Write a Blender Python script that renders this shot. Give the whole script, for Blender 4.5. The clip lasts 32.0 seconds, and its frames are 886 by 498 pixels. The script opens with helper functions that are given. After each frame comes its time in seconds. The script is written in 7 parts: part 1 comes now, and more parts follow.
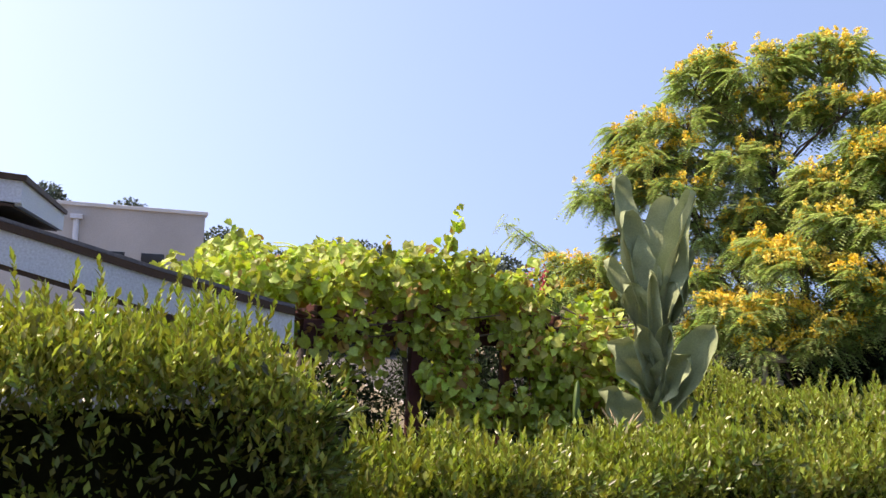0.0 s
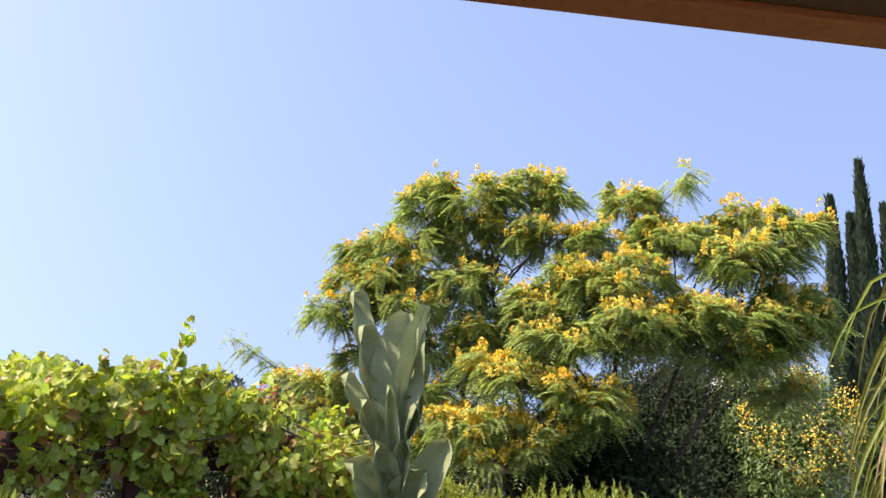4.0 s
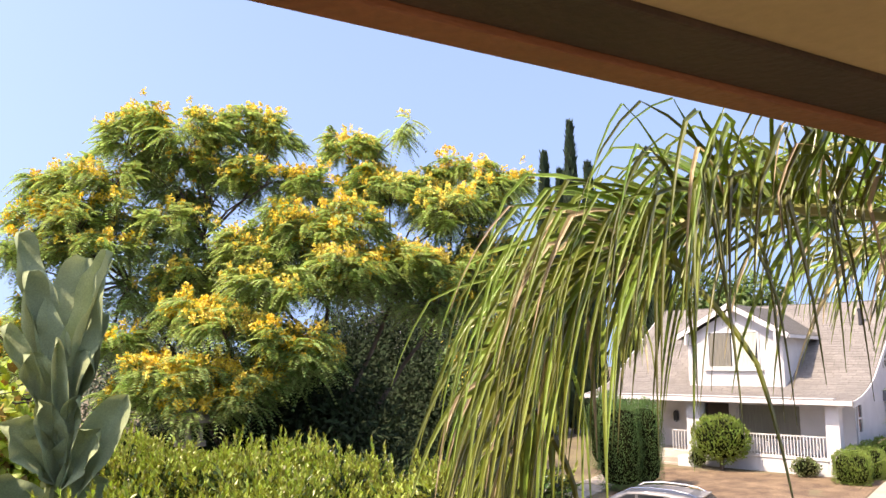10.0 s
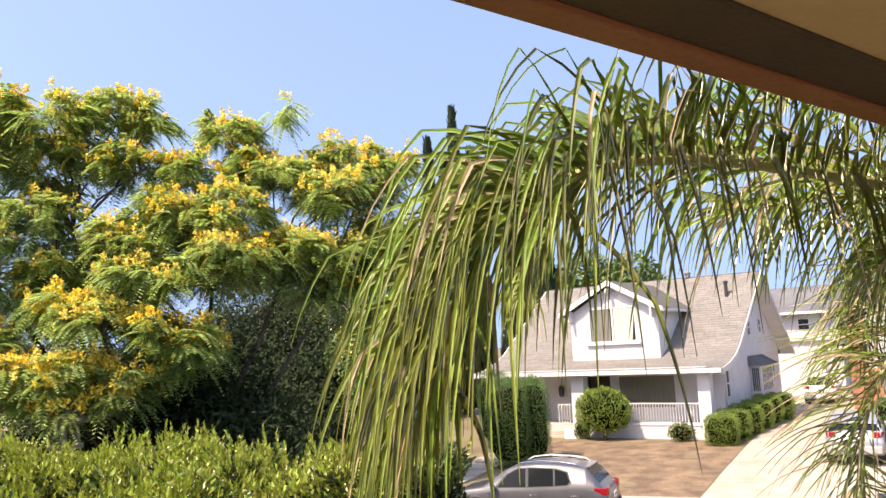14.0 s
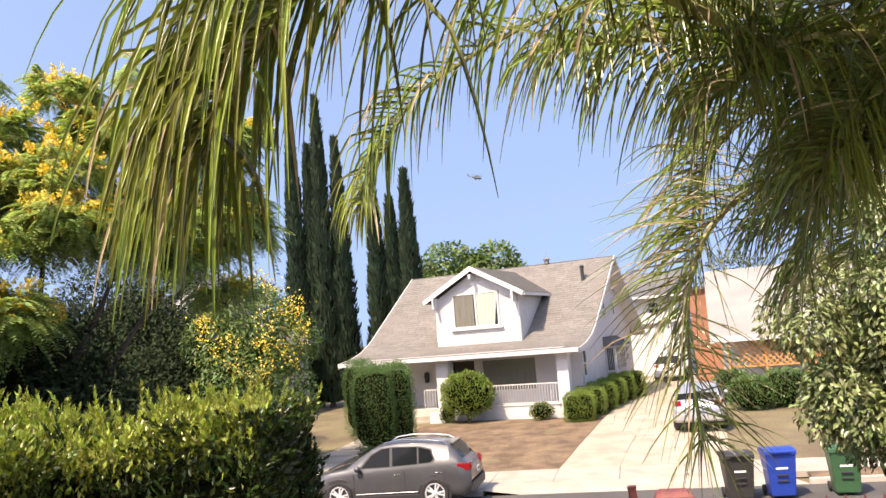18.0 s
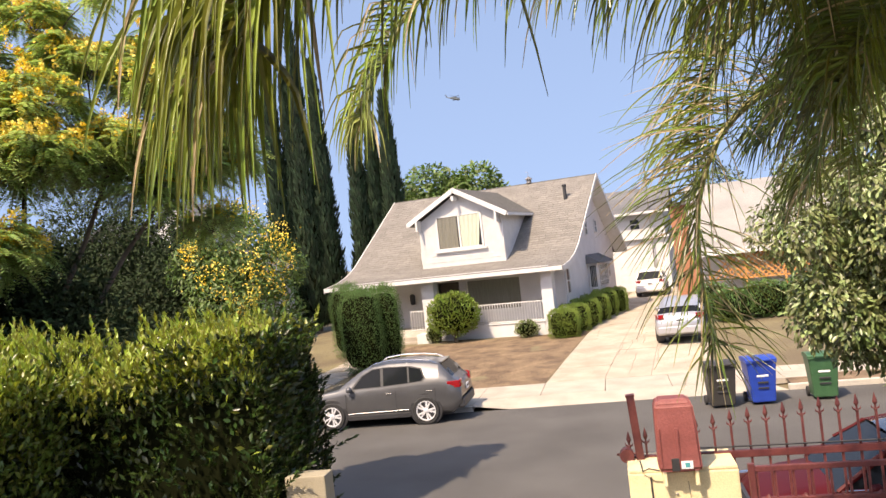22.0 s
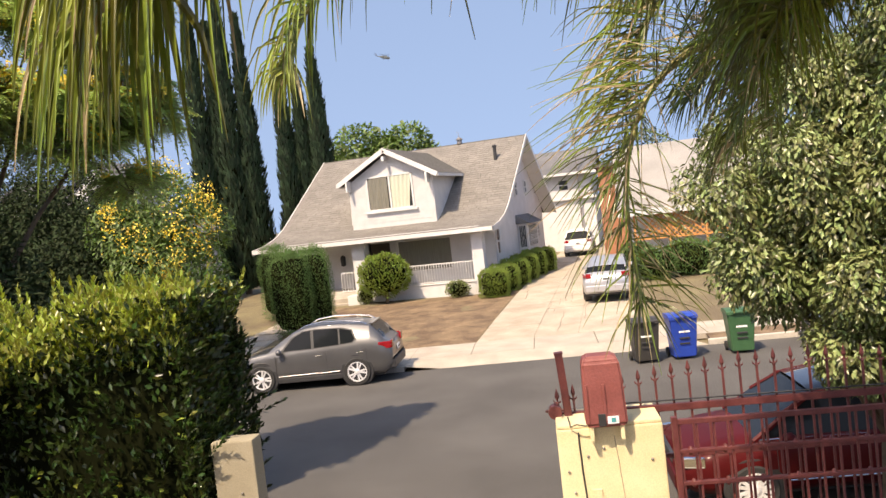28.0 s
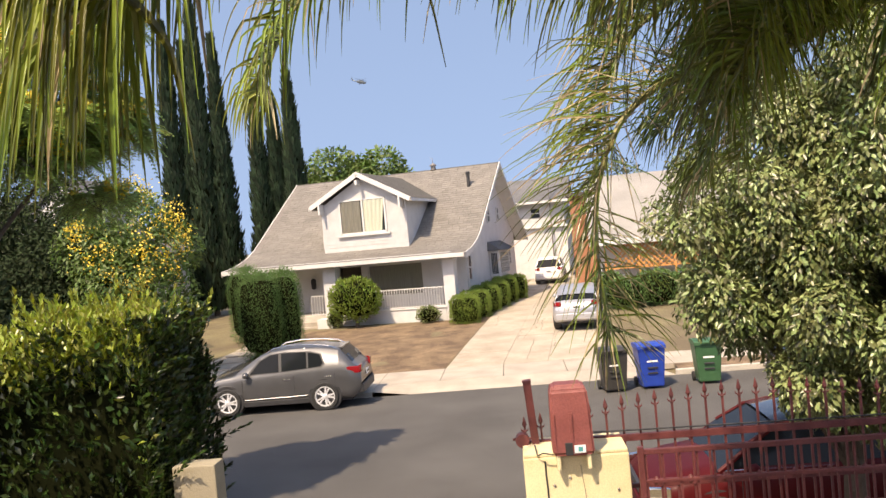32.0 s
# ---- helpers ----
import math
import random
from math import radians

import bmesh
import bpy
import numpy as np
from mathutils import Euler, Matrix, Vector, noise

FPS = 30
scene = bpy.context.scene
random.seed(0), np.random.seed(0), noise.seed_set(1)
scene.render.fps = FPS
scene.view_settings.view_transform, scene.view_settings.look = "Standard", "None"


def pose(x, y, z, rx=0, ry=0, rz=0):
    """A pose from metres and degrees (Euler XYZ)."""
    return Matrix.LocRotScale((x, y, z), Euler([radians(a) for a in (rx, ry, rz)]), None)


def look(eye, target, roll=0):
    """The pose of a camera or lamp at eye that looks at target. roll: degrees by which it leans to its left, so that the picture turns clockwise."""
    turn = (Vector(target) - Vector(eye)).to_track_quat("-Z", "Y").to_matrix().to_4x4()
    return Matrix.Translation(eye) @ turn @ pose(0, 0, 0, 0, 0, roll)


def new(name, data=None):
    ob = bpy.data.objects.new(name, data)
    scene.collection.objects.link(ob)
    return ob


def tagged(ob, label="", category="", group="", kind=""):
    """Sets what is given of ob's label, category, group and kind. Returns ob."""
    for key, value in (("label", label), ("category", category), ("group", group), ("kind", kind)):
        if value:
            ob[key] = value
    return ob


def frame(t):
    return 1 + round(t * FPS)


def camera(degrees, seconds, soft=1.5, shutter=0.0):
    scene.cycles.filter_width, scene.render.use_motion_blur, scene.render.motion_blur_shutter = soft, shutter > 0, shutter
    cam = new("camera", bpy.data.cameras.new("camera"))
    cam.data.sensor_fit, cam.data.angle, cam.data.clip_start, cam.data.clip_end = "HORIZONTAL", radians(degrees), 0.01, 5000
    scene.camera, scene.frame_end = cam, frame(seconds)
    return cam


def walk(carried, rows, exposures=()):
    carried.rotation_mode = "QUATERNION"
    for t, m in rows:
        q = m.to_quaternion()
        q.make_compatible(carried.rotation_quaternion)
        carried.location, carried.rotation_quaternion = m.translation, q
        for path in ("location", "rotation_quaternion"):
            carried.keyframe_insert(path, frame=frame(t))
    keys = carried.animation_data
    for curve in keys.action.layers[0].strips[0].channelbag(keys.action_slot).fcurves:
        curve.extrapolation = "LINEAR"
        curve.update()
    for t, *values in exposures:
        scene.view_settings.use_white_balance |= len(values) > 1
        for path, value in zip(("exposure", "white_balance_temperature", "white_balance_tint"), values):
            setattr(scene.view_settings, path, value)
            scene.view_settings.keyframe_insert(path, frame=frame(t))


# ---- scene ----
cam = camera(58.8, 32.0)
PATH = [
    (0, (0.644, -1.42, 4.702), (-1.227, -0.724, 4.823), 2.9),
    (0.5, (0.622, -1.43, 4.714), (-1.245, -0.725, 4.846), 2.8),
    (1, (0.595, -1.442, 4.72), (-1.247, -0.673, 4.85), 3.1),
    (1.5, (0.538, -1.444, 4.720), (-1.271, -0.600, 4.831), 2.7),
    (2, (0.535, -1.484, 4.737), (-1.231, -0.562, 4.905), 1.2),
    (2.5, (0.502, -1.478, 4.706), (-1.212, -0.487, 4.966), 2.4),
    (3, (0.505, -1.486, 4.694), (-1.060, -0.309, 5.087), 1.8),
    (3.5, (0.496, -1.486, 4.661), (-1.013, -0.253, 5.089), 1.1),
    (5.5, (0.326, -1.410, 4.833), (-1.049, -0.040, 5.320), 0.8),
    (6, (0.407, -1.350, 4.823), (-0.927, 0.085, 5.221), -1.8),
    (6.5, (0.484, -1.257, 4.803), (-0.823, 0.218, 5.142), -1.2),
    (7, (0.522, -1.164, 4.803), (-0.715, 0.365, 5.166), 0.5),
    (7.5, (0.539, -1.064, 4.804), (-0.607, 0.533, 5.176), 0.6),
    (8, (0.551, -1.082, 4.789), (-0.485, 0.593, 5.143), -0.5),
    (8.5, (0.565, -1.177, 4.806), (-0.472, 0.502, 5.142), -1.1),
    (9, (0.600, -1.155, 4.829), (-0.429, 0.522, 5.193), -0.8),
    (9.5, (0.621, -1.095, 4.811), (-0.434, 0.577, 5.123), -1.0),
    (10, (0.628, -1.105, 4.819), (-0.381, 0.600, 5.112), 0.0),
    (10.5, (0.621, -1.094, 4.824), (-0.321, 0.656, 5.048), -0.9),
    (11, (0.612, -1.111, 4.746), (-0.208, 0.699, 4.993), -0.8),
    (11.5, (0.549, -1.105, 4.728), (-0.312, 0.672, 5.048), 1.3),
    (12, (0.529, -1.112, 4.735), (-0.306, 0.681, 5.026), 0.9),
    (12.5, (0.560, -1.111, 4.748), (-0.213, 0.711, 5.026), -0.5),
    (13, (0.569, -1.113, 4.742), (-0.193, 0.721, 4.987), -0.9),
    (13.5, (0.568, -1.076, 4.750), (-0.190, 0.760, 4.996), -1.9),
    (15.5, (0.624, -1.066, 4.730), (-0.110, 0.775, 5.007), -3.9),
    (16, (0.637, -1.065, 4.650), (-0.011, 0.810, 4.914), -2.1),
    (16.5, (0.546, -0.946, 4.535), (-0.001, 0.956, 4.817), -5.0),
    (17, (0.524, -0.877, 4.424), (-0.117, 1.003, 4.653), -2.4),
    (17.5, (0.590, -0.833, 4.330), (-0.032, 1.064, 4.434), -4.0),
    (18, (0.617, -0.788, 4.255), (0.184, 1.149, 4.482), -4.7),
    (18.5, (0.577, -0.756, 4.228), (0.147, 1.158, 4.601), -3.3),
    (19, (0.480, -0.675, 4.219), (0.052, 1.260, 4.479), -2.5),
    (19.5, (0.518, -0.725, 4.226), (0.13, 1.225, 4.443), -4.1),
    (20, (0.502, -0.851, 4.264), (0.123, 1.104, 4.451), -4.6),
    (20.5, (0.509, -0.872, 4.265), (0.085, 1.075, 4.444), -6.1),
    (21, (0.481, -0.883, 4.271), (0.035, 1.061, 4.411), -5.6),
    (21.5, (0.501, -0.791, 4.245), (0.081, 1.16, 4.372), -6.3),
    (22, (0.493, -0.785, 4.235), (0.086, 1.173, 4.263), -6.3),
    (22.5, (0.5, -0.735, 4.222), (0.108, 1.226, 4.23), -4.9),
    (23, (0.499, -0.699, 4.223), (0.062, 1.253, 4.251), -5.2),
    (23.5, (0.505, -0.61, 4.202), (0.027, 1.332, 4.223), -5.5),
    (24, (0.503, -0.567, 4.183), (0.025, 1.375, 4.179), -5.5),
    (24.5, (0.519, -0.572, 4.19), (0.097, 1.383, 4.186), -5.8),
    (25, (0.483, -0.705, 4.22), (0.115, 1.261, 4.247), -6.7),
    (25.5, (0.498, -0.729, 4.219), (0.118, 1.235, 4.226), -7.3),
    (27.5, (0.498, -0.715, 4.227), (0.227, 1.266, 4.188), -6.4),
    (28, (0.491, -0.703, 4.224), (0.245, 1.28, 4.134), -6.5),
    (28.5, (0.49, -0.703, 4.224), (0.229, 1.277, 4.118), -6.5),
    (29, (0.494, -0.71, 4.225), (0.222, 1.269, 4.113), -6.5),
    (29.5, (0.497, -0.709, 4.225), (0.215, 1.268, 4.116), -6.4),
    (30, (0.491, -0.706, 4.221), (0.221, 1.27, 4.081), -6.6),
    (30.5, (0.487, -0.702, 4.22), (0.227, 1.275, 4.076), -6.1),
    (31, (0.493, -0.686, 4.214), (0.261, 1.295, 4.063), -5.2),
    (31.5, (0.495, -0.701, 4.218), (0.295, 1.285, 4.093), -5.0),
    (32, (0.499, -0.7, 4.224), (0.33, 1.293, 4.191), -5.2),
]
walk(cam, [(t, look(eye, target, roll)) for t, eye, target, roll in PATH],
     [(0, 1.27, 7000, 22), (3, 1.32, 6950, 22), (6, 1.5, 6950, 22), (8, 1.66, 7000, 22), (10, 1.61, 7050, 21), (13, 1.59, 7100, 20), (16.5, 1.5, 7200, 19), (19, 1.39, 7250, 19), (23, 1.28, 7500, 17), (32, 1.15, 7650, 16)])

# ---- sky, sun and exposure ----
SUN = Vector((-0.33, -0.63, 1.0)).normalized()      # towards the sun
world = bpy.data.worlds.new("world")
scene.world = world
world.use_nodes = True
wn = world.node_tree
wn.nodes.clear()
sky = wn.nodes.new("ShaderNodeTexSky")
sky.sky_type = "NISHITA"
sky.sun_disc = False
sky.sun_elevation = math.asin(SUN.z)
sky.sun_rotation = math.atan2(SUN.x, SUN.y)
sky.air_density, sky.dust_density, sky.ozone_density = 1.0, 1.7, 1.1
bg = wn.nodes.new("ShaderNodeBackground")
bg.inputs[1].default_value = 0.128
wo = wn.nodes.new("ShaderNodeOutputWorld")
# a hazy, even sky: the band near the horizon is taken from higher up
tcw = wn.nodes.new("ShaderNodeTexCoord")
flat = wn.nodes.new("ShaderNodeVectorMath")
flat.operation = "MULTIPLY_ADD"
flat.inputs[1].default_value, flat.inputs[2].default_value = (0.5, 0.5, 0.36), (0, 0, 0.38)
wn.links.new(tcw.outputs["Generated"], flat.inputs[0])
wn.links.new(flat.outputs[0], sky.inputs[0])
wn.links.new(sky.outputs[0], bg.inputs[0])
wn.links.new(bg.outputs[0], wo.inputs[0])
sun_data = bpy.data.lights.new("sun", "SUN")
sun_data.energy, sun_data.angle, sun_data.color = 3.05, radians(0.55), (1.0, 0.89, 0.72)
sun = new("sun", sun_data)
sun.matrix_world = look(SUN * 60, (0, 0, 0))


# ---- materials ----
def mat(name, col, col2=None, scale=4.0, rough=0.7, metal=0.0, bump=0.0, bscale=60.0, fine=0.15, rand=0.0, trans=0.0,
        spec=0.5, coat=0.0, island=0.0, stretch=(1, 1, 1), rough2=None, detail=6.0):
    """Base colour mixed by a broad noise between col and col2, with a fine noise on top, and a fine bump."""
    m = bpy.data.materials.new(name)
    m.use_nodes = True
    nt = m.node_tree
    N, K = nt.nodes, nt.links
    b = N["Principled BSDF"]
    tc = N.new("ShaderNodeTexCoord")
    mp = N.new("ShaderNodeMapping")
    mp.inputs["Scale"].default_value = stretch
    K.new(tc.outputs["Object"], mp.inputs[0])
    n1 = N.new("ShaderNodeTexNoise")
    n1.inputs["Scale"].default_value, n1.inputs["Detail"].default_value = scale, detail
    K.new(mp.outputs[0], n1.inputs[0])
    mr = N.new("ShaderNodeMapRange")
    mr.inputs[1].default_value, mr.inputs[2].default_value = 0.35, 0.68
    K.new(n1.outputs[0], mr.inputs[0])
    mx = N.new("ShaderNodeMix")
    mx.data_type = "RGBA"
    mx.inputs[6].default_value = (*col, 1)
    mx.inputs[7].default_value = (*(col2 or [c * 0.8 for c in col]), 1)
    K.new(mr.outputs[0], mx.inputs[0])
    n2 = N.new("ShaderNodeTexNoise")
    n2.inputs["Scale"].default_value, n2.inputs["Detail"].default_value = bscale, 4.0
    K.new(mp.outputs[0], n2.inputs[0])
    out = mx.outputs[2]
    val = None
    if fine or rand or island:
        hv = N.new("ShaderNodeHueSaturation")
        K.new(out, hv.inputs["Color"])
        f = N.new("ShaderNodeMapRange")
        f.inputs[1].default_value, f.inputs[2].default_value = 0.3, 0.7
        f.inputs[3].default_value, f.inputs[4].default_value = 1 - fine, 1 + fine
        K.new(n2.outputs[0], f.inputs[0])
        val = f.outputs[0]
        for amount, kind in ((rand, "obj"), (island, "isl")):
            if amount:
                if kind == "obj":
                    src = N.new("ShaderNodeObjectInfo").outputs["Random"]
                else:
                    src = N.new("ShaderNodeNewGeometry").outputs["Random Per Island"]
                r = N.new("ShaderNodeMapRange")
                r.inputs[3].default_value, r.inputs[4].default_value = 1 - amount, 1 + amount
                K.new(src, r.inputs[0])
                mu = N.new("ShaderNodeMath")
                mu.operation = "MULTIPLY"
                K.new(val, mu.inputs[0])
                K.new(r.outputs[0], mu.inputs[1])
                val = mu.outputs[0]
                if kind == "isl":
                    h = N.new("ShaderNodeMapRange")
                    h.inputs[3].default_value, h.inputs[4].default_value = 0.5 - 0.05 * amount, 0.5 + 0.05 * amount
                    K.new(src, h.inputs[0])
                    K.new(h.outputs[0], hv.inputs["Hue"])
        K.new(val, hv.inputs["Value"])
        out = hv.outputs[0]
    K.new(out, b.inputs["Base Color"])
    b.inputs["Metallic"].default_value = metal
    b.inputs["Roughness"].default_value = rough
    b.inputs["Specular IOR Level"].default_value = spec
    b.inputs["Coat Weight"].default_value = coat
    if rough2 is not None:
        rr = N.new("ShaderNodeMapRange")
        rr.inputs[3].default_value, rr.inputs[4].default_value = rough, rough2
        K.new(n1.outputs[0], rr.inputs[0])
        K.new(rr.outputs[0], b.inputs["Roughness"])
    if bump:
        bp = N.new("ShaderNodeBump")
        bp.inputs["Strength"].default_value, bp.inputs["Distance"].default_value = bump, 0.02
        K.new(n2.outputs[0], bp.inputs["Height"])
        K.new(bp.outputs[0], b.inputs["Normal"])
    if trans:
        tr = N.new("ShaderNodeBsdfTranslucent")
        ms = N.new("ShaderNodeMixShader")
        hs = N.new("ShaderNodeHueSaturation")
        hs.inputs["Saturation"].default_value, hs.inputs["Value"].default_value = 1.15, 1.25
        K.new(out, hs.inputs["Color"])
        K.new(hs.outputs[0], tr.inputs[0])
        ms.inputs[0].default_value = trans
        K.new(b.outputs[0], ms.inputs[1])
        K.new(tr.outputs[0], ms.inputs[2])
        K.new(ms.outputs[0], N["Material Output"].inputs[0])
    return m


def glass(name, tint=(0.02, 0.025, 0.03), rough=0.04, see=0.0):
    m = bpy.data.materials.new(name)
    m.use_nodes = True
    b = m.node_tree.nodes["Principled BSDF"]
    b.inputs["Base Color"].default_value = (*tint, 1)
    b.inputs["Roughness"].default_value = rough
    b.inputs["Transmission Weight"].default_value = see
    b.inputs["IOR"].default_value = 1.45
    return m


M_asphalt = mat("asphalt", (0.080, 0.076, 0.072), (0.108, 0.103, 0.098), 0.5, 0.9, bump=0.5, bscale=90, fine=0.25, spec=0.3)
M_concrete = mat("concrete", (0.345, 0.305, 0.25), (0.44, 0.39, 0.325), 1.2, 0.9, bump=0.3, bscale=45, fine=0.12, rand=0.06)
M_drive = mat("stained_drive_concrete", (0.43, 0.375, 0.30), (0.32, 0.27, 0.205), 1.1, 0.9, bump=0.4, bscale=30, fine=0.2, rand=0.05)
M_crack = mat("crack_dirt", (0.12, 0.10, 0.08), (0.16, 0.13, 0.10), 5, 0.95)
M_kerb = mat("kerb_concrete", (0.42, 0.39, 0.34), (0.55, 0.51, 0.45), 2, 0.9, bump=0.3, bscale=40)
M_dirt = mat("dry_lawn", (0.115, 0.075, 0.045), (0.23, 0.16, 0.095), 1.6, 0.95, bump=1.0, bscale=22, fine=0.45, detail=9)
M_soil = mat("yard_soil", (0.13, 0.10, 0.06), (0.20, 0.17, 0.09), 0.6, 0.95, bump=0.8, bscale=25, fine=0.3)
M_white = mat("white_stucco", (0.55, 0.54, 0.54), (0.61, 0.60, 0.60), 1.5, 0.85, bump=0.25, bscale=70, fine=0.04)
M_trim = mat("white_trim_paint", (0.62, 0.61, 0.60), (0.56, 0.55, 0.53), 3, 0.6, bump=0.1, bscale=50, fine=0.04)
M_siding = mat("white_siding", (0.56, 0.55, 0.54), (0.50, 0.49, 0.48), 2.5, 0.7, bump=0.2, bscale=40, fine=0.05)
M_shingle = mat("grey_shingle", (0.079, 0.074, 0.065), (0.098, 0.092, 0.082), 2.2, 0.95, bump=0.7, bscale=35, fine=0.22, rand=0.025)
M_shingle_dark = mat("dark_shingle", (0.10, 0.10, 0.105), (0.15, 0.15, 0.155), 0.7, 0.95, bump=0.7, bscale=30, fine=0.2)
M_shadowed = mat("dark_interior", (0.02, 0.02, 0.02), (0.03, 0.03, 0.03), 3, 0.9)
M_glass = glass("window_glass", (0.03, 0.035, 0.04), 0.05)
M_curtain = mat("cream_curtain", (0.52, 0.53, 0.42), (0.42, 0.44, 0.34), 4, 0.6, coat=0.4, stretch=(12, 1, 0.3))
M_curtain_tan = mat("tan_curtain", (0.19, 0.18, 0.14), (0.13, 0.125, 0.10), 4, 0.6, coat=0.4, stretch=(12, 1, 0.3))
# front hedge leaf, darkened to hold the face's shade in its colour
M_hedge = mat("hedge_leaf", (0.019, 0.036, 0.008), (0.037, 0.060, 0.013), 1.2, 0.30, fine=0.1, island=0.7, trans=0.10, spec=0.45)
M_shoot = mat("lit_fresh_hedge_leaf", (0.24, 0.29, 0.05), (0.34, 0.37, 0.08), 1.2, 0.30, fine=0.1, island=0.55, trans=0.34)
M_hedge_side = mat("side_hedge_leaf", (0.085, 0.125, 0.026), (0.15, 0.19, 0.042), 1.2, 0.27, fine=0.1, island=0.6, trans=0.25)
# near-black filler colour that paints the shade inside foliage
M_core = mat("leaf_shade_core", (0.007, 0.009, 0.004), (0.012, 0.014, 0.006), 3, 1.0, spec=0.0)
M_twig = mat("twig_bark", (0.10, 0.075, 0.05), (0.15, 0.11, 0.08), 6, 0.9, bump=0.5, bscale=40)
M_feather = mat("feathery_leaf", (0.26, 0.35, 0.11), (0.39, 0.46, 0.175), 0.8, 0.5, island=0.5, trans=0.42)
M_flower = mat("yellow_flower", (0.83, 0.56, 0.04), (0.87, 0.73, 0.20), 0.9, 0.6, island=0.25, trans=0.25)
M_vine = mat("grape_leaf", (0.33, 0.42, 0.065), (0.48, 0.53, 0.12), 1.5, 0.42, island=0.45, trans=0.42)
M_vine_old = mat("yellowed_grape_leaf", (0.38, 0.26, 0.06), (0.30, 0.15, 0.04), 2, 0.6, island=0.3, trans=0.3)
M_mullein = mat("felted_grey_leaf", (0.25, 0.30, 0.155), (0.34, 0.385, 0.22), 3.0, 0.85, bump=0.4, bscale=70, fine=0.12, trans=0.12, spec=0.2)
M_cypress = mat("cypress_foliage", (0.018, 0.038, 0.016), (0.035, 0.062, 0.026), 0.8, 0.8, island=0.4, trans=0.1)
M_juniper = mat("clipped_juniper", (0.085, 0.165, 0.045), (0.13, 0.22, 0.065), 2.0, 0.7, island=0.35, trans=0.15)
M_bush = mat("bush_leaf", (0.085, 0.145, 0.03), (0.13, 0.19, 0.05), 1.5, 0.5, island=0.35, trans=0.25)
# very dark leaf colour with the shade among the trees put in
M_darkshrub = mat("shade_dark_leaf", (0.015, 0.026, 0.009), (0.027, 0.042, 0.014), 1.5, 0.8, island=0.4, trans=0.05, spec=0.2)
M_boxleaf = mat("bright_clipped_leaf", (0.15, 0.225, 0.04), (0.23, 0.30, 0.06), 2.0, 0.5, island=0.35, trans=0.25)
M_ficus = mat("pale_glossy_leaf", (0.10, 0.135, 0.04), (0.27, 0.295, 0.125), 2.2, 0.34, spec=0.55, island=0.7, trans=0.14)
M_palm = mat("palm_leaflet", (0.095, 0.138, 0.020), (0.185, 0.212, 0.036), 2.0, 0.30, island=0.6, trans=0.15, spec=0.55)
M_palm_dry = mat("dry_palm_tip", (0.42, 0.33, 0.20), (0.52, 0.43, 0.27), 2.0, 0.6, island=0.25, trans=0.3)
M_rachis = mat("palm_rachis", (0.22, 0.24, 0.07), (0.30, 0.26, 0.10), 3.0, 0.5)
M_trunk = mat("palm_trunk", (0.22, 0.19, 0.16), (0.30, 0.26, 0.22), 3.0, 0.9, bump=0.8, bscale=18, stretch=(1, 1, 4))
M_bark = mat("bark", (0.075, 0.055, 0.04), (0.12, 0.09, 0.065), 4.0, 0.95, bump=0.8, bscale=25)
# distance haze is mixed into this leaf colour
M_far = mat("hazy_far_foliage", (0.085, 0.115, 0.075), (0.12, 0.15, 0.095), 0.4, 0.9, island=0.35)
M_yellowwall = mat("cream_stucco", (0.66, 0.56, 0.33), (0.76, 0.66, 0.42), 3.5, 0.9, bump=0.16, bscale=110, fine=0.10, detail=9)
# darker copy of the cream stucco, with the pier's shade in its colour
M_beige = mat("shaded_beige_stucco", (0.28, 0.245, 0.175), (0.34, 0.30, 0.215), 2.5, 0.9, bump=0.16, bscale=110, fine=0.08)
M_pink = mat("pink_blossom", (0.55, 0.06, 0.09), (0.65, 0.12, 0.14), 2, 0.6, trans=0.2)
M_rust = mat("red_oxide_paint", (0.20, 0.056, 0.050), (0.26, 0.078, 0.069), 5.0, 0.6, bump=0.2, bscale=60, fine=0.1)
M_iron = mat("maroon_iron", (0.10, 0.024, 0.024), (0.155, 0.042, 0.038), 8.0, 0.5, bump=0.2, bscale=80, fine=0.15)
M_suv = mat("grey_car_paint", (0.098, 0.098, 0.102), (0.112, 0.112, 0.116), 2, 0.34, metal=0.45, fine=0.02, coat=0.8)
M_silver = mat("silver_car_paint", (0.46, 0.46, 0.48), (0.50, 0.50, 0.52), 2, 0.3, metal=0.5, fine=0.02, coat=0.6)
M_carwhite = mat("white_car_paint", (0.78, 0.78, 0.78), (0.74, 0.74, 0.75), 2, 0.3, fine=0.02, coat=0.6)
M_carred = mat("red_car_paint", (0.06, 0.004, 0.005), (0.075, 0.005, 0.006), 2, 0.5, metal=0.0, fine=0.02, coat=0.05, spec=0.15)
M_cardark = mat("dark_blue_car_paint", (0.02, 0.022, 0.03), (0.025, 0.03, 0.04), 2, 0.25, metal=0.3, fine=0.02, coat=0.8)
M_carglass = glass("car_glass", (0.012, 0.014, 0.016), 0.05)
M_carglass.node_tree.nodes["Principled BSDF"].inputs["IOR"].default_value = 1.3
M_carglass.node_tree.nodes["Principled BSDF"].inputs["Specular IOR Level"].default_value = 0.3
M_tyre = mat("tyre_rubber", (0.02, 0.02, 0.02), (0.03, 0.03, 0.03), 8, 0.85)
M_alloy = mat("alloy_rim", (0.78, 0.78, 0.80), (0.72, 0.72, 0.74), 6, 0.3, metal=0.3)
M_plastic = mat("black_trim_plastic", (0.025, 0.025, 0.027), (0.035, 0.035, 0.037), 6, 0.55)
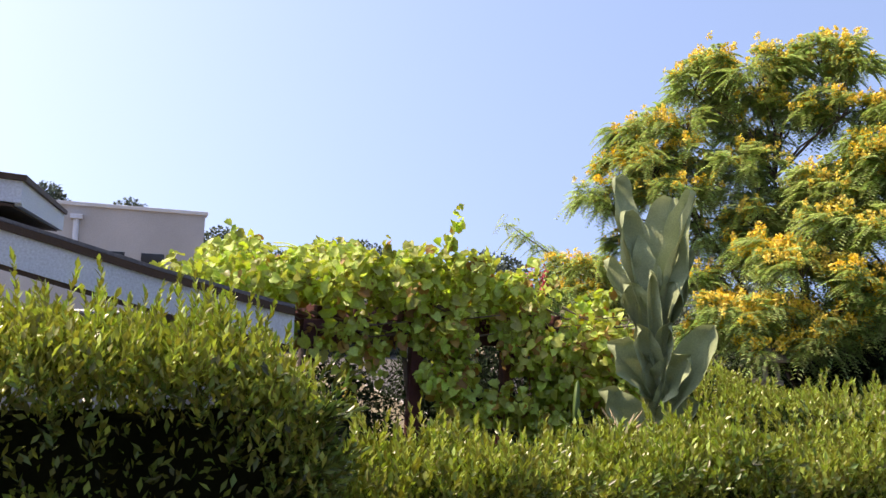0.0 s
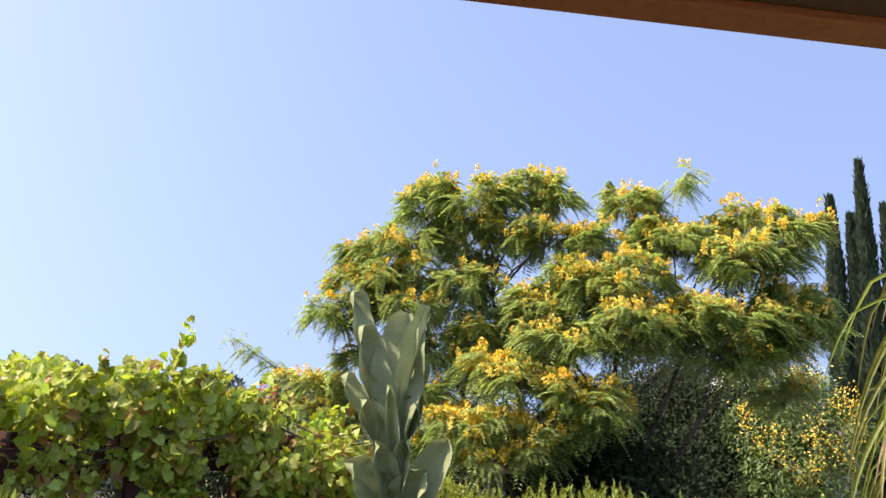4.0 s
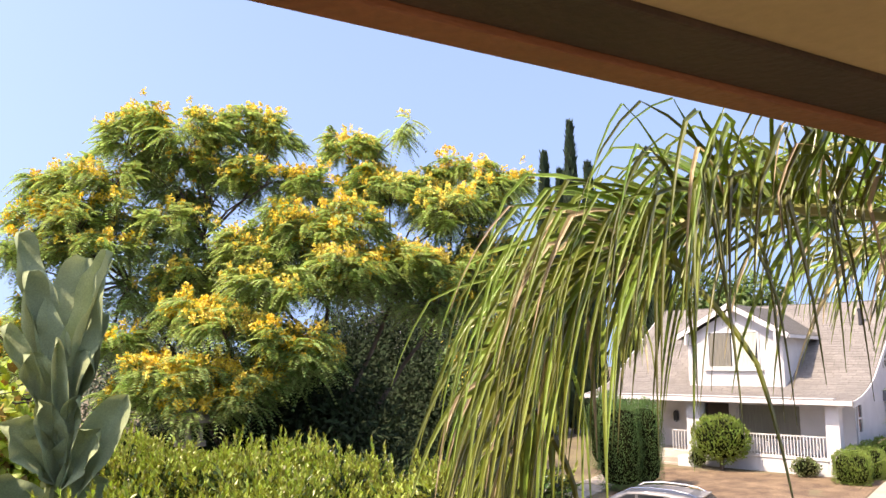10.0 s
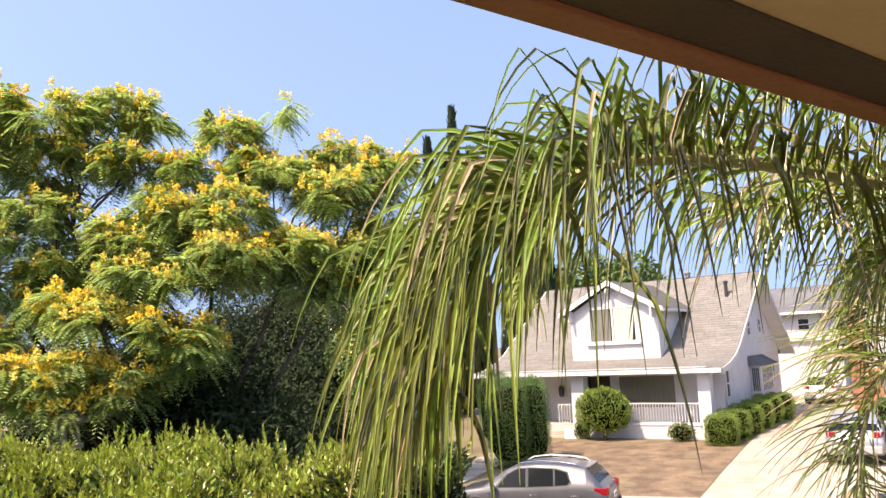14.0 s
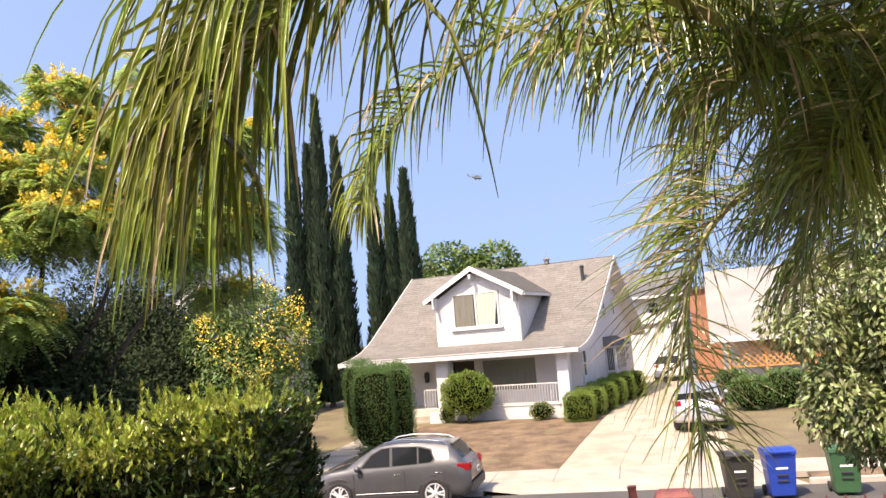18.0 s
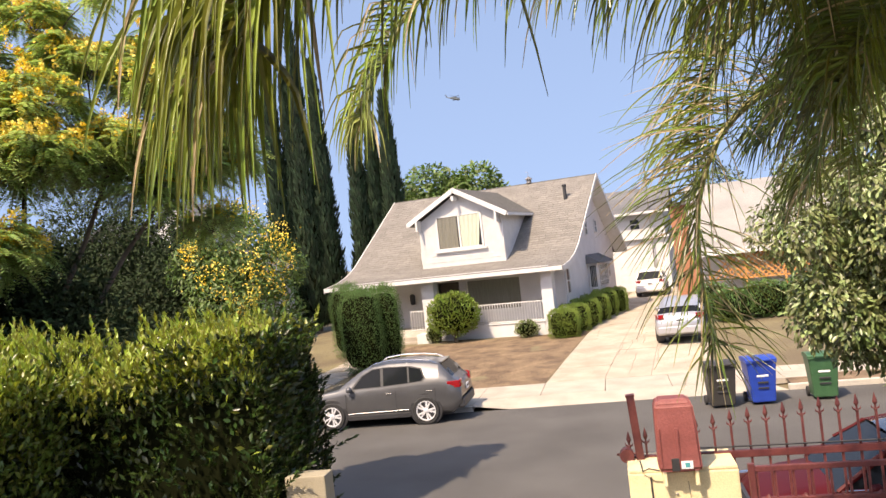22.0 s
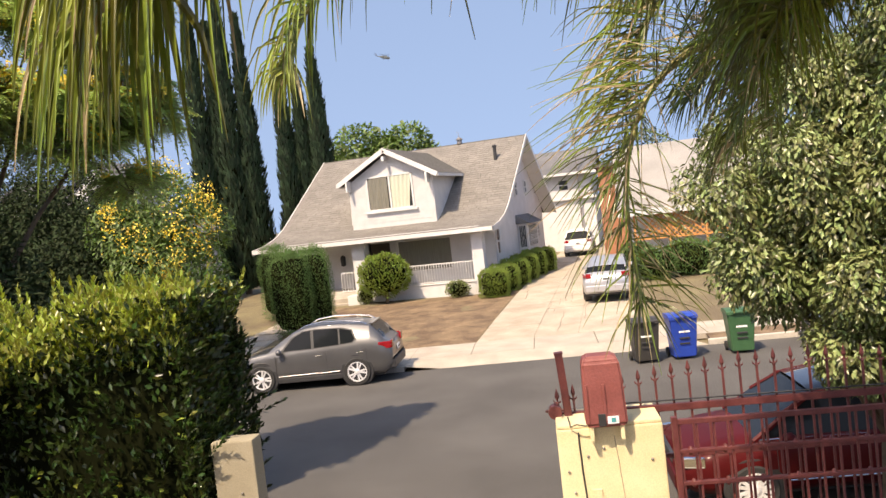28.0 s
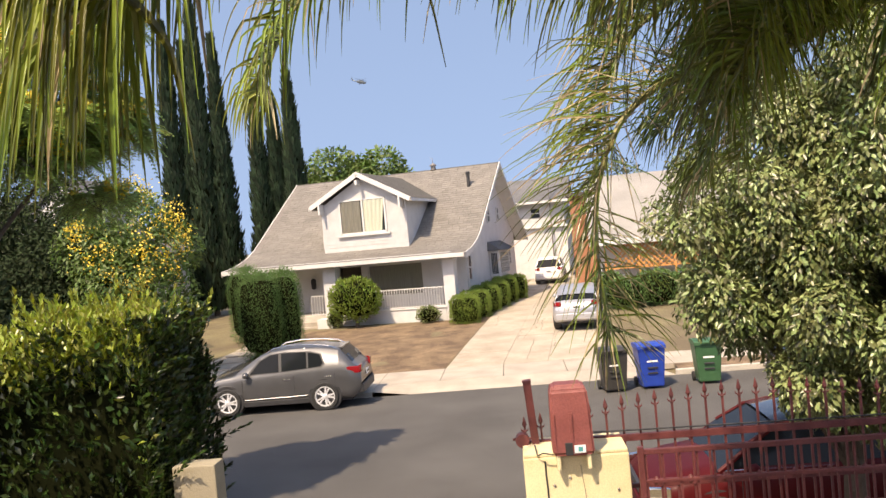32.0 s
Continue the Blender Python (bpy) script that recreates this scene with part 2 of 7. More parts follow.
M_chrome = mat("chrome", (0.75, 0.75, 0.76), (0.7, 0.7, 0.71), 6, 0.15, metal=1.0)
M_tail = mat("red_tail_lamp", (0.30, 0.008, 0.012), (0.24, 0.006, 0.01), 8, 0.2, coat=0.6)
M_plate = mat("number_plate", (0.65, 0.66, 0.68), (0.6, 0.6, 0.62), 8, 0.5)
M_binblack = mat("black_bin_plastic", (0.03, 0.027, 0.024), (0.04, 0.037, 0.033), 5, 0.55, bump=0.1)
M_binblue = mat("blue_bin_plastic", (0.012, 0.045, 0.30), (0.016, 0.055, 0.35), 5, 0.45, bump=0.1)
M_bingreen = mat("green_bin_plastic", (0.030, 0.095, 0.038), (0.042, 0.115, 0.048), 5, 0.5, bump=0.1)
M_soffit = mat("tan_soffit_paint", (0.50, 0.36, 0.19), (0.56, 0.41, 0.22), 2.0, 0.8, bump=0.2, bscale=40, fine=0.05)
M_fascia = mat("brown_fascia_paint", (0.27, 0.095, 0.04), (0.32, 0.12, 0.055), 3.0, 0.6, bump=0.15, bscale=50, stretch=(1, 1, 6))
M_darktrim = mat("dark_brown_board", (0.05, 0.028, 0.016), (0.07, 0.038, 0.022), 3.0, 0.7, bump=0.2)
M_greywall = mat("weathered_grey_render", (0.40, 0.38, 0.36), (0.50, 0.48, 0.46), 0.35, 0.9, bump=0.3, bscale=20, fine=0.1)
M_bluewhite = mat("white_fascia_board", (0.62, 0.66, 0.72), (0.55, 0.59, 0.66), 1.5, 0.7, bump=0.1)
M_pergola = mat("dark_red_timber", (0.055, 0.012, 0.012), (0.09, 0.022, 0.02), 4.0, 0.7, bump=0.3)
M_lattice = mat("orange_lattice_wood", (0.52, 0.23, 0.07), (0.60, 0.29, 0.10), 4.0, 0.8)
M_brick = mat("terracotta_wall", (0.30, 0.135, 0.08), (0.36, 0.17, 0.10), 2.0, 0.9, bump=0.3)
M_stone = mat("garden_stone", (0.34, 0.28, 0.21), (0.27, 0.22, 0.16), 3.0, 0.9, bump=0.4)
M_heli = mat("helicopter_paint", (0.11, 0.13, 0.14), (0.16, 0.18, 0.18), 1.0, 0.5, coat=0.2)
M_white_ink = mat("white_print", (0.75, 0.75, 0.72), (0.7, 0.7, 0.68), 8, 0.6)
M_sticker = mat("white_sticker", (0.75, 0.78, 0.80), (0.7, 0.73, 0.75), 8, 0.5)
M_teal = mat("teal_print", (0.05, 0.28, 0.30), (0.06, 0.32, 0.34), 8, 0.5)
M_metal = mat("weathered_metal", (0.30, 0.28, 0.26), (0.22, 0.20, 0.18), 5, 0.5, metal=0.6)


# ---- building blocks ----
def thing(name, m, label, category, group="", kind=""):
    """An empty at a thing's base."""
    ob = new(name)
    ob.matrix_world = m
    return tagged(ob, label, category, group, kind)


def solid(name, data, material, parent=None, label="", m=None):
    ob = new(name, data)
    if material and not data.materials:
        data.materials.append(material)
    if parent:
        ob.parent = parent
    if m is not None:
        ob.matrix_basis = m
    if label:
        ob["label"] = label
    return ob


def part(name, bm, material, parent=None, label="", smooth=False, m=None):
    me = bpy.data.meshes.new(name)
    bm.normal_update()
    bm.to_mesh(me)
    bm.free()
    if smooth:
        for p in me.polygons:
            p.use_smooth = True
    return solid(name, me, material, parent, label, m)


def box(x0, x1, y0, y1, z0, z1, bevel=0.0, bm=None, m=None):
    """A box with bevelled edges, added to bm."""
    b = bmesh.new()
    bmesh.ops.create_cube(b, size=1)
    for v in b.verts:
        v.co = Vector((x0 + (v.co.x + 0.5) * (x1 - x0), y0 + (v.co.y + 0.5) * (y1 - y0), z0 + (v.co.z + 0.5) * (z1 - z0)))
    if bevel:
        bmesh.ops.bevel(b, geom=b.edges[:], offset=bevel, segments=2, affect="EDGES", profile=0.6)
    if m is not None:
        b.transform(m)
    return merge(bm, b)


def merge(bm, b):
    if bm is None:
        return b
    me = bpy.data.meshes.new("tmp")
    b.to_mesh(me)
    b.free()
    bm.from_mesh(me)
    bpy.data.meshes.remove(me)
    return bm


def prism(outline, y0, y1, bm=None, m=None, bevel=0.0):
    """An outline of (x, z) carried from y0 to y1."""
    b = bmesh.new()
    a = [b.verts.new((x, y0, z)) for x, z in outline]
    c = [b.verts.new((x, y1, z)) for x, z in outline]
    b.faces.new(a)
    b.faces.new(c[::-1])
    n = len(a)
    for i in range(n):
        b.faces.new((a[i], c[i], c[(i + 1) % n], a[(i + 1) % n]))
    bmesh.ops.recalc_face_normals(b, faces=b.faces[:])
    if bevel:
        bmesh.ops.bevel(b, geom=b.edges[:], offset=bevel, segments=2, affect="EDGES", profile=0.6)
    if m is not None:
        b.transform(m)
    return merge(bm, b)


def tube(points, radii, sides=8, bm=None):
    """A tapered tube along points."""
    b = bmesh.new()
    rings = []
    pts = [Vector(p) for p in points]
    for i, p in enumerate(pts):
        d = (pts[min(i + 1, len(pts) - 1)] - pts[max(i - 1, 0)]).normalized()
        s = d.cross(Vector((0.13, 0.31, 0.94)) if abs(d.z) < 0.9 else Vector((1, 0, 0))).normalized()
        u = d.cross(s)
        r = radii[i] if isinstance(radii, (list, tuple)) else radii
        rings.append([b.verts.new(p + (s * math.cos(a) + u * math.sin(a)) * r) for a in [2 * math.pi * k / sides for k in range(sides)]])
    for a, c in zip(rings, rings[1:]):
        for k in range(sides):
            b.faces.new((a[k], a[(k + 1) % sides], c[(k + 1) % sides], c[k]))
    b.faces.new(rings[0][::-1])
    b.faces.new(rings[-1])
    return merge(bm, b)


def lathe(profile, sides=24, bm=None, m=None, caps=True):
    """A profile of (radius, z) turned round z."""
    b = bmesh.new()
    rings = [[b.verts.new((r * math.cos(2 * math.pi * k / sides), r * math.sin(2 * math.pi * k / sides), z)) for k in range(sides)] for r, z in profile]
    for a, c in zip(rings, rings[1:]):
        for k in range(sides):
            b.faces.new((a[k], a[(k + 1) % sides], c[(k + 1) % sides], c[k]))
    if caps:
        b.faces.new(rings[0][::-1])
        b.faces.new(rings[-1])
    if m is not None:
        b.transform(m)
    return merge(bm, b)


def sheet(name, verts, faces, material, parent=None, label=""):
    me = bpy.data.meshes.new(name)
    me.from_pydata([tuple(v) for v in verts], [], faces)
    me.update()
    return solid(name, me, material, parent, label)


def unit(v):
    return v / np.maximum(np.linalg.norm(v, axis=-1, keepdims=True), 1e-9)


def leaves(name, pos, way, nor, length, width, material, parent, label="", fold=0.25, shape="leaf", bend=0.0):
    """Many leaves in one mesh: each a pair of folded quads from pos along way, whose face looks towards nor."""
    n = len(pos)
    way = unit(way)
    side = unit(np.cross(way, nor))
    up = np.cross(side, way)
    L = np.broadcast_to(np.asarray(length, float).reshape(-1, 1), (n, 1))
    Wd = np.broadcast_to(np.asarray(width, float).reshape(-1, 1), (n, 1))
    tip = pos + way * L - up * L * bend
    mid = pos + way * L * 0.5 + up * L * bend * 0.2
    a = mid + side * Wd * 0.5 + up * Wd * fold
    c = mid - side * Wd * 0.5 + up * Wd * fold
    v = np.stack([pos, a, tip, c], 1).reshape(-1, 3)
    i = np.arange(n) * 4
    f = np.concatenate([np.stack([i, i + 1, i + 2], 1), np.stack([i, i + 2, i + 3], 1)])
    me = bpy.data.meshes.new(name)
    me.vertices.add(len(v))
    me.vertices.foreach_set("co", v.ravel().astype(np.float32))
    me.loops.add(len(f) * 3)
    me.loops.foreach_set("vertex_index", f.ravel().astype(np.int32))
    me.polygons.add(len(f))
    me.polygons.foreach_set("loop_start", (np.arange(len(f)) * 3).astype(np.int32))
    me.update(calc_edges=True)
    ob = solid(name, me, material, parent, label)
    ob["kind"] = "stuff"
    return ob


RNG = np.random.default_rng(7)


def rvec(n):
    return unit(RNG.normal(size=(n, 3)))


LOBES = ((0.0, 0.06), (0.26, -0.08), (0.42, 0.08), (0.50, 0.32), (0.40, 0.46), (0.38, 0.70), (0.18, 0.84), (0.0, 1.02))


def lobed(name, pos, way, nor, size, material, parent, label="", cup=0.22):
    """Many five-lobed leaves in one mesh, each a fan round its middle."""
    n = len(pos)
    way = unit(way)
    side = unit(np.cross(way, nor))
    up = np.cross(side, way)
    out = list(LOBES) + [(-x, y) for x, y in LOBES[-2:0:-1]]
    size = np.broadcast_to(np.asarray(size, float).reshape(-1, 1), (n, 1))
    twist = RNG.uniform(-1, 1, (n, 1))
    vs = [pos + way * size * 0.40]
    for x, y in out:
        vs.append(pos + way * size * y + side * size * x + up * size * (cup * (x * x * 2.0) - 0.25 * max(0, y - 0.5) ** 2 + 0.12 * twist * x))
    k = len(out)
    v = np.stack(vs, 1).reshape(-1, 3)
    i = (np.arange(n) * (k + 1))[:, None]
    a = np.arange(k)[None, :]
    f = np.stack([np.broadcast_to(i, (n, k)), i + 1 + a, i + 1 + (a + 1) % k], 2).reshape(-1, 3)
    me = bpy.data.meshes.new(name)
    me.vertices.add(len(v))
    me.vertices.foreach_set("co", v.ravel().astype(np.float32))
    me.loops.add(len(f) * 3)
    me.loops.foreach_set("vertex_index", f.ravel().astype(np.int32))
    me.polygons.add(len(f))
    me.polygons.foreach_set("loop_start", (np.arange(len(f)) * 3).astype(np.int32))
    me.update(calc_edges=True)
    ob = solid(name, me, material, parent, label)
    ob["kind"] = "stuff"
    return ob


# ---- ground, street ----
PROFILE = [(-2500, 1.5), (-60, 1.5), (4.2, 1.5), (5.2, 1.4), (6.6, 0.12), (9.1, 0.10), (9.2, -0.03), (20.5, -0.05), (21.5, -0.03), (23.3, 0.11),
           (28, 0.30), (33.5, 0.48), (60, 0.60), (120, 0.6), (2500, 0.6)]


def ground_z(y):
    for (a, za), (b, zb) in zip(PROFILE, PROFILE[1:]):
        if a <= y <= b:
            return za + (zb - za) * (y - a) / (b - a)
    return 0.6


xs = [-2500, -400, -120, -60, -30, -15, -5, 0, 5, 15, 30, 60, 120, 400, 2500]
gv = [(x, y, z) for x in xs for y, z in PROFILE]
k = len(PROFILE)
gf = [(i * k + j, (i + 1) * k + j, (i + 1) * k + j + 1, i * k + j + 1) for i in range(len(xs) - 1) for j in range(k - 1)]
tagged(sheet("ground", gv, gf, M_soil), "dry bare earth of yards and lots", "ground", kind="structure")
tagged(part("road", box(-420, 420, 9.2, 20.5, -0.3, 0.0), M_asphalt), "worn dark grey asphalt street", "road", kind="structure")
for name, y0, y1 in (("kerb", 20.5, 20.66), ("kerb", 9.04, 9.2)):
    bm = None
    for x0, x1 in (((-420, -3.6), (4.6, 420)) if y0 > 10 else ((-420, 420),)):
        bm = box(x0, x1, y0, y1, -0.2, 0.14, 0.02, bm)
    tagged(part(name, bm, M_kerb), "pale concrete kerb along the street", "kerb", kind="structure")
walkway = thing("pavement", Matrix(), "pale concrete pavement of cast slabs", "pavement", kind="structure")
verge = tagged(sheet("verge", [(4.7, 20.66, 0.12), (60, 20.66, 0.12), (60, 21.7, 0.15), (4.7, 21.7, 0.15)], [(0, 1, 2, 3)], M_dirt),
               "strip of dry grass beside the kerb", "verge", kind="structure")
apron = bmesh.new()
av = [(-2.6, 20.5, 0.004), (4.6, 20.5, 0.004), (4.0, 21.4, 0.143), (-2.6, 21.4, 0.143), (-3.6, 20.5, 0.139), (-3.6, 21.4, 0.145)]
av = [apron.verts.new(v) for v in av]
apron.faces.new(av[:4])
apron.faces.new((av[4], av[0], av[3], av[5]))
part("apron", apron, M_concrete, walkway)
for i in range(-14, 12):
    x0 = i * 1.8
    lift = 0.004 * ((i * 7) % 3)
    y0 = 21.7 if i >= 3 else (20.68 if i < -2 else 21.4)
    part("slab", box(x0 + 0.008, x0 + 1.792, y0, 23.35, 0.0, 0.145 + lift, 0.006), M_concrete, walkway)

# driveway in cast slabs between the house and the neighbour's lot
drive = thing("driveway", Matrix(), "cracked cream concrete driveway in slabs", "driveway", kind="structure")


def drive_at(u, v):
    """u across 0..1, v along in metres from the pavement."""
    y = 23.36 + v
    xl = -1.94 + 0.115 * v + 0.15
    xr = xl + 4.9 - 0.02 * v
    return Vector((xl + (xr - xl) * u, y, ground_z(y) + 0.03))


v0 = 0.0
row = 0
while v0 < 32:
    ln = 2.6 if row % 3 else 2.1
    for u0, u1 in ((0.0, 0.36), (0.36, 0.64), (0.64, 1.0)):
        bm = bmesh.new()
        lift = 0.012 * (((row * 5 + int(u0 * 10)) * 7) % 4) / 4
        q = [drive_at(u0 + 0.0012, v0 + 0.006), drive_at(u1 - 0.0012, v0 + 0.006), drive_at(u1 - 0.0012, v0 + ln - 0.006), drive_at(u0 + 0.0012, v0 + ln - 0.006)]
        top = [bm.verts.new(p + Vector((0, 0, lift))) for p in q]
        bot = [bm.verts.new(p - Vector((0, 0, 0.1))) for p in q]
        bm.faces.new(top)
        for i in range(4):
            bm.faces.new((bot[i], bot[(i + 1) % 4], top[(i + 1) % 4], top[i]))
        part("slab", bm, M_drive, drive)
    v0 += ln
    row += 1

# wandering cracks in the driveway
cr = random.Random(12)
for k in range(9):
    u, v = cr.uniform(0.1, 0.9), cr.uniform(0.3, 9)
    pts = []
    for i in range(9):
        p = drive_at(u, v) + Vector((0, 0, 0.009))
        pts.append(p)
        u = min(0.97, max(0.03, u + cr.uniform(-0.012, 0.014)))
        v += cr.uniform(0.2, 0.5)
    part("crack", tube(pts, 0.006, 4), M_crack, drive, "dark crack in the concrete")
lawn = bmesh.new()
lg = [[lawn.verts.new((x, y, ground_z(y) + 0.012 + 0.03 * noise.noise((x * 0.6, y * 0.6, 3)))) for x in
       [-9.0 + (0.115 * (y - 23.4) - 1.85 + 9.0) * i / 14 for i in range(15)]] for y in [23.4 + j * 0.8 for j in range(14)]]
for a, b in zip(lg, lg[1:]):
    for i in range(14):
        lawn.faces.new((a[i], a[i + 1], b[i + 1], b[i]))
tagged(part("lawn", lawn, M_dirt, smooth=True), "parched brown front lawn sloping to the pavement", "lawn", kind="structure")
walk_slabs = thing("garden_path", Matrix(), "pale concrete path from pavement to porch", "path", kind="structure")
for i in range(8):
    y = 23.4 + i * 1.25
    part("slab", box(-11.2 + 0.10 * i, -9.75 + 0.10 * i, y, y + 1.24, 0.1, ground_z(y + 0.6) + 0.04, 0.01), M_concrete, walk_slabs)

# ---- the white bungalow across the street ----
HOME = pose(-2.03, 33.95, 0.5, rz=-12)
home = thing("bungalow", HOME, "white stucco bungalow with grey shingle roof, dormer and porch", "house")
FRONT = [(-0.55, 2.93), (0.6, 3.10), (1.7, 3.40), (2.6, 3.82), (3.6, 4.47), (8.1, 7.42)]
BACK = [(8.1, 7.42), (14.25, 3.2)]


def roof_z(y):
    pr = FRONT + BACK[1:]
    for (a, za), (b, zb) in zip(pr, pr[1:]):
        if a <= y <= b:
            return za + (zb - za) * (y - a) / (b - a)
    return 3.0


def roof_sheet(profile, x0, x1, thick):
    """A roof surface along x whose section is profile (y, z)."""
    outline = profile + [(y, z - thick) for y, z in profile[::-1]]
    b = bmesh.new()
    a = [b.verts.new((x0, y, z)) for y, z in outline]
    c = [b.verts.new((x1, y, z)) for y, z in outline]
    n = len(a)
    for i in range(n):
        b.faces.new((a[i], c[i], c[(i + 1) % n], a[(i + 1) % n]))
    m = len(profile)
    for side in (a, c):
        for i in range(m - 1):
            b.faces.new((side[i], side[i + 1], side[n - 2 - i], side[n - 1 - i]))
    bmesh.ops.recalc_face_normals(b, faces=b.faces[:])
    return b


roof = part("roof", roof_sheet(FRONT + BACK[1:], -11.35, 0.68, 0.12), M_shingle, home, "grey asphalt shingle roof with flared eave")
part("rake_soffit", roof_sheet([(y, z - 0.125) for y, z in FRONT + BACK[1:]], -0.015, 0.678, 0.02), M_trim, home, "white painted soffit under the rake")
# shingle courses
sv, sf = [], []
pr = FRONT
d = 0.0
seg = [math.dist(a, b) for a, b in zip(pr, pr[1:])]
tot = sum(seg)


def along(s):
    for (a, b), ln in zip(zip(pr, pr[1:]), seg):
        if s <= ln:
            return a[0] + (b[0] - a[0]) * s / ln, a[1] + (b[1] - a[1]) * s / ln
        s -= ln
    return pr[-1]


rr = random.Random(5)
s = 0.05
while s < tot - 0.25:
    ya, za = along(s)
    yb, zb = along(s + 0.24)
    x = -11.33
    while x < 0.62:
        w = rr.uniform(0.25, 0.6)
        x1 = min(x + w, 0.66)
        h = rr.uniform(0.010, 0.02)
        i = len(sv)
        sv += [(x, ya, za + 0.004), (x1 - 0.015, ya, za + 0.004), (x1 - 0.015, ya - 0.004, za + h), (x, ya - 0.004, za + h), (x1 - 0.015, yb, zb + 0.006), (x, yb, zb + 0.006)]
        sf += [(i, i + 1, i + 2, i + 3), (i + 3, i + 2, i + 4, i + 5)]
        x = x1
    s += 0.21
sh = sheet("shingle_cover", sv, sf, mat("shingle_tab", (0.165, 0.152, 0.136), (0.205, 0.190, 0.170), 0.7, 0.95, bump=0.6, bscale=25, fine=0.22, island=0.10), home)
sh["kind"] = "stuff"
# trim along the front eave and the rakes
part("eave_board", box(-11.35, 0.68, -0.60, -0.545, 2.77, 2.95, 0.008), M_trim, home, "white painted eave board")
for x in (-11.39, 0.685):
    b = bmesh.new()
    prf = FRONT + BACK[1:]
    vv = []
    for dx in (0, 0.045):
        vv.append([[b.verts.new((x + dx, y, z + 0.02)) for y, z in prf], [b.verts.new((x + dx, y, z - 0.22)) for y, z in prf]])
    for i in range(len(prf) - 1):
        for A in vv:
            b.faces.new((A[0][i], A[0][i + 1], A[1][i + 1], A[1][i]))
        for r_ in (0, 1):
            b.faces.new((vv[0][r_][i], vv[0][r_][i + 1], vv[1][r_][i + 1], vv[1][r_][i]))
    bmesh.ops.recalc_face_normals(b, faces=b.faces[:])
    part("rake_board", b, M_trim, home, "white painted rake board")
# walls: side wall with gable, porch back wall, rear
for x0, x1 in ((-0.22, -0.02), (-10.6, -10.4)):
    b = bmesh.new()
    ol = [(2.2, 0.0)] + [(y, roof_z(y) - 0.14) for y in (2.2, 2.6, 3.6, 8.1, 13.6)] + [(13.6, 0.0)]
    p0 = [b.verts.new((x0, y, z)) for y, z in ol]
    p1 = [b.verts.new((x1, y, z)) for y, z in ol]
    b.faces.new(p0)
    b.faces.new(p1)
    for i in range(len(ol)):
        b.faces.new((p0[i], p1[i], p1[(i + 1) % len(ol)], p0[(i + 1) % len(ol)]))
    bmesh.ops.recalc_face_normals(b, faces=b.faces[:])
    part("side_wall", b, M_white, home)
DOORX = (-6.55, -5.35)
WINX = (-5.0, -2.2)
b = None
for x0, x1, z0, z1 in ((-10.4, DOORX[0], 0.5, 3.2), (DOORX[0], DOORX[1], 2.6, 3.2), (DOORX[1], WINX[0], 0.5, 3.2), (WINX[0], WINX[1], 0.5, 1.05),
                       (WINX[0], WINX[1], 2.62, 3.2), (WINX[1], -0.22, 0.5, 3.2)):
    b = box(x0, x1, 2.2, 2.38, z0, z1, 0, b)
part("porch_wall", b, M_white, home)
part("rear_wall", box(-10.4, -0.22, 13.4, 13.6, 0, 3.4), M_white, home)
door = part("door", box(DOORX[0] + 0.05, DOORX[1] - 0.05, 2.45, 2.50, 0.5, 2.58, 0.005), mat("dark_door", (0.05, 0.035, 0.03), (0.07, 0.05, 0.04), 5, 0.5), home, "dark brown front door in shade")
part("knob", lathe([(0.0, 0), (0.035, 0.005), (0.04, 0.03), (0.02, 0.05)], 12, m=pose(-5.55, 2.44, 1.5, 90)), M_chrome, door)
pw = part("picture_window", box(WINX[0] + 0.06, WINX[1] - 0.06, 2.32, 2.34, 1.10, 2.56), mat("dim_curtained_glass", (0.24, 0.235, 0.20), (0.17, 0.165, 0.14), 3, 0.25, coat=0.5, stretch=(10, 1, 0.3)), home, "wide front window in the porch")
bm = None
for x in (WINX[0], WINX[1] - 0.06):
    bm = box(x, x + 0.06, 2.26, 2.33, 1.05, 2.62, 0.006, bm)
for z in (1.05, 2.56):
    bm = box(WINX[0], WINX[1], 2.25, 2.33, z, z + 0.06, 0.006, bm)
part("frame", bm, M_trim, pw)
# porch floor, base, columns, rail
part("porch_floor", box(-10.4, -0.05, 0.05, 2.2, 0.0, 0.52), M_kerb, home, "grey porch floor slab")
part("porch_base", box(-5.7, -0.5, -0.08, 0.06, -0.25, 0.56, 0.01), M_white, home, "white low wall under the porch rail")
part("porch_cap", box(-5.75, -0.45, -0.12, 0.10, 0.56, 0.61, 0.01), M_trim, home)
for x0, x1, zb in ((-0.52, 0.0, -0.1), (-6.35, -5.72, -0.3), (-10.55, -10.05, -0.3)):
    col = part("column", box(x0, x1, -0.05, 0.45, zb, 2.80, 0.015), M_white, home, "square white porch column")
    part("capital", box(x0 - 0.05, x1 + 0.05, -0.1, 0.5, 2.66, 2.78, 0.01), M_trim, col)
part("step_pier", box(-6.5, -5.75, -0.75, -0.1, -0.4, 0.42, 0.02), M_white, home, "low white pier beside the steps")
for i in range(3):
    part("step", box(-8.6, -6.5, -0.35 - 0.3 * (2 - i) + 0.1, 0.05, -0.35, -0.12 + 0.19 * i, 0.01), M_concrete, home, "concrete porch step")
part("porch_beam", box(-10.6, -0.02, -0.02, 0.34, 2.78, 2.98, 0.01), M_trim, home, "white beam over the porch columns")
part("porch_ceiling", box(-10.5, -0.05, -0.4, 2.2, 2.99, 3.02), M_siding, home)


